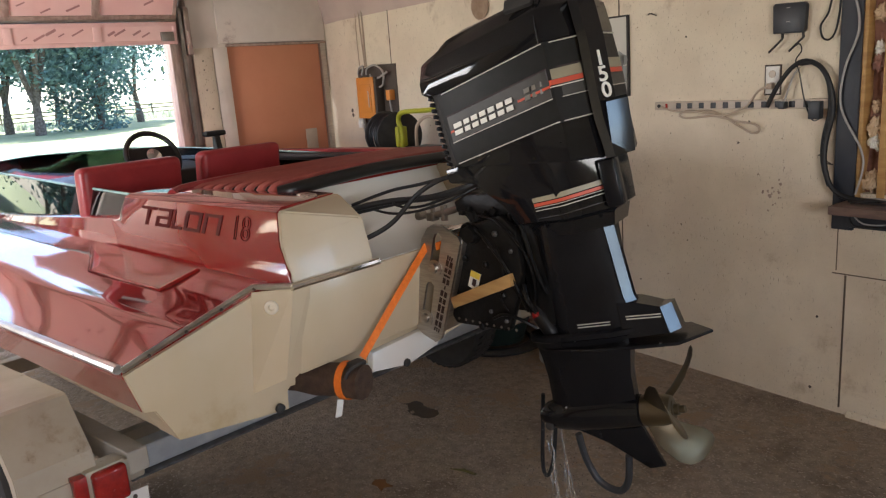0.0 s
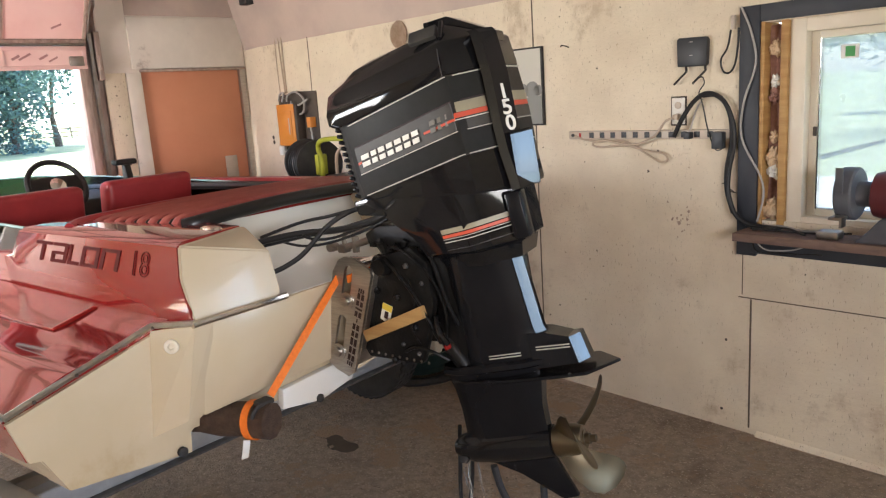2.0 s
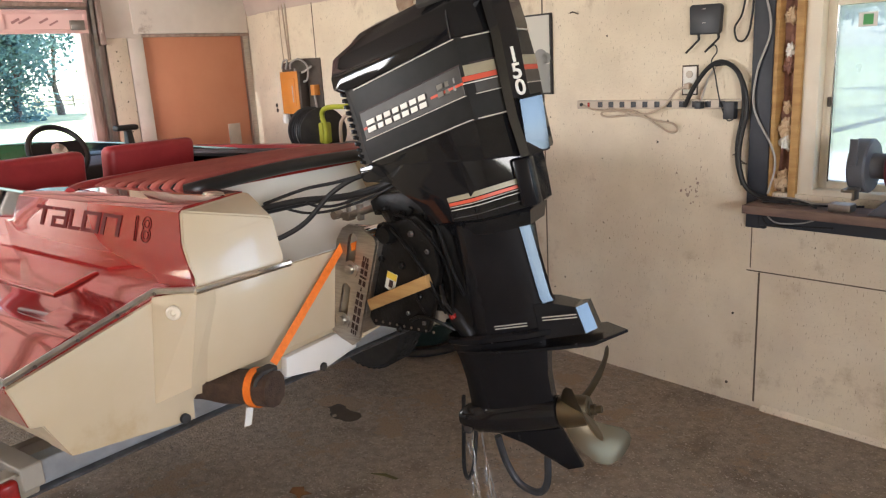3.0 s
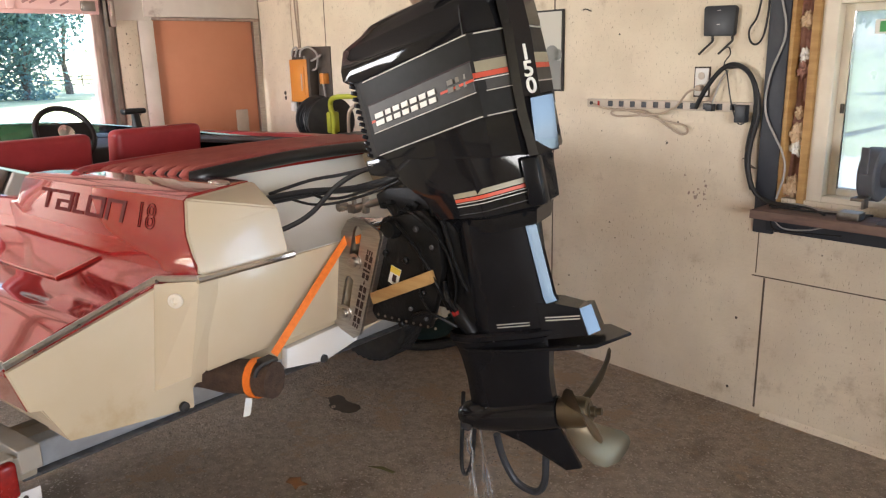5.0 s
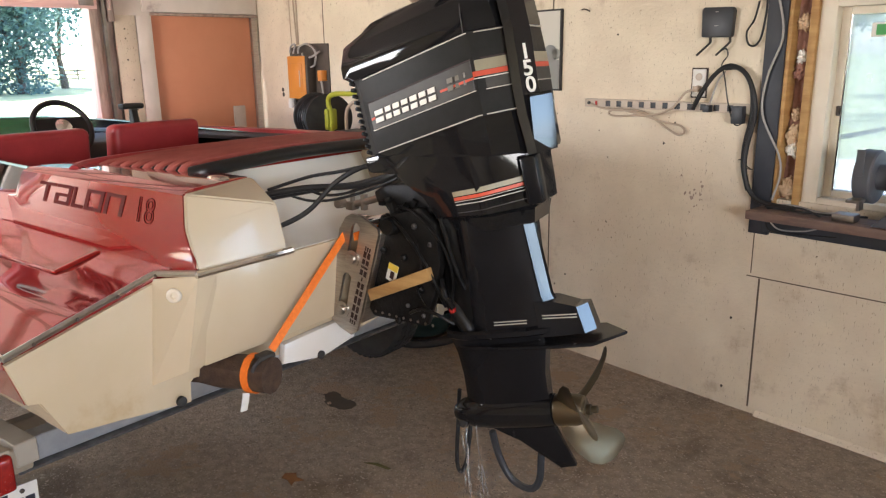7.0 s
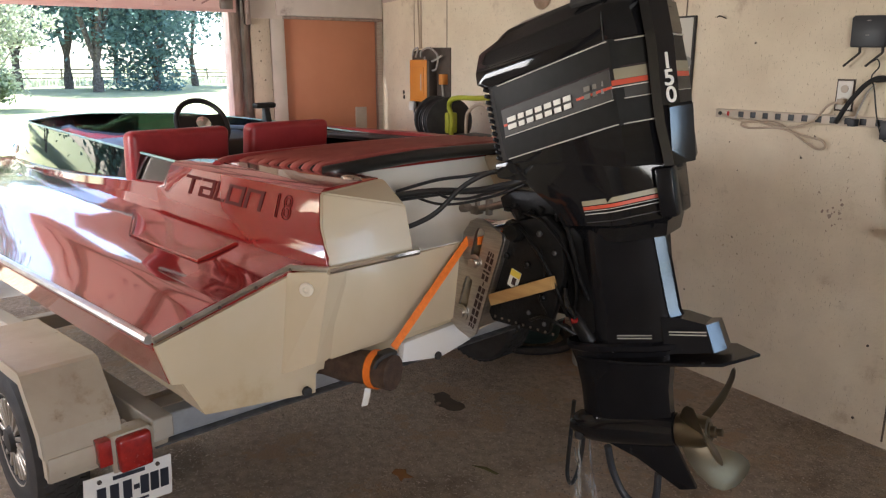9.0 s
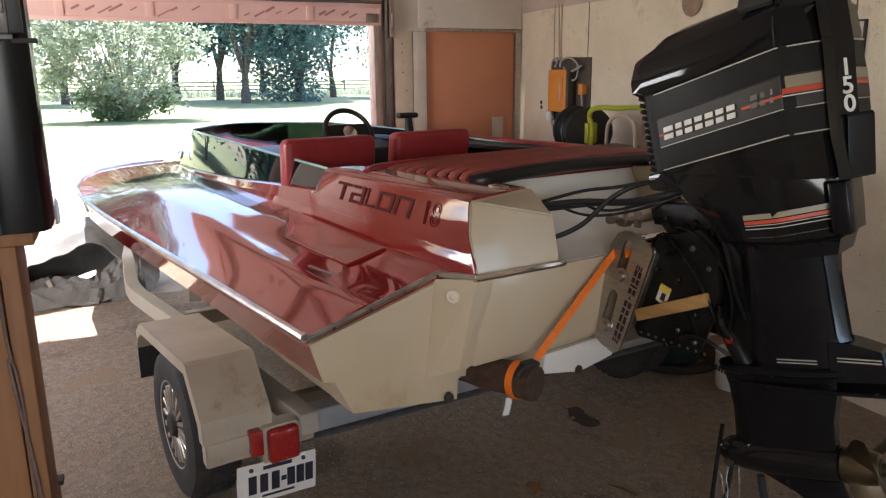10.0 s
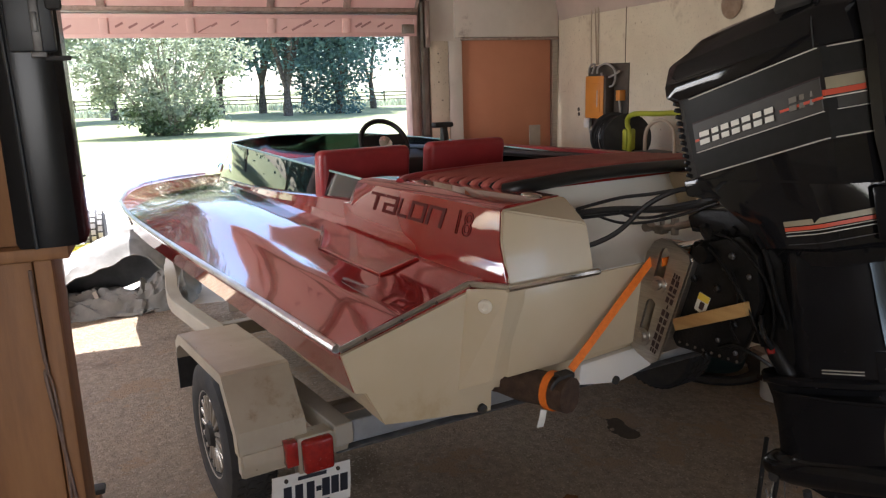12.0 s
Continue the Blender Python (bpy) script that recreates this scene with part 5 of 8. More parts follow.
tube(bm, [(-0.43, 0.10, 0.90 - Z0), (-0.47, 0.11, 0.86 - Z0), (-0.51, 0.10, 0.80 - Z0)], [0.026, 0.030, 0.028], 12)
part("lower_yoke", bm, M_GREASE, mount)
bm = B()
tube(bm, [(-0.24, 0.03, 0.83 - Z0), (-0.47, 0.03, 1.02 - Z0)], 0.024, 12)
tube(bm, [(-0.40, 0.03, 0.965 - Z0), (-0.50, 0.03, 1.045 - Z0)], 0.013, 10)
part("tilt_ram", bm, M_MOTORSATIN, mount)
bm = B()
rnd = random.Random(4)
for k in range(9):
    p = (-0.14 - 0.032 * k, 0.158, 0.815 - Z0 - 0.0)
    lathe(bm, [(0.005, 0), (0.005, 0.002)], 8, pose(*p, -90, 0, 0))
tagged(part("adjuster_hole", bm, M_STEEL, mount, "row of small holes"), kind="stuff")
for x, z in ((-0.185, 1.045), (-0.245, 0.80), (-0.345, 0.93), (-0.275, 1.03)):
    bm = B()
    lathe(bm, [(0.013, 0), (0.013, 0.008), (0.008, 0.012)], 6, pose(x, 0.153, z - Z0, -90, 0, 0))
    part("bolt", bm, M_GREASE, mount)
for pts, r, mt in (([(-0.20, 0.15, 1.17), (-0.28, 0.175, 1.14), (-0.36, 0.17, 1.05), (-0.41, 0.16, 0.96), (-0.43, 0.13, 0.88)], 0.006, M_GREASE),
                   ([(-0.24, 0.14, 1.20), (-0.34, 0.165, 1.19), (-0.43, 0.15, 1.10), (-0.46, 0.13, 0.98), (-0.44, 0.12, 0.86)], 0.005, M_GREASE),
                   ([(-0.38, 0.14, 1.26), (-0.44, 0.155, 1.16), (-0.47, 0.14, 1.04), (-0.50, 0.12, 0.95)], 0.007, M_GREASE),
                   ([(-0.30, 0.16, 0.84), (-0.36, 0.175, 0.87), (-0.42, 0.165, 0.86), (-0.47, 0.14, 0.83)], 0.006, M_GREASE),
                   ([(-0.33, 0.158, 1.10), (-0.36, 0.170, 1.02), (-0.34, 0.172, 0.94), (-0.37, 0.165, 0.88)], 0.003, M_GREASE),
                   ([(-0.43, 0.15, 0.98), (-0.455, 0.165, 0.93), (-0.475, 0.15, 0.89)], 0.009, M_MOTOR)):
    bm = B()
    tube(bm, [(x, y, z - Z0) for x, y, z in pts], r, 8, soft=4)
    part("hydraulic_hose", bm, mt, mount, "black hose along the bracket")
for x, y, z, r in ((-0.325, 0.155, 1.145, 0.011), (-0.385, 0.15, 1.09, 0.009), (-0.30, 0.156, 1.10, 0.008), (-0.375, 0.152, 0.985, 0.010), (-0.29, 0.156, 0.865, 0.008), (-0.355, 0.154, 0.84, 0.008)):
    bm = B()
    lathe(bm, [(r, 0), (r, r * 0.7), (r * 0.6, r)], 6, pose(x, y, z - Z0, -90, 0, 0))
    part("bolt", bm, M_OLDSTEEL, mount, "dull steel bolt head")
bm = B()
prism(bm, [(-0.45, 0.880 - Z0), (-0.467, 0.889 - Z0), (-0.476, 0.872 - Z0), (-0.458, 0.862 - Z0)], 0.125, 0.145, "y", 0.003)
part("anode", bm, M_LENS, mount, "small red fitting")
bm = B()
tube(bm, [(-0.17, 0.06, 1.125 - Z0), (0.02, 0.06, 1.115 - Z0)], 0.016, 12)
part("tilt_tube", bm, M_CHROME, mount, "bright tilt tube")
bm = B()
prism(bm, [(-0.160, 0.910), (-0.180, 0.970), (-0.222, 0.958), (-0.200, 0.893)], 0.1545, 0.1565, "y", m=pose(-0.030, 0.0, 0.035 - Z0))
lab = part("warning_label", bm, M_WHITEDECAL, mount, "small white and yellow warning label")
bm = B()
prism(bm, [(-0.173, 0.948), (-0.180, 0.970), (-0.222, 0.958), (-0.2145, 0.936)], 0.1568, 0.1578, "y", m=pose(-0.030, 0.0, 0.035 - Z0))
part("label_head", bm, M_LABEL, lab)
bm = B()
prism(bm, [(-0.178, 0.915), (-0.186, 0.940), (-0.202, 0.935), (-0.194, 0.910)], 0.1568, 0.1578, "y", m=pose(-0.030, 0.0, 0.035 - Z0))
part("label_mark", bm, M_DARKDECAL, lab)

# steering link and cables
link = thing("steering_link", BOAT @ pose(-0.03, 0.02, 1.1), "dull steel steering link rod with clevis", "steering link")
bm = B()
tube(bm, [(-0.14, 0.08, 0.128), (-0.06, 0.08, 0.100), (0.03, 0.08, 0.075)], 0.013, 10, soft=3)
part("rod", bm, M_STEEL, link)
bm = B()
tube(bm, [(0.035, 0.08, 0.070), (0.035, 0.08, 0.112), (0.020, 0.08, 0.130), (-0.03, 0.08, 0.142), (-0.22, 0.075, 0.190)], 0.0085, 8, soft=4)
part("bent_rod", bm, M_STEEL, link)
bm = B()
box(bm, 0.02, 0.055, 0.062, 0.100, 0.055, 0.085, 0.005)
tube(bm, [(0.055, 0.068, 0.070), (0.095, 0.068, 0.072)], 0.008, 8)
tube(bm, [(0.055, 0.094, 0.070), (0.095, 0.094, 0.072)], 0.008, 8)
lathe(bm, [(0.016, -0.018), (0.018, 0.0), (0.016, 0.018)], 12, pose(0.097, 0.081, 0.071, -90, 0, 0))
lathe(bm, [(0.013, -0.028), (0.013, 0.028)], 8, pose(-0.02, 0.08, 0.088, 0, 0, 0))
part("clevis", bm, M_STEEL, link)

# control cables: a thick bundle and loose single ones between the boat's well and the motor's tray
for i, (pts, r) in enumerate((([(0.30, 0.42, 1.205), (0.20, 0.36, 1.225), (0.08, 0.26, 1.248), (-0.04, 0.18, 1.255), (-0.14, 0.13, 1.275), (-0.24, 0.10, 1.315)], 0.012),
                              ([(0.30, 0.40, 1.19), (0.18, 0.33, 1.215), (0.06, 0.24, 1.240), (-0.06, 0.17, 1.260), (-0.20, 0.11, 1.30)], 0.009),
                              ([(0.105, 0.425, 1.128), (0.05, 0.37, 1.150), (0.01, 0.30, 1.19), (-0.03, 0.22, 1.27), (-0.09, 0.16, 1.318), (-0.16, 0.13, 1.335)], 0.009),
                              ([(0.20, 0.32, 1.24), (0.08, 0.24, 1.285), (-0.02, 0.19, 1.305), (-0.09, 0.16, 1.322), (-0.15, 0.14, 1.33)], 0.006),
                              ([(0.05, 0.26, 1.245), (0.03, 0.22, 1.225), (-0.03, 0.18, 1.228), (-0.12, 0.13, 1.262), (-0.22, 0.10, 1.30)], 0.005),
                              ([(0.14, 0.28, 1.222), (0.06, 0.25, 1.205), (-0.02, 0.20, 1.212), (-0.12, 0.14, 1.245), (-0.22, 0.11, 1.29)], 0.005))):
    bm = B()
    tube(bm, pts, r, 8, soft=5)
    tagged(part("control_cable", bm, M_CABLE, None), "black control cable running from boat to motor", "cable", "motor cables").matrix_world = BOAT
bm = B()
tube(bm, [(0.19, 0.475, 1.135), (0.145, 0.45, 1.13), (0.10, 0.42, 1.13), (0.08, 0.40, 1.132)], [0.036, 0.034, 0.022, 0.014], 12, soft=2)
tagged(part("cable_boot", bm, M_RUBBER, None), "black rubber boot where the cables leave the boat", "cable boot").matrix_world = BOAT

# the jack plate on the transom
jack = thing("jack_plate", BOAT @ pose(0, 0, 0.7), "brushed aluminium jack plate with slots and cut-out lettering", "jack plate")


def cheek(y):
    th = 0.012
    out = [(-0.012, 1.105), (-0.045, 1.150), (-0.075, 1.165), (-0.115, 1.160), (-0.190, 1.125), (-0.195, 1.105), (-0.075, 0.735), (-0.045, 0.715), (0.015, 0.735), (0.048, 0.755), (0.060, 0.785)]
    slots = [[(-0.072, 1.118), (-0.082, 1.132), (-0.098, 1.134), (-0.112, 1.120), (-0.076, 0.982), (-0.036, 0.990)], [(-0.018, 0.932), (-0.028, 0.946), (-0.044, 0.948), (-0.058, 0.934), (-0.020, 0.788), (0.020, 0.800)]]
    bm = B()
    geo = []
    for loop in [out] + slots:
        vs = [bm.verts.new((x, y - th / 2, z - Z0)) for x, z in loop]
        geo += [bm.edges.new((vs[i], vs[(i + 1) % len(vs)])) for i in range(len(vs))]
    r = bmesh.ops.triangle_fill(bm, edges=geo, use_beauty=True)
    fs = [f for f in r["geom"] if isinstance(f, bmesh.types.BMFace)]
    e = bmesh.ops.extrude_face_region(bm, geom=fs)
    bmesh.ops.translate(bm, vec=(0, th, 0), verts=[v for v in e["geom"] if isinstance(v, bmesh.types.BMVert)])
    bmesh.ops.recalc_face_normals(bm, faces=bm.faces)
    return part("side_cheek", bm, M_ALU, jack, "slotted brushed aluminium cheek", 20)


port_cheek = cheek(0.185)
cheek(-0.125)
bm = B()
box(bm, -0.20, -0.178, -0.119, 0.179, 0.75 - Z0, 1.12 - Z0, 0.003)
bmesh.ops.transform(bm, matrix=pose(-0.185, 0, 1.115 - Z0) @ pose(0, 0, 0, 0, -18, 0) @ pose(0.185, 0, Z0 - 1.115), verts=bm.verts)
part("back_plate", bm, M_ALU, jack)
bm = B()
tube(bm, [(-0.10, 0.17, 1.13 - Z0), (-0.10, -0.11, 1.13 - Z0)], 0.014, 12)
part("cross_tube", bm, M_CHROME, jack)
for x, z in ((-0.070, 1.004), (-0.008, 0.806)):
    bm = B()
    lathe(bm, [(0.031, 0.0), (0.031, 0.004), (0.018, 0.005), (0.018, 0.018), (0.011, 0.021)], 18, pose(x, 0.191, z - Z0, -90, 0, 0))
    part("bolt", bm, M_ALU, port_cheek, "large steel bolt with washer")
# cut-out lettering on the cheek, as plain dark marks running up it
bm = B()
ang = math.atan2(-0.115, 0.36)
base = Vector((-0.075, 0.1915, 0.775 - Z0))
up = Vector((math.sin(ang) * 1.0, 0, math.cos(ang)))
acr = Vector((-math.cos(ang), 0, math.sin(ang)))
mm = Matrix(((up.x, -acr.x, 0, base.x), (0, 0, 1, base.y), (up.z, -acr.z, 0, base.z), (0, 0, 0, 1)))
glyphs(bm, mm, [("slit", 0.022), ("slit", 0.024), ("slit", 0.028), ("slit", 0.020), ("slit", 0.022), ("dash", 0.014), ("slit", 0.020), ("bar", 0.007), ("slit", 0.018), ("slit", 0.022)], 0.030, 0.008, 0.0012, 0.0, 0.26)
for k in range(3):
    box(bm, -0.022, -0.006, 0.004 + 0.010 * k, 0.009 + 0.010 * k, 0, 0.0012, m=mm)
    box(bm, 0.272, 0.288, 0.004 + 0.010 * k, 0.009 + 0.010 * k, 0, 0.0012, m=mm)
tagged(part("cut_mark", bm, M_DARKDECAL, port_cheek, "dark cut-out marks along the cheek"), kind="stuff")

# wooden wedge
bm = B()
prism(bm, [(-0.125, 0.897), (-0.138, 0.858), (-0.405, 0.978), (-0.392, 1.018)], 0.156, 0.184, "y", 0.003)
tagged(part("wood_block", bm, M_WOOD, None), "short pine stick wedged in the bracket", "wood block").matrix_world = BOAT


# ---- the trailer ----
TRAILER = BOAT
trailer = thing("boat_trailer", TRAILER, "tan painted boat trailer with square fenders", "trailer")


def beam(name, pts, w, h, material=None, label="", up=(0, 0, 1)):
    bm = B()
    ribbon(bm, pts, w, h, up)
    bmesh.ops.bevel(bm, geom=[e for e in bm.edges if e.calc_face_angle(0) > 0.5], offset=0.004, segments=1, affect="EDGES")
    return part(name, bm, material or M_TRAILER, trailer, label)


beam("beam_flange", [(0.715, 1.08, 0.337), (0.600, -0.95, 0.337)], 0.10, 0.012, M_OLDSTEEL, "dark lower flange of the rear beam")
beam("rear_beam", [(0.735, 1.09, 0.390), (0.620, -0.95, 0.390)], 0.075, 0.092, M_GALV, "galvanised rear cross beam")
beam("side_rail", smooth_path([(0.63, 1.06, 0.42), (1.6, 1.10, 0.42), (2.5, 1.17, 0.42), (2.85, 1.19, 0.43), (3.05, 1.16, 0.50), (3.12, 1.12, 0.62), (3.12, 1.05, 0.74)], 4), 0.075, 0.085)
beam("side_rail", [(0.40, -0.92, 0.42), (1.6, -0.95, 0.42), (2.6, -0.9, 0.42), (3.5, -0.75, 0.45)], 0.06, 0.10)
beam("cross_beam", [(2.2, 1.10, 0.40), (2.2, -0.90, 0.40)], 0.06, 0.08)
beam("tongue", [(2.6, 0.9, 0.42), (4.6, 0.2, 0.45), (5.4, 0.05, 0.45)], 0.07, 0.10)
beam("tongue", [(2.6, -0.75, 0.42), (4.6, -0.05, 0.45), (5.4, 0.05, 0.45)], 0.07, 0.10)
beam("axle", [(1.12, 1.30, 0.31), (1.0, -0.95, 0.31)], 0.05, 0.05)
for y in (0.55, -0.45):
    beam("bunk", [(0.55, y, 0.575), (2.6, y * 0.9, 0.59)], 0.09, 0.05, M_LOG, "carpeted bunk board")
    beam("bunk_post", [(0.75, y, 0.40), (0.75, y, 0.56)], 0.06, 0.05, None, "", (1, 0, 0))
    beam("bunk_post", [(2.2, y * 0.92, 0.40), (2.2, y * 0.92, 0.57)], 0.06, 0.05, None, "", (1, 0, 0))

def wheel_at(x, y, s):
    w = part("wheel", lathe(B(), [(0.165, -0.085), (0.200, -0.098), (0.255, -0.100), (0.290, -0.090), (0.305, -0.065), (0.309, -0.03), (0.309, 0.03), (0.305, 0.065), (0.290, 0.090), (0.255, 0.100), (0.200, 0.098), (0.165, 0.085)], 48, pose(x, y, 0.309, 90, 0, 0), True), M_RUBBER, trailer, "worn black trailer tyre")
    # tread grooves stand as shallow blocks
    bm = B()
    for k in range(44):
        for j, zz in enumerate((-0.055, -0.018, 0.018, 0.055)):
            a = 2 * math.pi * (k + 0.5 * (j % 2)) / 44
            box(bm, -0.016, 0.016, -0.014, 0.014, -0.003, 0.004, m=pose(x, y, 0.309, 90, 0, 0) @ pose(0.308 * math.cos(a), 0.308 * math.sin(a), zz) @ Matrix.Rotation(a, 4, "Z") @ Matrix.Rotation(radians(90), 4, "Y") @ Matrix.Rotation(radians(90 + 20 * (-1) ** j), 4, "Z"))
    tagged(part("tread", bm, M_RUBBER, w), kind="stuff")
    m = pose(x, y, 0.309, -90 * s, 0, 0)
    rim = part("rim", lathe(B(), [(0.165, -0.09), (0.168, 0.085), (0.182, 0.092), (0.186, 0.086), (0.160, 0.070), (0.150, 0.02), (0.148, -0.06)], 40, m, True), M_ALLOY, w, "dusty grey alloy rim with thin spokes")
    for k in range(18):
        a = 2 * math.pi * k / 18
        bm = B()
        prism(bm, [(0.055, -0.008), (0.160, -0.011), (0.160, 0.011), (0.055, 0.008)], 0.070, 0.088, "z", 0.003, 1, m=m @ Matrix.Rotation(a, 4, "Z"))
        part("spoke", bm, M_ALLOY, rim)
    bm = B()
    lathe(bm, [(0.066, 0.03), (0.066, 0.080), (0.050, 0.090), (0.045, 0.104), (0.020, 0.110)], 20, m)
    part("hub", bm, M_RUBBER, rim)
    bm = B()
    lathe(bm, [(0.148, 0.0), (0.148, 0.012)], 24, m)
    part("brake_disc", bm, M_PANELBACK, rim)


wheel_at(1.16, 1.335, 1)
wheel_at(0.98, -1.00, -1)


def fender(x0, y0, y1, s):
    """A folded steel fender: flat top, sloped ends, skirt on the outer side."""
    bm = B()
    prof = [(-0.53, 0.36), (-0.53, 0.44), (-0.515, 0.52), (-0.375, 0.688), (-0.355, 0.694), (0.31, 0.655), (0.40, 0.60), (0.42, 0.50)]
    inner = [(-0.518, 0.36), (-0.518, 0.44), (-0.503, 0.515), (-0.367, 0.677), (-0.350, 0.682), (0.305, 0.643), (0.39, 0.59), (0.408, 0.50)]
    rings = []
    for u, v in zip(prof, inner):
        rings.append([Vector((x0 + u[0], y0, u[1])), Vector((x0 + u[0], y1, u[1])), Vector((x0 + v[0], y1, v[1])), Vector((x0 + v[0], y0, v[1]))])
    loft(bm, rings)
    f = part("fender", bm, M_FENDER, trailer, "beige folded steel fender, scratched", 14)
    bm = B()
    yo = y1 if s > 0 else y0
    prism(bm, [(x0 - 0.525, 0.44), (x0 - 0.513, 0.52), (x0 - 0.373, 0.688), (x0 - 0.355, 0.694), (x0 + 0.31, 0.655), (x0 + 0.395, 0.60), (x0 + 0.385, 0.565), (x0 + 0.30, 0.610), (x0 - 0.345, 0.650), (x0 - 0.47, 0.50), (x0 - 0.48, 0.44)], yo - 0.004, yo + 0.004, "y")
    part("fender_lip", bm, M_FENDER, f)
    bm = B()
    prism(bm, [(x0 - 0.536, 0.445), (x0 - 0.540, 0.40), (x0 - 0.525, 0.35), (x0 - 0.47, 0.35), (x0 - 0.47, 0.44)], y0 - 0.16 * (s > 0), y1 - 0.004, "y", 0.008)
    part("fender_foot", bm, M_FENDER, f)
    bm = B()
    box(bm, x0 + 0.405, x0 + 0.415, y0 + 0.03, y1, 0.37, 0.54)
    part("mud_flap", bm, M_RUBBER, f, "black mud flap")
    bm = B()
    yi = y0 if s > 0 else y1
    box(bm, x0 - 0.30, x0 + 0.30, yi - 0.004, yi + 0.004, 0.42, 0.655)
    part("inner_panel", bm, M_FENDER, f)


fender(1.17, 1.20, 1.447, 1)
fender(0.98, -1.15, -0.88, -1)

# tail light and plate with plain bars for its characters
tl = part("tail_light", box(B(), 0.585, 0.630, 1.120, 1.236, 0.326, 0.454, 0.014, 3), M_LENS, trailer, "red tail light lens")
bm = B()
box(bm, 0.600, 0.650, 1.252, 1.296, 0.368, 0.460, 0.004)
part("side_marker", bm, M_LENS, tl, "red side marker lens")
bm = B()
box(bm, 0.615, 0.690, 1.115, 1.250, 0.322, 0.462, 0.006)
part("light_housing", bm, M_FENDER, tl)
pm = pose(0.622, 1.203, 0.252, 0, 0, 0) @ pose(0, 0, 0, 3, 0, 0)
bm = B()
prism(bm, [(-0.15, -0.076), (0.15, -0.076), (0.152, 0.0), (0.15, 0.076), (-0.15, 0.076), (-0.152, 0.0)], -0.002, 0.002, "x", m=pm)
np_ = part("number_plate", bm, M_PLATE, trailer, "white number plate with dark characters")
for ya, yb, za, zb in [(y - 0.015, y + 0.015, -0.040, 0.030) for y in (0.095, 0.052, 0.008, -0.052, -0.088, -0.124)] + [(-0.034, -0.014, -0.014, 0.004), (-0.055, 0.055, 0.046, 0.060), (-0.065, 0.060, -0.060, -0.052)]:
    bm = B()
    box(bm, -0.0042, -0.002, ya, yb, za, zb, m=pm)
    part("plate_bar", bm, M_PLATEINK, np_)
for y in (0.10, -0.10):
    bm = B()
    lathe(bm, [(0.008, 0), (0.008, 0.005)], 10, pm @ pose(-0.002, y, 0.055, 0, -90, 0))
    part("plate_screw", bm, M_PANELBACK, np_)
bm = B()
box(bm, 0.626, 0.638, 1.12, 1.26, 0.28, 0.39, 0.002)
part("plate_bracket", bm, M_STEEL, trailer)

# carpeted guide roller strapped under the transom
bm = B()
tube(bm, [(0.62, 0.80, 0.690), (0.25, 0.69, 0.700), (-0.085, 0.588, 0.713)], [0.036, 0.044, 0.052, 0.058, 0.060], 11, soft=5)
for v in bm.verts:
    v.co += 0.006 * noise.noise_vector(v.co * 14)
log = tagged(part("carpet_roller", bm, M_LOG, None), "brown carpet-wrapped round post under the transom", "post")
log.matrix_world = BOAT
strap = thing("ratchet_strap", BOAT @ pose(0, 0, 0.7), "orange webbing strap holding motor bracket and post", "strap")
bm = B()
ribbon(bm, [(-0.030, 0.178, 0.388), (-0.035, 0.30, 0.288), (-0.045, 0.553, 0.078)], 0.026, 0.004, (-1, 0.3, 0.2))
part("long_band", bm, M_STRAP, strap)
bm = B()
turn = Vector((-0.957, -0.288, 0.036)).to_track_quat("Z", "Y").to_matrix().to_4x4()
lathe(bm, [(0.0605, -0.013), (0.0645, -0.013), (0.0645, 0.013), (0.0605, 0.013)], 22, Matrix.Translation((-0.022, 0.607, 0.0115)) @ turn, True)
part("loop", bm, M_STRAP, strap)
bm = B()
box(bm, -0.075, -0.030, 0.560, 0.615, 0.062, 0.080, 0.006)
tube(bm, [(-0.07, 0.615, 0.074), (-0.068, 0.642, 0.060), (-0.065, 0.650, 0.040)], 0.007, 6, soft=3)
part("buckle", bm, M_RUBBER, strap, "dark cam buckle")
bm = B()
ribbon(bm, [(-0.045, 0.665, -0.030), (-0.05, 0.675, -0.055), (-0.045, 0.680, -0.085)], 0.026, 0.003, (-1, 0, 0))
part("loose_end", bm, M_PLATE, strap, "pale frayed strap tag")
bm = B()
ribbon(bm, [(-0.085, 0.195, 0.385), (-0.088, 0.10, 0.39), (-0.088, -0.1, 0.39)], 0.028, 0.004, (-1, 0, 0))
part("cross_band", bm, M_STRAP, strap)


# ---- outside ----
bm = B()
n = 40
grid = [[None] * (n + 1) for _ in range(n + 1)]
edges_x = [-0.141 - 0.25 * (i ** 1.0) * (1.13 ** i) for i in range(0, n + 1)]
for i in range(n + 1):
    for j in range(n + 1):
        x = edges_x[i]
        y = -2.5 + math.copysign(abs(j - n / 2) ** 2.2 * 0.35, j - n / 2) * (1 + 0.05 * i)
        z = -0.03 - 0.006 * min(12, abs(x)) + (0.25 * abs(noise.noise((x * 0.03, y * 0.03, 0))) if x < -10 else 0)
        grid[i][j] = bm.verts.new((x, y, z))
for i in range(n):
    for j in range(n):
        bm.faces.new((grid[i][j], grid[i + 1][j], grid[i + 1][j + 1], grid[i][j + 1]))
bmesh.ops.recalc_face_normals(bm, faces=bm.faces)
struct("ground", bm, M_GRASS, "sunlit mown lawn", "lawn")
bm = B()
box(bm, -900, 900, -900, 900, -0.5, -0.13)
struct("ground_far", bm, M_GRASS, "far grass fields", "field")
bm = B()
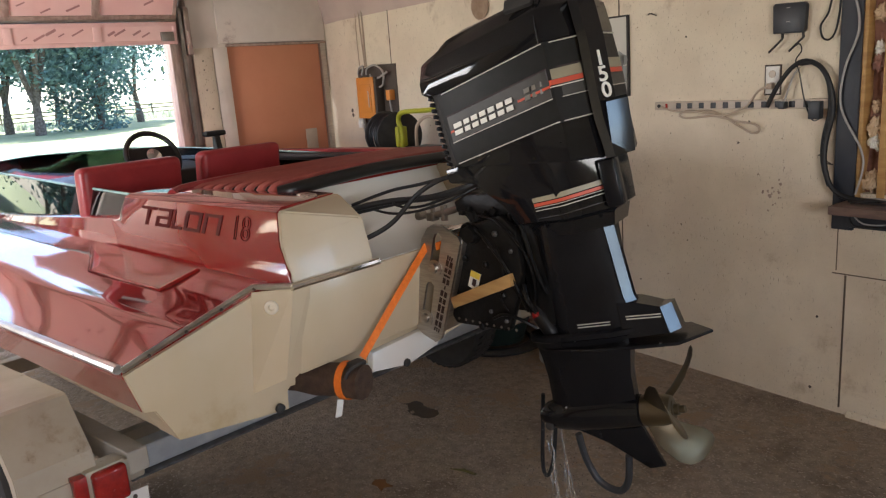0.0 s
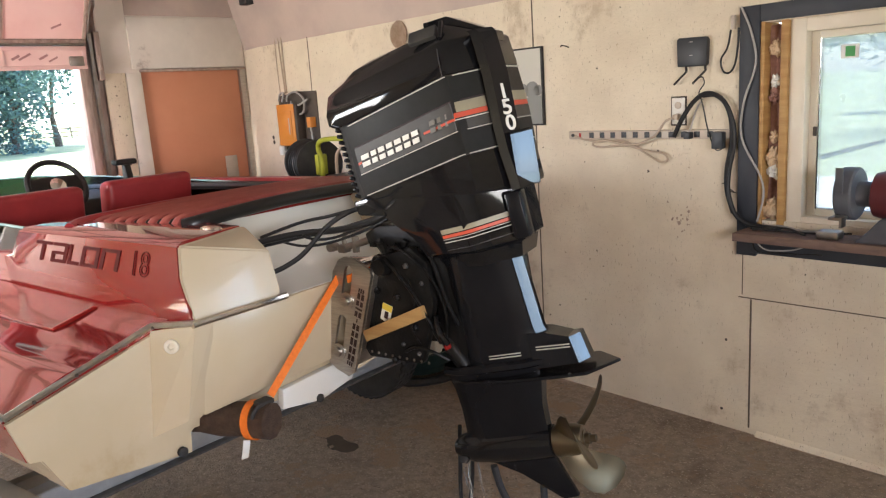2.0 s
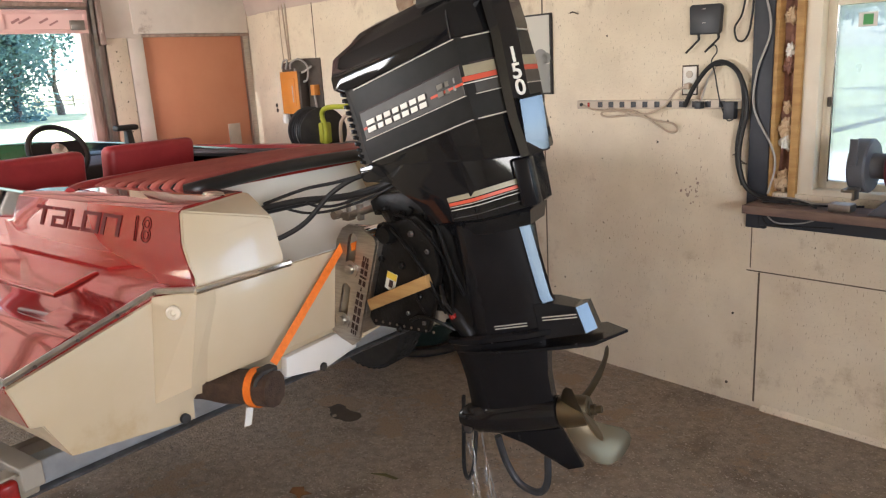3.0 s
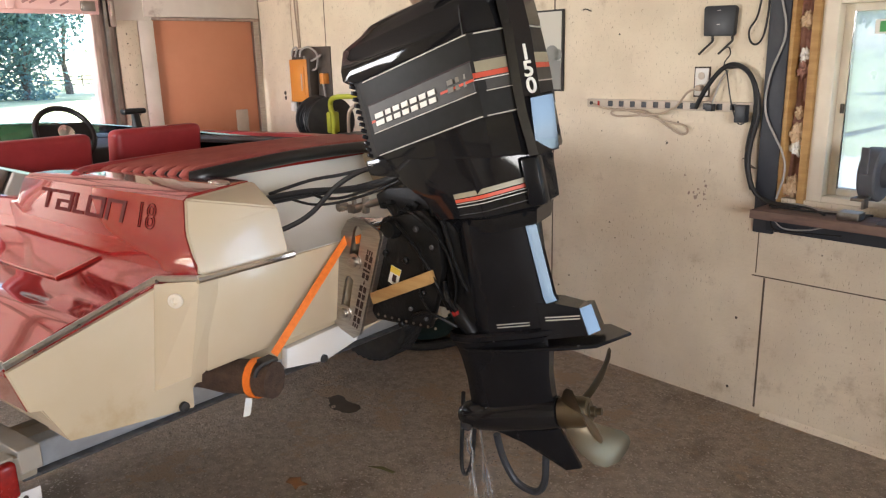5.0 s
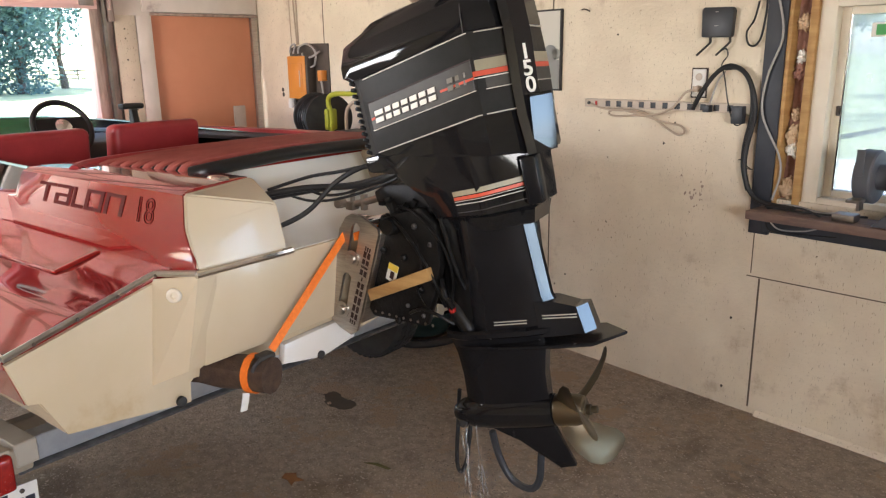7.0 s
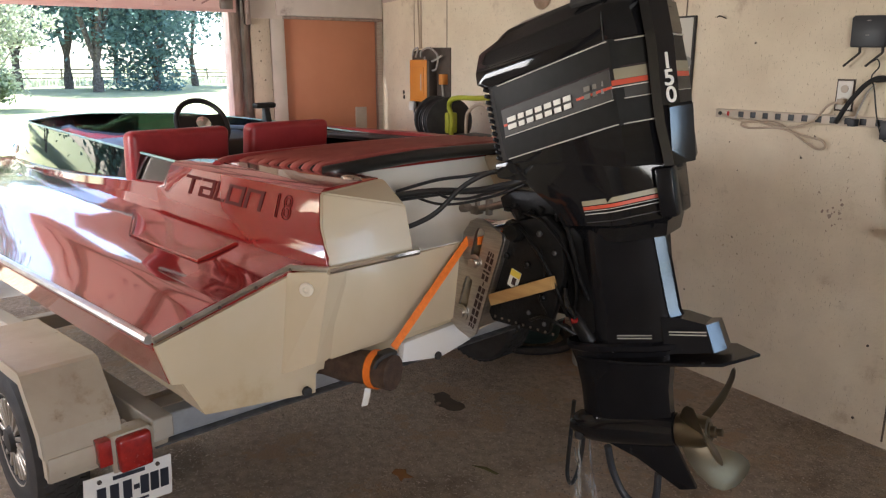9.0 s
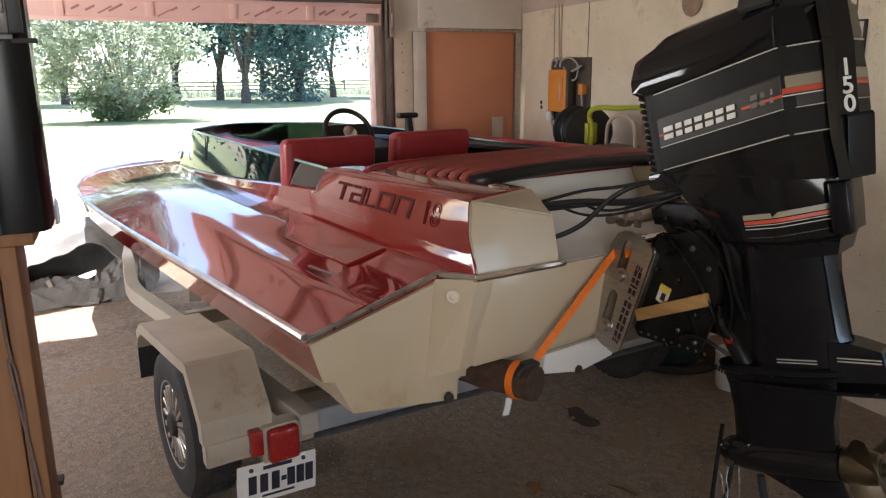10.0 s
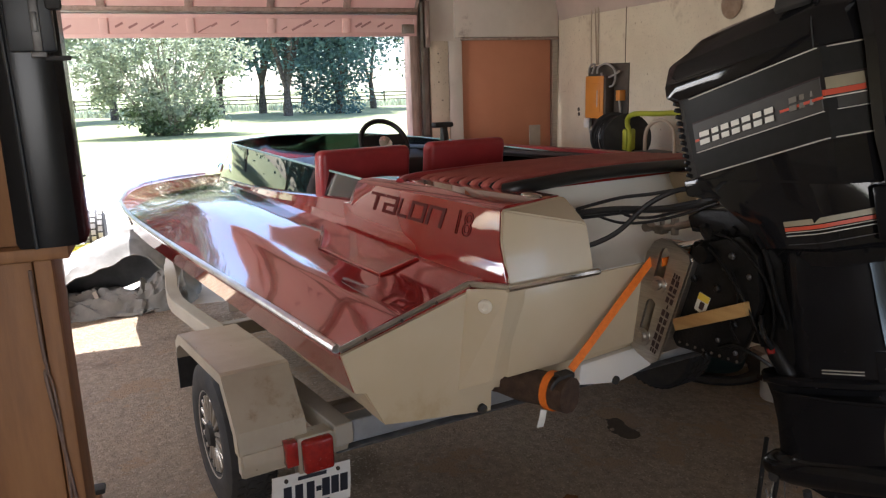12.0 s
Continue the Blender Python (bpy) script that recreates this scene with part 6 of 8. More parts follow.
prism(bm, [(-0.142, -5.5), (-0.142, 0.5), (-8, 2.2), (-13, 2.5), (-13, -14), (-4, -8)], -0.02, -0.001, "z")
bmesh.ops.subdivide_edges(bm, edges=bm.edges, cuts=1)
struct("driveway", bm, M_GRAVEL, "pale gravel driveway in full sun", "driveway")


bm = B()
prism(bm, [(-6, 3.2), (24, 3.2), (24, 10.5), (-2, 9.5)], -0.12, -0.012, "z")
struct("yard", bm, M_GRAVEL, "pale gravel yard beside the garage", "yard")


def crown(name, parent, centre, spread, count, size, material, seed, hang=0.0, gaps=0.25):
    """Many small leaves in uneven clumps about a centre."""
    rnd = random.Random(seed)
    clumps = []
    for _ in range(max(8, count // 90)):
        a, b, r = rnd.uniform(0, 6.283), rnd.uniform(-1, 1), rnd.uniform(0.25, 1.0) ** 0.5
        c = math.sqrt(1 - b * b)
        clumps.append((centre[0] + spread[0] * r * c * math.cos(a), centre[1] + spread[1] * r * c * math.sin(a), centre[2] + spread[2] * r * b - hang * r * r, rnd.uniform(0.5, 1.2)))
    verts, faces = [], []
    for i in range(count):
        cx, cy, cz, k = clumps[rnd.randrange(len(clumps))]
        s = gaps * k * (spread[0] + spread[2]) / 2
        p = Vector((rnd.gauss(cx, s * 0.55), rnd.gauss(cy, s * 0.55), rnd.gauss(cz, s * 0.45 + hang * 0.12)))
        u = Vector((rnd.gauss(0, 1), rnd.gauss(0, 1), rnd.gauss(0, 0.6))).normalized()
        v = u.orthogonal().normalized() * size * rnd.uniform(0.3, 0.6)
        u *= size * rnd.uniform(0.6, 1.2)
        n0 = len(verts)
        verts += [p - u, p + v * 0.9, p + u, p - v]
        faces.append((n0, n0 + 1, n0 + 2, n0 + 3))
    me = bpy.data.meshes.new(name)
    me.from_pydata(verts, [], faces)
    me.materials.append(material)
    ob = new(name, me)
    ob.parent = parent
    return ob


def tree(x, y, h, trunk_h, spread, seed, leaf=M_LEAFHAZE, size=0.22, count=3200, hang=0.0, fork=3, r=0.22, label="leafy tree with a forked trunk"):
    rnd = random.Random(seed)
    t = thing("tree", (x, y, -0.10), label, "tree", "trees beyond the lawn")
    bm = B()
    top = (rnd.uniform(-0.3, 0.3), rnd.uniform(-0.3, 0.3), trunk_h)
    tube(bm, [(0, 0, 0), (top[0] * 0.4, top[1] * 0.4, trunk_h * 0.5), top], [r * 1.05, r * 0.75, r * 0.65], 8, soft=3)
    for k in range(fork):
        a = 6.283 * k / fork + rnd.uniform(-0.4, 0.4)
        e = (top[0] + spread * 0.55 * math.cos(a), top[1] + spread * 0.55 * math.sin(a), trunk_h + (h - trunk_h) * rnd.uniform(0.45, 0.75))
        tube(bm, [(top[0] * 0.8, top[1] * 0.8, trunk_h * 0.75), ((top[0] + e[0]) / 2, (top[1] + e[1]) / 2, (trunk_h + e[2]) / 2 - 0.3), e], [r * 0.55, r * 0.38, r * 0.14], 6, soft=3)
    part("trunk", bm, M_BARK, t)
    crown("crown", t, (top[0], top[1], (trunk_h + h) / 2 + 0.4), (spread, spread, (h - trunk_h) / 2), count, size, leaf, seed + 50, hang)
    return t


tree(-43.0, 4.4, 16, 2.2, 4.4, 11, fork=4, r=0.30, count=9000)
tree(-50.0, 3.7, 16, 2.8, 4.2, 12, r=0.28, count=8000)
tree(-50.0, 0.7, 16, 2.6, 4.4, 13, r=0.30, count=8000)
tree(-44.0, 8.0, 14, 0.7, 2.5, 14, M_LEAFHAZE, 0.20, 11000, 3.6, r=0.30, label="hanging willow-like tree, tinted blue-green for haze")
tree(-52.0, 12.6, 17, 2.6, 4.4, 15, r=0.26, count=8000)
tree(-50.0, 17.5, 16, 1.6, 4.4, 16, M_LEAFPALE, 0.22, 7000)
tree(-50.0, -6.3, 16, 2.4, 4.4, 17, M_LEAFPALE, r=0.25, count=8000)
tree(-46.0, -11.5, 15, 1.2, 4.0, 18, M_LEAFPALE, 0.20, 7000, 0.6, label="pale silvery tree by the lawn")
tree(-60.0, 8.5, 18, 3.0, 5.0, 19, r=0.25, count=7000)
tree(-62.0, -2.8, 18, 3.0, 5.0, 20, M_LEAF, r=0.25, count=7000)
tree(-30, 32.0, 11, 2.0, 5.0, 21, M_LEAF, 0.25, 3000)
tree(-13.5, -12.0, 9, 0.7, 3.4, 22, M_LEAFHAZE, 0.14, 12000)
tree(-18.5, -15.5, 10, 0.8, 4.0, 32, M_LEAFHAZE, 0.16, 11000)
tree(-24.0, -11.6, 9.5, 0.9, 3.4, 41, M_LEAFHAZE, 0.17, 10000)
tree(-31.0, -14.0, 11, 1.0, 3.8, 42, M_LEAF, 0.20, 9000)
tree(-38.0, -16.0, 12.5, 1.0, 4.2, 43, M_LEAFHAZE, 0.22, 8000)
tree(-24, -18.0, 10, 0.8, 4.2, 33, M_LEAFHAZE, 0.18, 5200)
tree(-26, -20.0, 12, 1.6, 5.0, 23, M_LEAFHAZE, 0.25, 3600)
tree(-34, -22.0, 12, 1.6, 5.0, 24, M_LEAF, 0.25, 3600)
tree(5.5, 15.5, 9, 1.0, 3.6, 25, M_LEAFPALE, 0.055, 14000)
tree(10.5, 13.0, 9, 0.9, 3.8, 29, M_LEAF, 0.055, 14000)
tree(0.0, 19.0, 9, 1.0, 4.0, 30, M_LEAFHAZE, 0.07, 10000)
tree(15.5, 14.0, 9, 1.0, 4.0, 31, M_LEAFPALE, 0.07, 10000)
tree(10.0, 24.0, 10, 1.5, 4.5, 26, M_LEAF, 0.22, 3200)
tree(-3.0, 30.0, 11, 1.5, 4.5, 27, M_LEAFHAZE, 0.22, 3200)
tree(6.0, 34.0, 13, 1.0, 6.0, 28, M_LEAFHAZE, 0.30, 3600)

# the many-stemmed bush on the lawn
bush = thing("bush", (-26.0, -2.9, -0.10), "tall many-stemmed pale green bush in the sun", "bush")
bm = B()
rnd = random.Random(5)
for k in range(26):
    a, b = rnd.uniform(0, 6.283), rnd.uniform(0.5, 3.2)
    x0, y0 = 0.5 * math.cos(a) * rnd.random(), 0.7 * math.sin(a) * rnd.random()
    tube(bm, [(x0, y0, 0), (x0 + b * 0.35 * math.cos(a), y0 + b * 0.35 * math.sin(a), 1.7), (x0 + b * math.cos(a), y0 + b * math.sin(a), rnd.uniform(3.4, 5.4))], [0.035, 0.025, 0.012], 5, soft=3)
tagged(part("stem_cluster", bm, M_BARKPALE, bush, "pale bare stems"), kind="stuff")
crown("crown", bush, (0, 0, 3.3), (2.4, 3.5, 2.7), 10500, 0.12, M_LEAFPALE, 77, 0, 0.26)
crown("low_leaves", bush, (0, 0, 1.0), (1.0, 1.7, 0.9), 2600, 0.12, M_LEAF, 78, 0, 0.35)
# paddock fence
fence = thing("fence", (-64, 0, -0.1), "weathered post and rail fence", "fence")
for k in range(16):
    y = -22 + 3.0 * k
    bm = B()
    box(bm, -0.06, 0.06, y - 0.06, y + 0.06, 0, 1.35)
    part("post", bm, M_FENCE, fence)
for z in (0.55, 0.90, 1.22):
    bm = B()
    box(bm, -0.03, 0.03, -22, 23, z - 0.05, z + 0.05)
    part("rail", bm, M_FENCE, fence)
bm = B()
verts, faces = [], []
rnd = random.Random(9)
for k in range(5000):
    p = Vector((rnd.uniform(-68, -58), rnd.uniform(-22, 26), -0.1))
    hgt, w, a = rnd.uniform(0.2, 0.7), 0.10, rnd.uniform(0, 6.28)
    d = Vector((math.cos(a) * w, math.sin(a) * w, 0))
    n0 = len(verts)
    verts += [p - d, p + d, p + Vector((rnd.uniform(-0.1, 0.1), rnd.uniform(-0.1, 0.1), hgt))]
    faces.append((n0, n0 + 1, n0 + 2))
bm.free()
me = bpy.data.meshes.new("tall_grass")
me.from_pydata(verts, [], faces)
me.materials.append(M_LEAFPALE)
tagged(new("tall_grass", me), "uncut pale grass along the fence", "grass", kind="stuff")

# garden tractor by the bow, part hidden
tractor = thing("garden_tractor", (-3.0, -4.35, -0.05), "green and yellow garden tractor with knobbly tyres", "tractor")
m = pose(0.0, 0.20, 0.24, 90, 0, 0)
part("tyre", lathe(B(), [(0.10, -0.10), (0.20, -0.11), (0.235, -0.08), (0.24, 0), (0.235, 0.08), (0.20, 0.11), (0.10, 0.10)], 28, m), M_RUBBER, tractor)
bm = B()
for k in range(22):
    for j, zz in enumerate((-0.07, 0.0, 0.07)):
        a = 6.283 * (k + 0.5 * (j % 2)) / 22
        box(bm, -0.022, 0.022, -0.026, 0.026, 0, 0.012, m=m @ pose(0.236 * math.cos(a), 0.236 * math.sin(a), zz) @ Matrix.Rotation(a, 4, "Z") @ Matrix.Rotation(radians(90), 4, "Y"))
tagged(part("tread", bm, M_GREYCABLE, tractor), kind="stuff")
bm = B()
box(bm, -0.5, 0.35, -0.25, 0.10, 0.52, 0.74, 0.04, 3)
part("hood", bm, M_TRACTOR, tractor, "green hood")
bm = B()
box(bm, 0.0, 0.45, -0.15, 0.12, 0.38, 0.50, 0.02)
part("chassis", bm, M_GREYPLASTIC, tractor)
bm = B()
box(bm, 0.28, 0.42, -0.25, 0.50, 0.06, 0.17, 0.02)
part("deck_bar", bm, M_TRACTORYELLOW, tractor, "yellow mower deck edge")
bm = B()
tube(bm, [(0.2, 0.05, 0.70), (0.24, 0.10, 0.86), (0.26, 0.20, 0.90)], 0.012, 6)
part("lever", bm, M_GREYPLASTIC, tractor)


# ---- window, shelf and what hangs on the side wall ----
x0, x1, z0, z1 = WIN
win = thing("window_1", (0, 0, 0), "cream framed window in a stripped opening with dark trim", "window", kind="structure")
for name, a in (("side_casing", (4.495, 4.585, -0.022, 0.0, 0.885, 1.985)), ("head_casing", (4.585, 6.0, -0.022, 0.0, 1.915, 1.985)), ("side_casing", (5.72, 5.81, -0.022, 0.0, 0.885, 1.915)),
                ("sill_casing", (4.585, 5.72, -0.018, 0.0, 0.90, 0.985))):
    bm = B()
    box(bm, *a, 0.003)
    part(name, bm, M_BLUEBLACK, win, "dark blue-black casing board")
bm = B()
box(bm, 4.582, 4.603, -0.012, 0.125, 1.02, 1.912, 0.002)
part("inner_stud", bm, M_WOOD, win, "orange pine stud")
bm = B()
box(bm, 4.668, 4.700, -0.004, 0.125, 1.02, 1.912, 0.002)
part("inner_stud", bm, M_WOOD, win, "orange pine stud")
for name, a in (("window_frame", (4.700, 4.765, 0.015, 0.14, 1.03, 1.91)), ("window_frame", (4.765, 5.715, 0.015, 0.14, 1.855, 1.91)), ("window_frame", (5.65, 5.715, 0.015, 0.14, 1.03, 1.855)), ("window_sill", (4.765, 5.65, 0.015, 0.14, 1.03, 1.075))):
    bm = B()
    box(bm, *a, 0.004)
    part(name, bm, M_WINFRAME, win)
bm = B()
for a in ((4.765, 4.800, 0.07, 0.115, 1.075, 1.855), (5.615, 5.65, 0.07, 0.115, 1.075, 1.855), (4.80, 5.615, 0.07, 0.115, 1.825, 1.855), (4.80, 5.615, 0.07, 0.115, 1.075, 1.105)):
    box(bm, *a, 0.003)
sash = part("sash", bm, M_WINFRAME, win, "pale sash with bright edge strips")
bm = B()
box(bm, 4.803, 4.808, 0.066, 0.092, 1.105, 1.825)
part("glazing_strip", bm, M_CHROME, sash)
bm = B()
box(bm, 4.80, 5.615, 0.092, 0.096, 1.105, 1.825)
pane = part("pane", bm, M_DUSTY, sash, "dusty window pane")
pane.visible_shadow = False
bm = B()
box(bm, 4.875, 4.945, 0.0895, 0.0915, 1.735, 1.790)
st = part("sticker", bm, M_PLATE, sash, "small white and green maker's sticker")
bm = B()
box(bm, 4.893, 4.930, 0.0880, 0.0894, 1.742, 1.783)
part("sticker_mark", bm, mat("green_print", (0.06, 0.30, 0.08), 0.5, flat=True), st)
bm = B()
box(bm, 4.785, 4.80, 0.06, 0.07, 1.42, 1.46, 0.003)
part("sash_lock", bm, M_PANELBACK, sash)

# torn fibreglass in the open cavity
bm = B()
box(bm, 4.600, 4.670, 0.055, 0.12, 1.03, 1.90)
bmesh.ops.subdivide_edges(bm, edges=bm.edges, cuts=9, use_grid_fill=True)
for v in bm.verts:
    if v.co.y < 0.09:
        v.co.y -= 0.035 * max(-0.3, noise.noise(v.co * 22)) + 0.02 * noise.noise(v.co * 55)
part("insulation", bm, M_INSUL, win, "torn pink-brown fibreglass batts")
rnd = random.Random(3)
for z, s, mt in ((1.80, 0.028, M_INSULPALE), (1.66, 0.022, M_WHITE), (1.60, 0.026, M_INSUL), (1.42, 0.020, M_INSULPALE), (1.33, 0.034, M_INSULPALE), (1.27, 0.026, M_WHITE), (1.10, 0.038, M_INSULPALE)):
    bm = B()
    bmesh.ops.create_icosphere(bm, subdivisions=4, radius=1.0)
    for v in bm.verts:
        k = 1 + 0.75 * noise.noise(v.co * 1.9 + Vector((z * 9, 0, 0))) + 0.40 * noise.noise(v.co * 4.5) + 0.25 * noise.noise(v.co * 9)
        v.co = Vector((4.636 + rnd.uniform(-0.0005, 0.0005) + v.co.x * s * 0.8 * k, 0.030 + v.co.y * s * 0.7 * k, z + v.co.z * s * 1.2 * k))
    part("insulation_tuft", bm, mt, win, "pale torn tuft", 60)

shelf = thing("window_shelf", (0, 0, 0), "old brown plank shelf under the window", "shelf")
bm = B()
box(bm, 4.56, 6.1, -0.20, -0.018, 0.985, 1.022, 0.004)
part("plank", bm, M_BENCH, shelf)
bm = B()
box(bm, 4.56, 6.1, -0.030, -0.0185, 0.90, 0.984, 0.003)
part("front_lip", bm, M_BLUEBLACK, shelf, "dark painted board under the plank")
bm = B()
prism(bm, [(-0.018, 0.985), (-0.17, 0.985), (-0.018, 0.82)], 5.6, 5.63, "x")
part("shelf_bracket", bm, M_BENCH, shelf)

# bench grinder
gr = thing("bench_grinder", (5.115, -0.11, 1.022), "dark grey bench grinder with a dusty red motor", "grinder")
bm = B()
prism(bm, [(-0.07, 0.0), (0.20, 0.0), (0.17, 0.06), (0.14, 0.10), (0.02, 0.10), (-0.02, 0.05)], -0.07, 0.07, "y", 0.008)
part("base", bm, M_GRINDERGREY, gr)
part("motor_body", lathe(B(), [(0.03, -0.02), (0.085, -0.015), (0.092, 0.01), (0.092, 0.16), (0.085, 0.185), (0.03, 0.19)], 28, pose(0.0, 0, 0.185, 0, 90, 0)), M_GRINDERRED, gr, "dusty red motor housing")
part("collar", lathe(B(), [(0.04, -0.09), (0.05, -0.08), (0.05, -0.03), (0.075, -0.015)], 20, pose(0.0, 0, 0.185, 0, 90, 0)), M_GRINDERGREY, gr)
guard = part("wheel_guard", lathe(B(), [(0.02, -0.145), (0.098, -0.143), (0.105, -0.135), (0.105, -0.085), (0.098, -0.078), (0.02, -0.076)], 30, pose(0.0, 0, 0.185, 0, 90, 0)), M_GRINDERGREY, gr, "round grey wheel guard")
for a in (40, 160, 280):
    bm = B()
    lathe(bm, [(0.006, 0), (0.006, 0.004)], 8, pose(-0.145, 0.07 * math.cos(radians(a)), 0.185 + 0.07 * math.sin(radians(a)), 0, -90, 0))
    part("screw", bm, M_RUBBER, guard)
bm = B()
box(bm, -0.135, -0.085, -0.16, -0.09, 0.10, 0.112, 0.003)
box(bm, -0.115, -0.105, -0.10, -0.05, 0.06, 0.11, 0.002)
part("tool_rest", bm, M_STEEL, gr)
bm = B()
box(bm, -0.125, -0.095, -0.13, -0.122, 0.20, 0.30, 0.003)
part("eye_shield", bm, M_GRINDERGREY, gr)
bm = B()
box(bm, 0.10, 0.15, -0.073, -0.0705, 0.03, 0.05)
part("nameplate", bm, M_PLATE, gr, "small pale nameplate")
bm = B()
box(bm, 4.90, 4.985, -0.17, -0.10, 1.0225, 1.055, 0.006)
tagged(part("steel_block", bm, M_STEEL, None), "small steel block lying on the shelf", "block")


def wire(name, pts, r, material, label, category="cable", soft=6):
    bm = B()
    tube(bm, pts, r, 8, soft=soft)
    return tagged(part(name, bm, material, None), label, category, "wall cables")


# long power bar with its sockets
bar = thing("power_bar", (0, 0, 0), "long beige metal power bar with many black sockets", "power strip")
bm = B()
box(bm, 3.555, 4.475, -0.034, 0.0, 1.418, 1.460, 0.004)
part("casing", bm, M_BEIGEPLASTIC, bar)
bm = B()
lathe(bm, [(0.009, 0), (0.009, 0.006)], 10, pose(3.585, -0.034, 1.439, 90, 0, 0))
part("cord_grommet", bm, M_RUBBER, bar)
bm = B()
box(bm, 3.625, 3.637, -0.037, -0.034, 1.428, 1.450)
part("switch", bm, M_LENS, bar, "small red switch")
for k in range(11):
    xx = 3.690 + 0.0665 * k
    bm = B()
    box(bm, xx, xx + 0.028, -0.0365, -0.0335, 1.425, 1.453, 0.001)
    part("socket", bm, M_GREYPLASTIC, bar)
for xx, w, hgt in ((4.395, 0.052, 0.075), (4.255, 0.032, 0.03)):
    ad = part("plug_adapter", box(B(), xx, xx + w, -0.075, -0.037, 1.45 - hgt, 1.452, 0.004), M_GREYPLASTIC, None)
    tagged(ad, "black plug-in adapter on the power bar", "adapter", "plugs")

router = thing("router", (0, 0, 0), "dark grey wall-mounted router with two drooping aerials", "router")
bm = B()
prism(bm, [(4.200, 1.752), (4.338, 1.748), (4.345, 1.758), (4.350, 1.865), (4.340, 1.878), (4.205, 1.882), (4.196, 1.872)], -0.032, -0.002, "y", 0.005)
part("case", bm, M_GREYPLASTIC, router)
for xx in (4.240, 4.335):
    bm = B()
    tube(bm, [(xx, -0.022, 1.752), (xx + 0.004, -0.026, 1.728)], 0.006, 8)
    tube(bm, [(xx + 0.004, -0.026, 1.728), (xx - 0.058, -0.03, 1.672)], 0.005, 8)
    part("aerial", bm, M_RUBBER, router)
for xx, zz in ((4.27, 1.86), (4.27, 1.80)):
    bm = B()
    box(bm, xx - 0.008, xx + 0.008, -0.0335, -0.032, zz - 0.0015, zz + 0.0015)
    part("mark", bm, M_GREYCABLE, router)

outlet = thing("wall_outlet", (0, 0, 0), "wall outlet in a roughly cut hole", "outlet")
bm = B()
box(bm, 4.151, 4.232, -0.003, 0.0, 1.479, 1.617)
part("cut_hole", bm, M_PANELBACK, outlet)
bm = B()
box(bm, 4.158, 4.226, -0.010, -0.003, 1.486, 1.610, 0.003)
pl = part("cover_plate", bm, M_PLATE, outlet)
for zz in (1.575, 1.522):
    bm = B()
    lathe(bm, [(0.017, 0), (0.017, 0.003)], 16, pose(4.192, -0.010, zz, 90, 0, 0))
    part("receptacle", bm, M_BEIGEPLASTIC, pl)
bm = B()
box(bm, 4.178, 4.206, -0.04, -0.0135, 1.508, 1.534, 0.004)
part("plug", bm, M_TANCABLE, outlet, "tan plug")

wire("extension_cord", [(3.60, -0.040, 1.436), (3.66, -0.03, 1.415), (3.75, -0.02, 1.405), (3.90, -0.02, 1.405), (4.03, -0.02, 1.34), (4.10, -0.02, 1.305), (4.14, -0.02, 1.315), (4.12, -0.02, 1.345), (4.02, -0.02, 1.36), (3.90, -0.02, 1.385), (3.75, -0.02, 1.375), (3.70, -0.02, 1.39), (3.76, -0.024, 1.412), (3.95, -0.03, 1.39), (4.08, -0.045, 1.43), (4.14, -0.04, 1.50), (4.19, -0.036, 1.52)], 0.0055, M_TANCABLE, "tan looped power cord of the power bar")
wire("heavy_cable", [(4.19, -0.045, 1.43), (4.24, -0.05, 1.52), (4.30, -0.04, 1.60), (4.36, -0.035, 1.625), (4.43, -0.035, 1.59), (4.475, -0.035, 1.50), (4.485, -0.035, 1.40), (4.465, -0.04, 1.28), (4.465, -0.045, 1.18), (4.50, -0.05, 1.08), (4.57, -0.05, 1.035), (4.72, -0.09, 1.034)], 0.011, M_CABLE, "thick black cable hung in an arch")
wire("heavy_cable", [(4.33, -0.03, 1.615), (4.40, -0.03, 1.612), (4.455, -0.03, 1.54), (4.47, -0.03, 1.42), (4.448, -0.03, 1.28), (4.45, -0.03, 1.18), (4.485, -0.04, 1.08)], 0.010, M_CABLE, "thick black cable hung in an arch")
wire("thin_wire", [(4.505, -0.03, 1.985), (4.55, -0.03, 1.88), (4.575, -0.032, 1.74), (4.525, -0.032, 1.58), (4.518, -0.032, 1.42), (4.605, -0.03, 1.25), (4.62, -0.03, 1.16), (4.598, -0.04, 1.05)], 0.005, M_GREYCABLE, "grey wire trailing down the window trim")
wire("cord_loop", [(4.455, -0.02, 1.895), (4.44, -0.02, 1.82), (4.41, -0.02, 1.77), (4.42, -0.02, 1.72), (4.45, -0.02, 1.71), (4.475, -0.02, 1.745), (4.488, -0.02, 1.83), (4.49, -0.02, 1.90)], 0.0045, M_CABLE, "black cord hanging in a loop")
bm = B()
box(bm, 4.458, 4.476, -0.028, -0.012, 1.895, 1.955, 0.003)
tagged(part("cord_switch", bm, M_BEIGEPLASTIC, None), "pale inline switch hung on the wall", "switch")
wire("twisted_wire", [(4.30, -0.03, 1.69), (4.325, -0.03, 1.70), (4.335, -0.03, 1.67), (4.31, -0.03, 1.63), (4.33, -0.035, 1.58), (4.36, -0.04, 1.46), (4.40, -0.05, 1.375), (4.43, -0.05, 1.372), (4.44, -0.045, 1.40)], 0.003, M_CABLE, "thin twisted black wire")
wire("twisted_wire", [(4.33, -0.03, 1.60), (4.30, -0.03, 1.56), (4.275, -0.035, 1.48), (4.27, -0.04, 1.45)], 0.004, M_GREYCABLE, "thin grey wire hanging by the outlet")
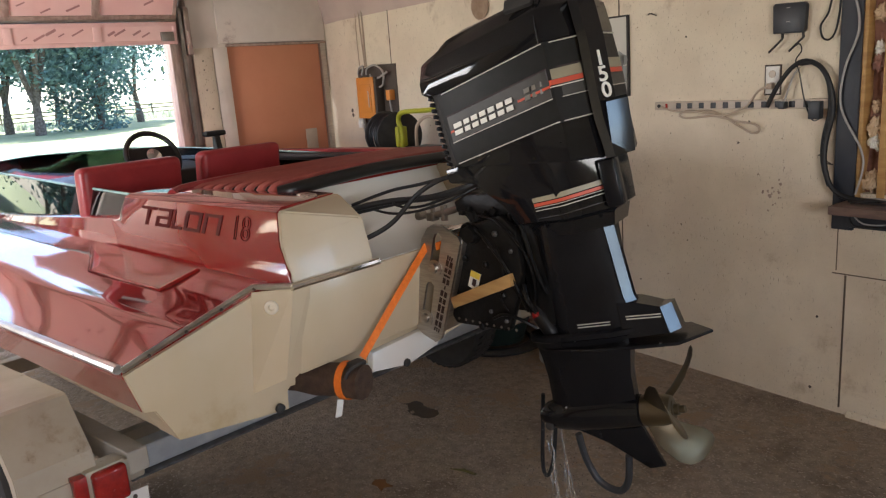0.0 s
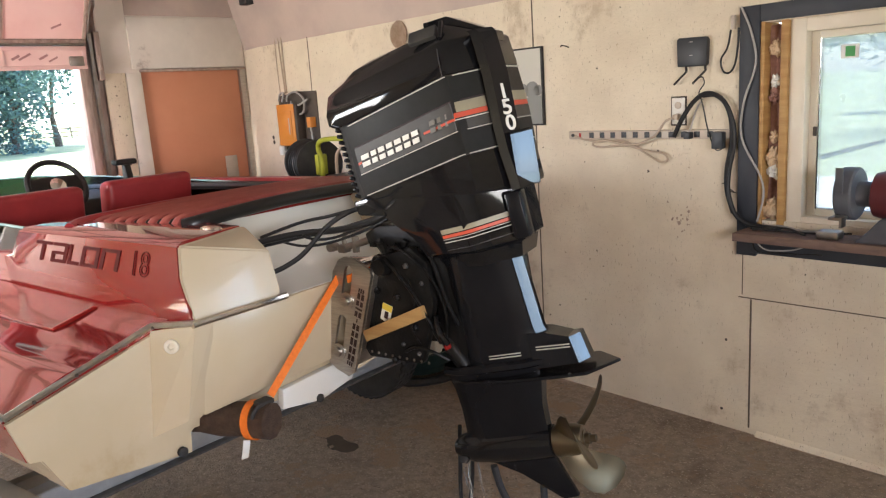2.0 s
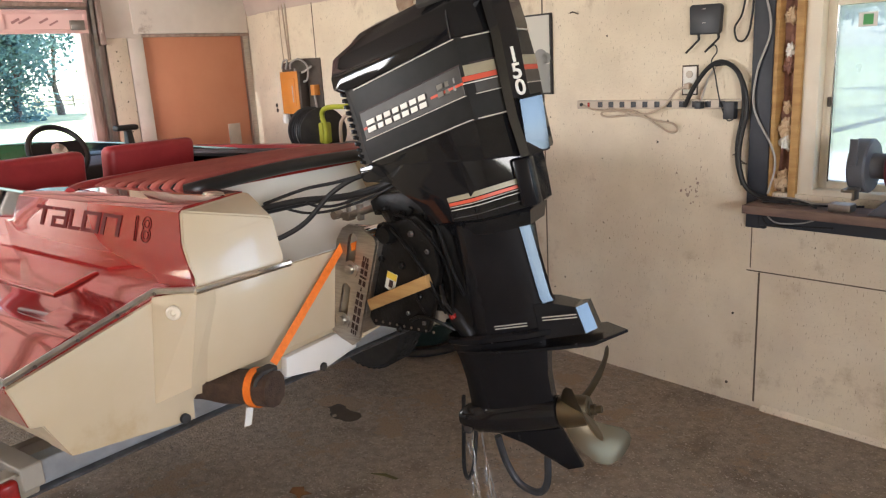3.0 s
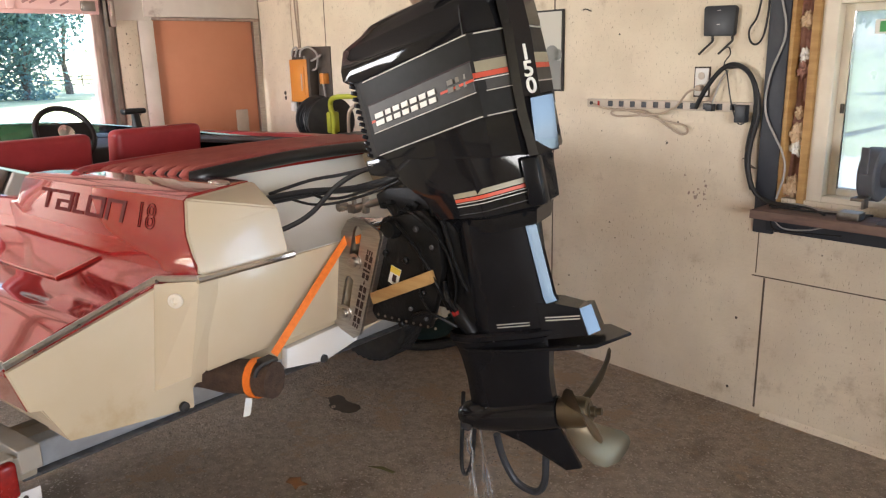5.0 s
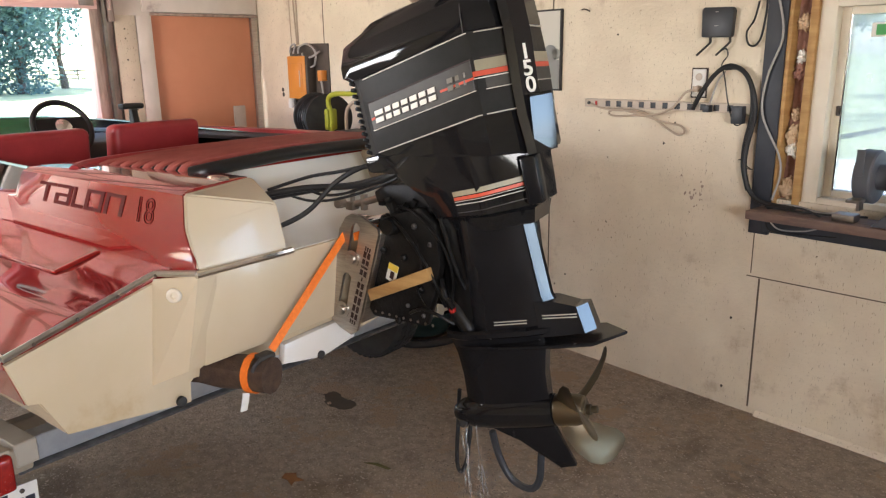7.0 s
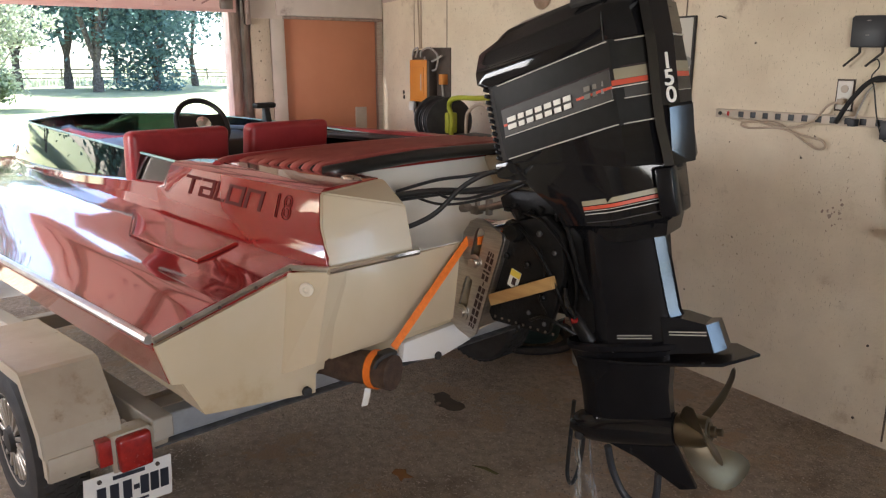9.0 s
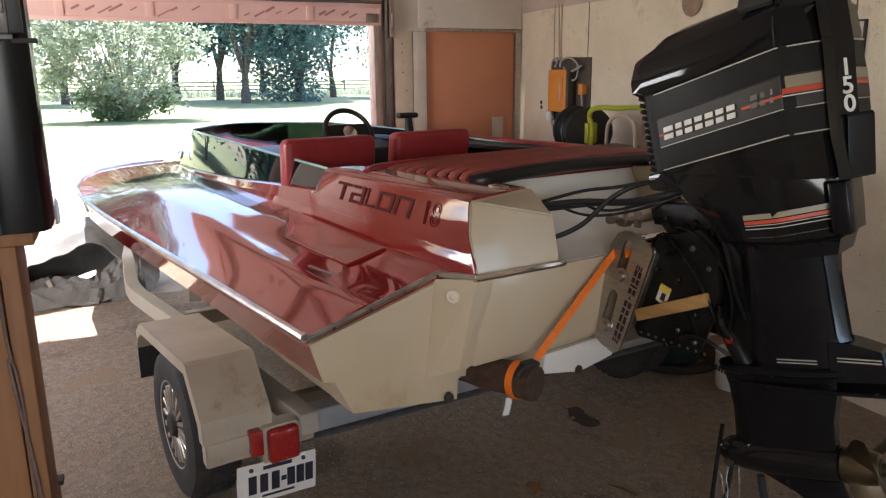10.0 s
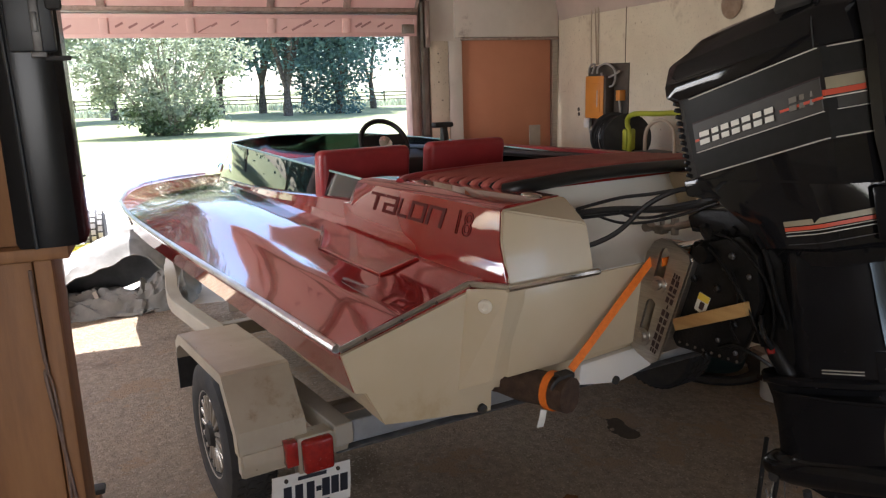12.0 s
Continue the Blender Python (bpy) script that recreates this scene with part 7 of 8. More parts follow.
for k, (a, b) in enumerate((((4.44, 1.19), (4.48, 1.175)), ((4.44, 1.165), (4.49, 1.172)), ((4.42, 1.21), (4.46, 1.20)), ((3.50, 1.91), (3.56, 1.90)))):
    wire("wire_stub", [(a[0], -0.012, a[1]), ((a[0] + b[0]) / 2, -0.03, (a[1] + b[1]) / 2 + 0.008), (b[0], -0.02, b[1])], 0.003, M_PANELBACK, "short bent wire stub in the wall", "wire", 3)
for k, pts in enumerate(([(4.60, -0.10, 1.030), (4.72, -0.14, 1.036), (4.86, -0.10, 1.030), (5.0, -0.06, 1.034)], [(4.60, -0.06, 1.03), (4.70, -0.05, 1.04), (4.82, -0.07, 1.03), (4.92, -0.05, 1.035)], [(4.62, -0.13, 1.03), (4.74, -0.09, 1.04), (4.85, -0.15, 1.03)],
                         [(4.585, -0.03, 0.965), (4.64, -0.04, 0.925), (4.74, -0.03, 0.93), (4.80, -0.03, 0.95)], [(4.575, -0.03, 0.955), (4.60, -0.04, 0.915), (4.68, -0.03, 0.912), (4.88, -0.03, 0.925)])):
    wire("shelf_wire", pts, 0.0045 if k < 3 else 0.0035, M_GREYCABLE if k % 2 else M_CABLE, "loose wire lying about the shelf")

# framed picture behind the motor
pic = thing("picture", (0, 0, 0), "framed grey print of trees over water on the wall", "picture")
bm = B()
box(bm, 2.78, 3.372, -0.018, 0.0, 1.495, 1.925, 0.003)
part("frame", bm, M_RUBBER, pic)
bm = B()
box(bm, 2.79, 3.362, -0.0205, -0.018, 1.505, 1.915)
pr = part("print", bm, M_CARDBOARD, pic, "pale grey printed sheet")
bm = B()
box(bm, 2.79, 3.362, -0.0225, -0.0205, 1.505, 1.62)
prism(bm, [(2.79, 1.62), (3.362, 1.62), (3.362, 1.66), (3.2, 1.645), (2.79, 1.65)], -0.0225, -0.0205, "y")
for xx, rr in ((3.23, 0.04), (3.30, 0.05), (3.34, 0.03), (2.95, 0.05)):
    lathe(bm, [(rr, 0), (rr, 0.002)], 14, pose(xx, -0.0205, 1.69, 90, 0, 0))
part("print_shape", bm, mat("grey_print", (0.24, 0.24, 0.22), 0.7, flat=True), pr)

# saw blade on a nail
bm = B()
n = 36
ring = []
for k in range(n * 2):
    r = 0.092 if k % 2 else 0.084
    a = math.pi * k / n
    ring.append((2.15 + r * math.cos(a), 2.110 + r * math.sin(a)))
prism(bm, ring, -0.012, -0.009, "y")
saw = tagged(part("saw_blade", bm, mat("rusty_blade", (0.33, 0.24, 0.17), 0.6, metal=0.4, color2=(0.24, 0.16, 0.10), scale=18), None), "rusty circular saw blade hung on a nail", "saw blade")

# electrical panel
pan = thing("breaker_panel", (0, 0, 0), "orange breaker box on a dark board with loose cables", "breaker panel")
bm = B()
prism(bm, [(0.52, 1.34), (0.60, 1.30), (1.09, 1.33), (1.09, 1.80), (0.80, 1.805), (0.52, 1.775)], -0.008, 0.0, "y")
part("backboard", bm, M_PANELBACK, pan)
bm = B()
box(bm, 0.62, 0.90, -0.085, -0.008, 1.385, 1.705, 0.006)
bx = part("box", bm, M_PANELBACK, pan, "dark sided box")
bm = B()
box(bm, 0.615, 0.875, -0.093, -0.085, 1.38, 1.71, 0.005)
lid = part("cover", bm, M_ORANGEBOX, bx, "orange painted cover")
bm = B()
box(bm, 0.655, 0.835, -0.099, -0.093, 1.43, 1.655, 0.004)
part("cover_door", bm, M_ORANGEBOX, lid)
bm = B()
box(bm, 0.795, 0.808, -0.102, -0.099, 1.47, 1.60, 0.002)
part("door_pull", bm, M_BEIGEPLASTIC, lid)
bm = B()
box(bm, 1.00, 1.055, -0.06, -0.008, 1.52, 1.60, 0.004)
part("junction_box", bm, M_ORANGEBOX, pan, "small orange junction box")
bm = B()
lathe(bm, [(0.03, 0.0), (0.034, 0.03), (0.03, 0.07), (0.016, 0.08)], 16, pose(0.585, -0.05, 1.30))
part("lamp_fitting", bm, M_PLATE, pan, "white round fitting under the box")
for pts in ([(0.66, -0.06, 1.73), (0.68, -0.05, 1.80), (0.60, -0.04, 1.79), (0.56, -0.03, 1.74)], [(0.72, -0.05, 1.73), (0.74, -0.05, 1.78), (0.86, -0.05, 1.80), (0.97, -0.05, 1.74), (0.95, -0.05, 1.64), (0.84, -0.05, 1.60), (0.84, -0.05, 1.40)],
            [(0.78, -0.05, 1.73), (0.82, -0.06, 1.70), (0.92, -0.06, 1.70), (1.03, -0.05, 1.74)], [(1.02, -0.04, 1.52), (1.02, -0.03, 1.42), (0.98, -0.03, 1.34)], [(0.62, -0.05, 1.39), (0.61, -0.05, 1.30), (0.63, -0.04, 1.22)]):
    bm = B()
    tube(bm, pts, 0.008, 6, soft=5)
    part("cable", bm, M_GREYCABLE, pan)
for pts, r in (([(0.60, -0.006, 2.60), (0.61, -0.006, 2.2), (0.64, -0.008, 1.80)], 0.006), ([(0.66, -0.006, 2.60), (0.655, -0.006, 2.2), (0.66, -0.008, 1.80)], 0.007), ([(0.58, -0.006, 2.60), (0.55, -0.006, 2.1), (0.56, -0.008, 1.79)], 0.003)):
    wire("feed_cable", pts, r, M_TANCABLE, "cable running down the wall to the breaker box")
bm = B()
box(bm, 0.30, 0.42, -0.15, -0.06, 2.53, 2.62, 0.006)
tagged(part("ceiling_box", bm, M_RUBBER, None), "small black box high on the wall", "box")
for xx, zz in ((0.36, 1.44), (0.365, 1.40)):
    bm = B()
    lathe(bm, [(0.018, 0), (0.018, 0.002)], 9, pose(xx, 0.0, zz, 90, 0, 0))
    tagged(part("wall_hole", bm, M_PANELBACK, None), "small broken hole in the wall board", "hole", "wall holes")

# hose reel with a pressure washer frame
reel = thing("pressure_washer", (1.66, -0.45, 0.0), "lime-framed pressure washer with a black hose reel", "pressure washer")
rm = pose(-0.04, 0.02, 1.295, 0, 90, -14) @ Matrix.Diagonal((1.1, 1.1, 1.25, 1))
part("reel_flange", lathe(B(), [(0.02, 0.10), (0.145, 0.10), (0.150, 0.105), (0.150, 0.115), (0.02, 0.118)], 28, rm), M_RUBBER, reel)
part("reel_flange", lathe(B(), [(0.02, -0.118), (0.150, -0.115), (0.150, -0.105), (0.145, -0.10), (0.02, -0.10)], 28, rm), M_RUBBER, reel)
rr = random.Random(8)
bm = B()
pts = []
for k in range(16 * 9):
    a = 6.283 * k / 16
    pts.append(rm @ Vector(((0.108 + 0.012 * math.sin(k * 0.9)) * math.cos(a), (0.108 + 0.012 * math.sin(k * 0.9)) * math.sin(a), -0.090 + 0.18 * k / 144)))
tube(bm, pts, 0.012, 6)
part("wound_hose", bm, M_CABLE, reel, "black hose wound on the drum")
for k in range(9):
    bm = B()
    ra, zo = 0.126 + 0.003 * (k % 3), 0.085 - 0.019 * k
    tube(bm, [rm @ Vector((ra * math.cos(a), ra * math.sin(a), zo + 0.014 * math.sin(a + 0.7 * k) + 0.004 * math.sin(3 * a + k))) for a in (6.283 * q / 22 for q in range(23))], 0.0065, 6)
    part("cable_loop", bm, M_GREYCABLE if k % 3 == 0 else M_CABLE, reel, "cable loop")
bm = B()
tube(bm, [(0.10, -0.02, 0.10), (0.12, -0.02, 1.10), (0.14, -0.02, 1.30), (0.10, -0.02, 1.40), (0.16, -0.02, 1.455), (0.30, 0.05, 1.46), (0.46, 0.15, 1.46), (0.52, 0.18, 1.40), (0.54, 0.2, 0.10)], 0.017, 10, soft=5)
part("frame_tube", bm, M_LIME, reel, "bent lime green tube")
bm = B()
box(bm, 0.06, 0.13, -0.05, 0.03, 1.22, 1.36, 0.012)
part("reel_mount", bm, M_LIME, reel)
bm = B()
box(bm, 0.14, 0.42, -0.02, 0.18, 1.12, 1.22, 0.02)
part("pump_body", bm, M_GREYPLASTIC, reel, "dark grey machine body")
bm = B()
tube(bm, [(0.20, 0.05, 1.22), (0.22, 0.05, 1.36), (0.32, 0.08, 1.42), (0.42, 0.10, 1.36), (0.44, 0.10, 1.20)], 0.012, 8, soft=5)
part("short_hose", bm, M_TANCABLE, reel)
bm = B()
box(bm, -0.20, 0.52, -0.10, 0.22, 0.02, 1.12, 0.03)
part("machine_stand", bm, M_GREYPLASTIC, reel, "dark machine housing")

# ---- floor things ----
tub = thing("oil_pan", (2.62, -0.42, 0.0), "dark green plastic tub on a black ring", "tub")
part("bowl", lathe(B(), [(0.10, 0.01), (0.17, 0.02), (0.20, 0.13), (0.21, 0.15), (0.195, 0.15), (0.18, 0.05), (0.02, 0.04)], 28), M_TUB, tub)
part("ring", lathe(B(), [(0.20, 0.0), (0.30, 0.0), (0.31, 0.02), (0.29, 0.035), (0.21, 0.02)], 32, None, True), M_RUBBER, tub)
bucket = thing("paint_pail", (3.12, -0.42, 0.0), "white paper-labelled pail, splashed", "pail")
part("pail_body", lathe(B(), [(0.08, 0.0), (0.085, 0.01), (0.092, 0.20), (0.096, 0.21), (0.088, 0.21), (0.02, 0.20)], 24), M_PLATE, bucket)
bm = B()
for k in range(5):
    box(bm, -0.008 + 0.022 * (k - 2), 0.006 + 0.022 * (k - 2), -0.0012, 0.0012, -0.015, 0.015, m=pose(0.0, -0.093, 0.12))
part("label_bars", bm, M_DARKDECAL, bucket)
bm = B()
box(bm, 2.50, 2.58, -0.16, -0.09, 0.0, 0.14, 0.012)
tagged(part("fuel_can", bm, M_REDVINYL, None), "small red can behind the trailer", "can")

# cooling water hose ears under the gearcase
wire("muff_loop", [(4.105, -1.47, 0.44), (4.085, -1.46, 0.30), (4.075, -1.46, 0.12), (4.10, -1.46, 0.08), (4.135, -1.46, 0.16), (4.165, -1.47, 0.32), (4.17, -1.48, 0.42)], 0.008, M_CABLE, "black wire frame of the flushing muffs", "flushing muff")
hose = wire("flush_hose", [(4.37, -1.56, 0.40), (4.385, -1.54, 0.30), (4.43, -1.52, 0.22), (4.50, -1.50, 0.205), (4.54, -1.50, 0.26), (4.545, -1.50, 0.36)], 0.013, M_GREYPLASTIC, "grey hose bending under the gearcase", "hose")
hose.parent, hose.matrix_parent_inverse = motor, motor.matrix_world.inverted()
for key in ("category", "group"):
    if key in hose:
        del hose[key]
rnd = random.Random(21)
for k in range(8):
    xa, ya = 4.15 + rnd.uniform(-0.02, 0.05), -1.50 + rnd.uniform(-0.025, 0.025)
    dx, dy = rnd.uniform(0.0, 0.10), rnd.uniform(-0.07, 0.05)
    zs = rnd.uniform(0.16, 0.42)
    ze = 0.004 if k % 3 else max(0.004, zs - rnd.uniform(0.08, 0.2))
    pts = []
    for q in range(9):
        t = q / 8
        z = zs + (ze - zs) * t
        f = (0.43 - z) / 0.43
        pts.append((xa + dx * f + rnd.uniform(-0.006, 0.006), ya + dy * f + rnd.uniform(-0.006, 0.006), z))
    bm = B()
    tube(bm, pts, [rnd.uniform(0.0006, 0.0032) for _ in range(9)], 5)
    tagged(part("water_strand", bm, M_WATER, None), "thin strand of cooling water falling to the floor", "water", "water strands")
drops = B()
for k in range(150):
    p = (4.17 + rnd.gauss(0.02, 0.10), -1.50 + rnd.gauss(0, 0.09), abs(rnd.gauss(0, 0.16)) + 0.004)
    bmesh.ops.create_icosphere(drops, subdivisions=1, radius=rnd.uniform(0.0012, 0.0034), matrix=Matrix.Translation(p))
tagged(part("water_drops", drops, M_WATER, None), "splashing drops of cooling water", "water", kind="stuff")
# dark oil trail and a fallen leaf
bm = B()
pts = [(2.62, -1.22), (2.72, -1.26), (2.86, -1.39), (2.93, -1.40), (3.0, -1.36), (3.08, -1.38), (3.16, -1.36)]
for (ax, ay), (bx2, by) in zip(pts, pts[1:]):
    for k in range(5):
        t = k / 5
        r = 0.012 + 0.010 * abs(math.sin(ax * 40 + k)) + (0.035 if ax > 2.95 else 0)
        lathe(bm, [(r, -0.004), (r, 0.0), (r * 0.9, 0.0003), (0.0008, 0.0004)], 9, pose(ax + (bx2 - ax) * t, ay + (by - ay) * t, -0.0062))
tagged(part("oil_trail", bm, mat("wet_oil", (0.11, 0.083, 0.060), 0.5, color2=(0.085, 0.064, 0.046), scale=20), None), "dark wet oil trail on the concrete", "stain")
bm = B()
prism(bm, [(-0.05, 0.0), (-0.02, 0.035), (0.01, 0.02), (0.05, 0.03), (0.03, -0.005), (0.05, -0.03), (0.0, -0.02), (-0.03, -0.03)], 0.0, 0.003, "z", m=pose(3.56, -1.92, 0.0))
tagged(part("fallen_leaf", bm, mat("dry_leaf", (0.26, 0.12, 0.04), 0.8), None), "dry brown leaf lying on the floor", "leaf")
bm = B()
prism(bm, [(-0.06, 0.0), (0.0, 0.012), (0.07, -0.012), (0.06, -0.02), (0.0, -0.004)], 0.0, 0.004, "z", m=pose(3.72, -1.60, 0.0, 0, 0, 30))
tagged(part("bark_chip", bm, mat("olive_chip", (0.16, 0.14, 0.05), 0.8), None), "olive twig lying on the floor", "twig")
grit = B()
rnd = random.Random(31)
for k in range(420):
    xx, yy = rnd.uniform(0.3, 4.6), rnd.uniform(-4.0, -0.1)
    s = rnd.uniform(0.003, 0.009)
    box(grit, -s, s, -s * 0.8, s * 0.8, 0, s, m=pose(xx, yy, -0.006, 0, 0, rnd.uniform(0, 90)))
for k in range(260):
    xx = rnd.uniform(3.4, 6.4) if k % 3 else rnd.gauss(4.35, 0.06)
    s = rnd.uniform(0.003, 0.008)
    box(grit, -s, s, -s * 0.8, s * 0.8, 0, s, m=pose(xx, -0.035 - abs(rnd.gauss(0, 0.022)), -0.006, 0, 0, rnd.uniform(0, 90)))
tagged(part("floor_grit", grit, M_CONCRETE, None), "scattered grit and crumbs on the concrete", "grit", kind="stuff")

# ---- the wooden post with the black case ----
post = thing("wooden_post", (4.1, -3.70, 0.0), "orange-brown wooden post with a plank shelf", "post")
bm = B()
box(bm, -0.04, 0.0, -0.10, 0.055, 0.0, 1.318, 0.004)
part("front_plank", bm, M_POST, post)
bm = B()
box(bm, -0.16, -0.002, 0.057, 0.095, 0.0, 1.318, 0.004)
part("side_plank", bm, M_POST, post)
bm = B()
box(bm, -0.20, 0.015, -0.20, 0.135, 1.320, 1.350, 0.005)
part("ledge", bm, M_POST, post)
bm = B()
box(bm, -0.06, -0.02, -0.40, 0.045, 1.352, 2.84, 0.004)
part("upper_plank", bm, M_POST, post)
bm = B()
lathe(bm, [(0.010, 0), (0.010, 0.003)], 12, pose(0.0, -0.055, 1.27, 0, 90, 0))
part("knot", bm, M_RUBBER, post)
for k, (zz, hh) in enumerate(((1.440, 0.022), (1.415, 0.018), (1.395, 0.012))):
    bm = B()
    box(bm, -0.0205, -0.0185, -0.055, -0.012, zz - hh / 2, zz + hh / 2)
    part("paper_label", bm, M_OLDWOOD, post, "faded brown paper label")
bm = B()
tube(bm, [(0.008, 0.05, 1.30), (0.010, 0.052, 1.12), (0.012, 0.056, 1.06), (0.010, 0.05, 1.04), (0.008, 0.07, 0.80), (0.008, 0.085, 0.55)], 0.004, 6, soft=5)
tube(bm, [(0.010, 0.052, 1.06), (0.010, 0.062, 1.02), (0.008, 0.066, 0.85), (0.008, 0.062, 0.55)], 0.003, 6, soft=5)
part("cord", bm, M_BENCH, post, "thin cord hanging down the post")
case = thing("black_case", (4.1, -3.590, 1.352), "tall black case with a metal latch standing on the ledge", "case")
bm = B()
rings = []
for z, k in ((0.0, 0.93), (0.012, 1.0), (0.60, 0.98), (1.2, 0.97)):
    rings.append([Vector((x * 1.0, y * k, z)) for x, y in ((-0.08, -0.075), (0.02, -0.075), (0.032, -0.045), (0.034, -0.015), (0.034, 0.02), (0.026, 0.050), (0.004, 0.066), (-0.08, 0.066))])
loft(bm, rings)
part("case_body", bm, M_MOTORSATIN, case)
bm = B()
tube(bm, [(0.036, -0.034, 0.0), (0.037, -0.037, 0.3), (0.036, -0.045, 0.6), (0.034, -0.05, 1.0)], 0.004, 6, soft=3)
part("seam_strip", bm, M_GREYPLASTIC, case)
bm = B()
box(bm, 0.020, 0.046, -0.03, 0.060, 0.42, 0.60, 0.006)
lb = part("latch_block", bm, M_GREYPLASTIC, case)
bm = B()
box(bm, 0.046, 0.054, 0.018, 0.036, 0.42, 0.56, 0.003)
box(bm, 0.054, 0.060, 0.022, 0.032, 0.46, 0.50, 0.002)
box(bm, 0.046, 0.058, 0.012, 0.042, 0.408, 0.420, 0.002)
tube(bm, [(0.05, -0.02, 0.565), (0.055, 0.02, 0.57), (0.05, 0.055, 0.55)], 0.006, 6)
part("latch", bm, M_OLDSTEEL, lb, "worn dull metal latch")
bm = B()
box(bm, 0.03, 0.06, 0.050, 0.080, 0.505, 0.545, 0.006)
part("latch_knob", bm, M_RUBBER, lb)
bm = B()
box(bm, 0.03, 0.044, 0.036, 0.085, 0.402, 0.412, 0.002)
part("latch_tab", bm, M_RUBBER, lb)
# black-capped wooden block on the floor
blk = thing("jack_block", (2.95, -3.76, 0.0), "wooden block with a black bar on top", "block")
bm = B()
box(bm, -0.10, 0.10, -0.05, 0.035, 0.0, 0.105, 0.006)
part("wood", bm, M_PLY, blk)
bm = B()
box(bm, -0.018, 0.018, -0.02, 0.02, 0.105, 0.135, 0.004)
box(bm, -0.03, 0.03, -0.075, 0.062, 0.135, 0.158, 0.006)
part("bar", bm, M_RUBBER, blk)

# crumpled canvas by the bow
heap = thing("canvas_heap", (-0.42, -3.80, -0.02), "crumpled grey canvas cover heaped on the ground", "tarpaulin")
bm = B()


def fold(p):
    return 1 - 2 * abs(noise.noise(p))


def sheet(u, v, inset):
    """The draped canvas: an arch across, sinking towards the back, with long creases."""
    a = math.pi * u
    x = -0.46 + 0.80 * v
    w, h = 0.50 + 0.05 * math.sin(5 * v), min(1.0, v / 0.35) ** 0.5 * (0.34 + 0.17 * math.sin(math.pi * min(1.0, v * 0.62 + 0.12))) * (1 - 0.25 * v * v)
    crease = 0.075 * fold(Vector((u * 4.0, v * 1.6, 2.0))) + 0.060 * fold(Vector((u * 3.0 + v, v * 3.5, 7.0))) + 0.030 * fold(Vector((u * 9 - v * 3, v * 7, 1.0)))
    peak = 0.10 * math.exp(-((u - 0.62) ** 2) / 0.02)
    r = 1.0 + crease * 1.6 - inset
    y = -math.cos(a) * w * r
    z = max(0.0, math.sin(a) ** 0.75 * h * r + peak * math.sin(a))
    front = 0.10 * math.sin(a * 2 + 0.6) * v
    return Vector((x + front - inset * 0.3, y, z))


nu, nv = 44, 26
grid = {(i, j, k): bm.verts.new(sheet(i / nu, j / nv, 0.03 * k)) for i in range(nu + 1) for j in range(nv + 1) for k in (0, 1)}
for i in range(nu):
    for j in range(nv):
        for k in (0, 1):
            bm.faces.new([grid[i, j, k], grid[i + 1, j, k], grid[i + 1, j + 1, k], grid[i, j + 1, k]])
    bm.faces.new([grid[i, nv, 0], grid[i + 1, nv, 0], grid[i + 1, nv, 1], grid[i, nv, 1]])
    bm.faces.new([grid[i, 0, 0], grid[i + 1, 0, 0], grid[i + 1, 0, 1], grid[i, 0, 1]])
bmesh.ops.recalc_face_normals(bm, faces=bm.faces)
part("canvas", bm, M_TARP, heap, "", 40)


def flap(name, corners, bulge, seed, label):
    """A rumpled piece of canvas stretched between four corners, with sharp folds."""
    a, b, c, d = (Vector(p) for p in corners)
    bm = B()
    nu, nv = 26, 18
    grid = {}
    for i in range(nu + 1):
        for j in range(nv + 1):
            u, v = i / nu, j / nv
            p = a.lerp(b, u).lerp(d.lerp(c, u), v)
            q = Vector((u * 3.2, v * 2.4, seed))
            h = bulge * math.sin(math.pi * u) * math.sin(math.pi * v) + 0.055 * fold(q) + 0.022 * fold(q * 2.3)
            for k in (0, 1):
                w = p + Vector((0.35 * h, 0.15 * h, h - 0.05 - 0.006 * k))
                w.z = max(0.004 - 0.003 * k, w.z)
                grid[i, j, k] = bm.verts.new(w)
    for i in range(nu):
        for j in range(nv):
            for k in (0, 1):
                bm.faces.new([grid[i, j, k], grid[i + 1, j, k], grid[i + 1, j + 1, k], grid[i, j + 1, k]])
    for k in range(nu):
        bm.faces.new([grid[k, 0, 0], grid[k + 1, 0, 0], grid[k + 1, 0, 1], grid[k, 0, 1]])
        bm.faces.new([grid[k, nv, 0], grid[k + 1, nv, 0], grid[k + 1, nv, 1], grid[k, nv, 1]])
    bmesh.ops.recalc_face_normals(bm, faces=bm.faces)
    part(name, bm, M_TARP, heap, label, 30)


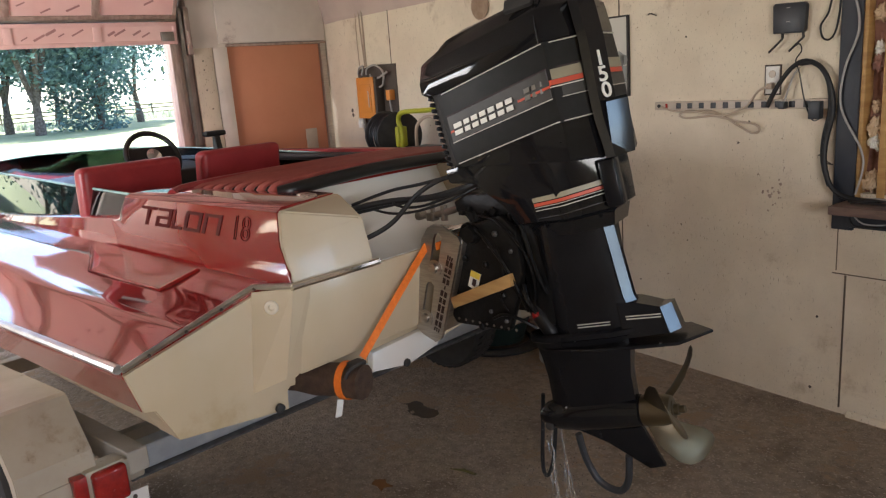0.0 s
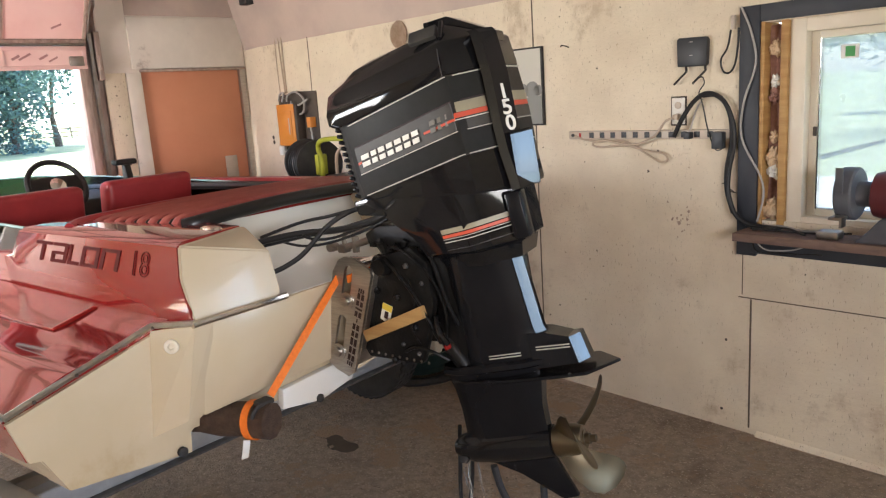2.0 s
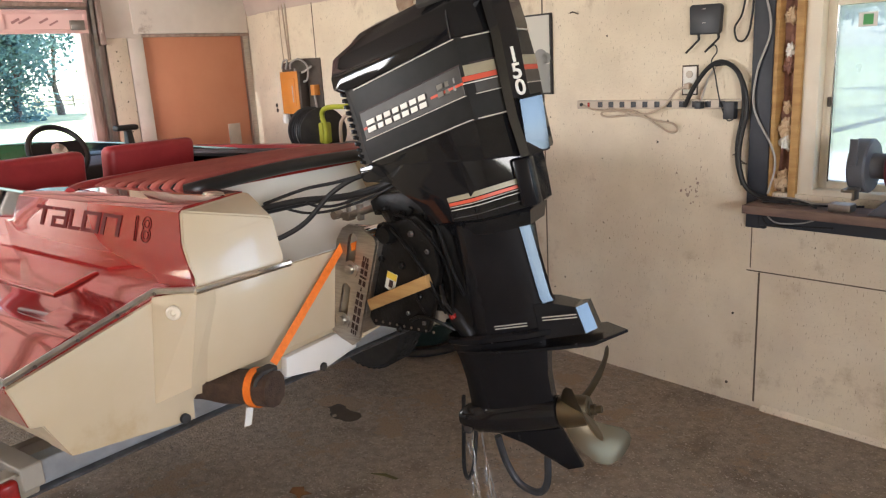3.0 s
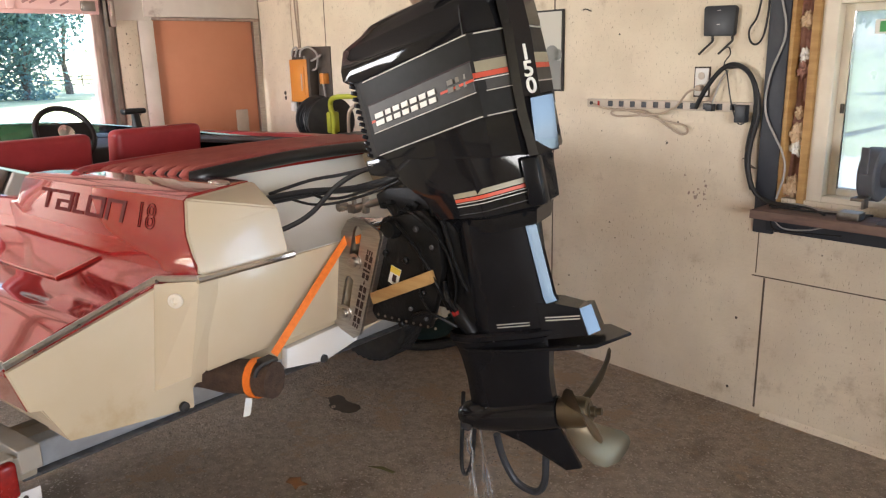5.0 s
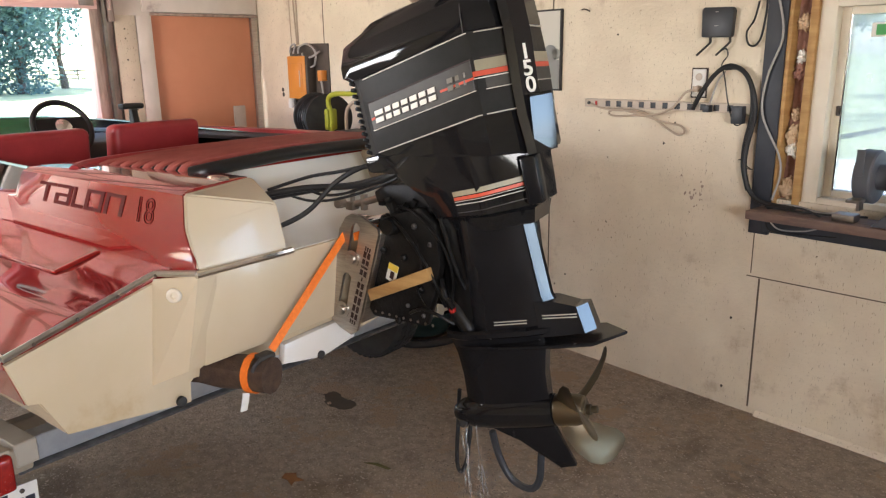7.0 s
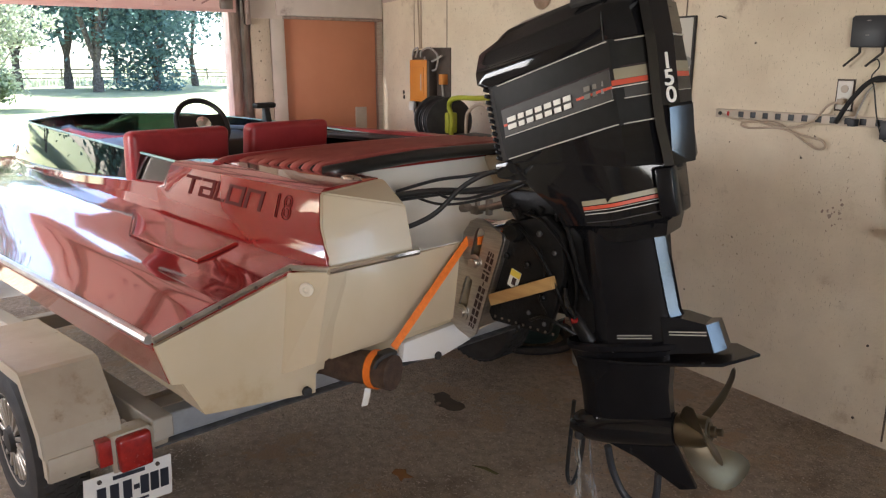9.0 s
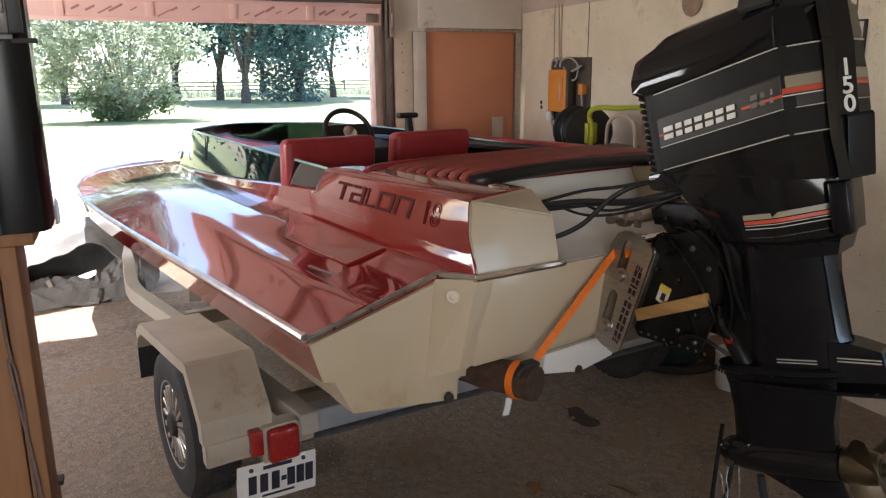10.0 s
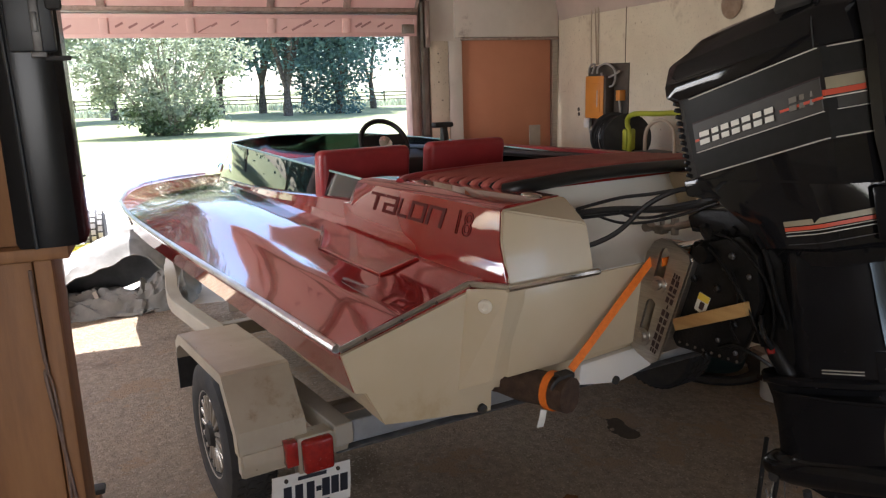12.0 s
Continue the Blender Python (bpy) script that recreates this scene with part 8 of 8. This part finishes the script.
flap("front_fold", [(0.34, -0.50, 0.02), (0.38, 0.16, 0.02), (0.26, 0.24, 0.20), (0.22, -0.46, 0.26)], 0.03, 3.0, "rumpled fold along the open side")
flap("side_fold", [(0.36, 0.12, 0.03), (0.30, 0.52, 0.02), (0.16, 0.48, 0.36), (0.24, 0.18, 0.30)], 0.03, 8.0, "rumpled canvas hanging at the side")
flap("inner_fold", [(0.20, -0.30, 0.05), (0.24, 0.10, 0.05), (-0.15, 0.20, 0.12), (-0.15, -0.40, 0.14)], 0.08, 5.0, "rumpled canvas inside the heap")
bm = B()
ribbon(bm, smooth_path([(0.28, -0.16, 0.22), (0.33, -0.12, 0.12), (0.36, -0.10, 0.02), (0.42, -0.02, 0.006)], 5), 0.03, 0.004, (1, 0, 0.3))
part("canvas_strap", bm, M_BEIGEPLASTIC, heap, "pale webbing strap")

# a scuffed patch where the wall's paint has broken away
rnd = random.Random(61)
for k in range(16):
    xx, zz = 4.20 + rnd.gauss(0, 0.035), 1.02 + rnd.gauss(0, 0.05)
    r = rnd.uniform(0.003, 0.009)
    bm = B()
    prism(bm, [(xx + r * rnd.uniform(0.3, 1.3) * math.cos(a), zz + r * rnd.uniform(0.4, 1.9) * math.sin(a)) for a in (0, 0.8, 1.7, 2.6, 3.5, 4.4, 5.4)], -0.0016, 0.001, "y")
    tagged(part("paint_chip", bm, M_OLDWOOD, None), "ragged chip in the wall's scuffed paint", "chip", "paint chips")
# chipped paint spots on the wall
rnd = random.Random(17)
for k in range(46):
    xx, zz = rnd.uniform(2.2, 5.4), rnd.choice((rnd.uniform(0.05, 1.3), rnd.uniform(1.2, 2.1)))
    if 4.1 < xx and zz > 0.85:
        continue
    r = rnd.uniform(0.002, 0.0065)
    bm = B()
    prism(bm, [(xx + r * rnd.uniform(0.6, 1.6) * math.cos(a), zz + r * rnd.uniform(0.6, 1.8) * math.sin(a)) for a in (0, 1.0, 2.1, 3.1, 4.2, 5.3)], -0.0015, 0.001, "y")
    tagged(part("paint_chip", bm, M_PANELBACK, None), "small dark chip in the wall's paint", "chip", "paint chips")
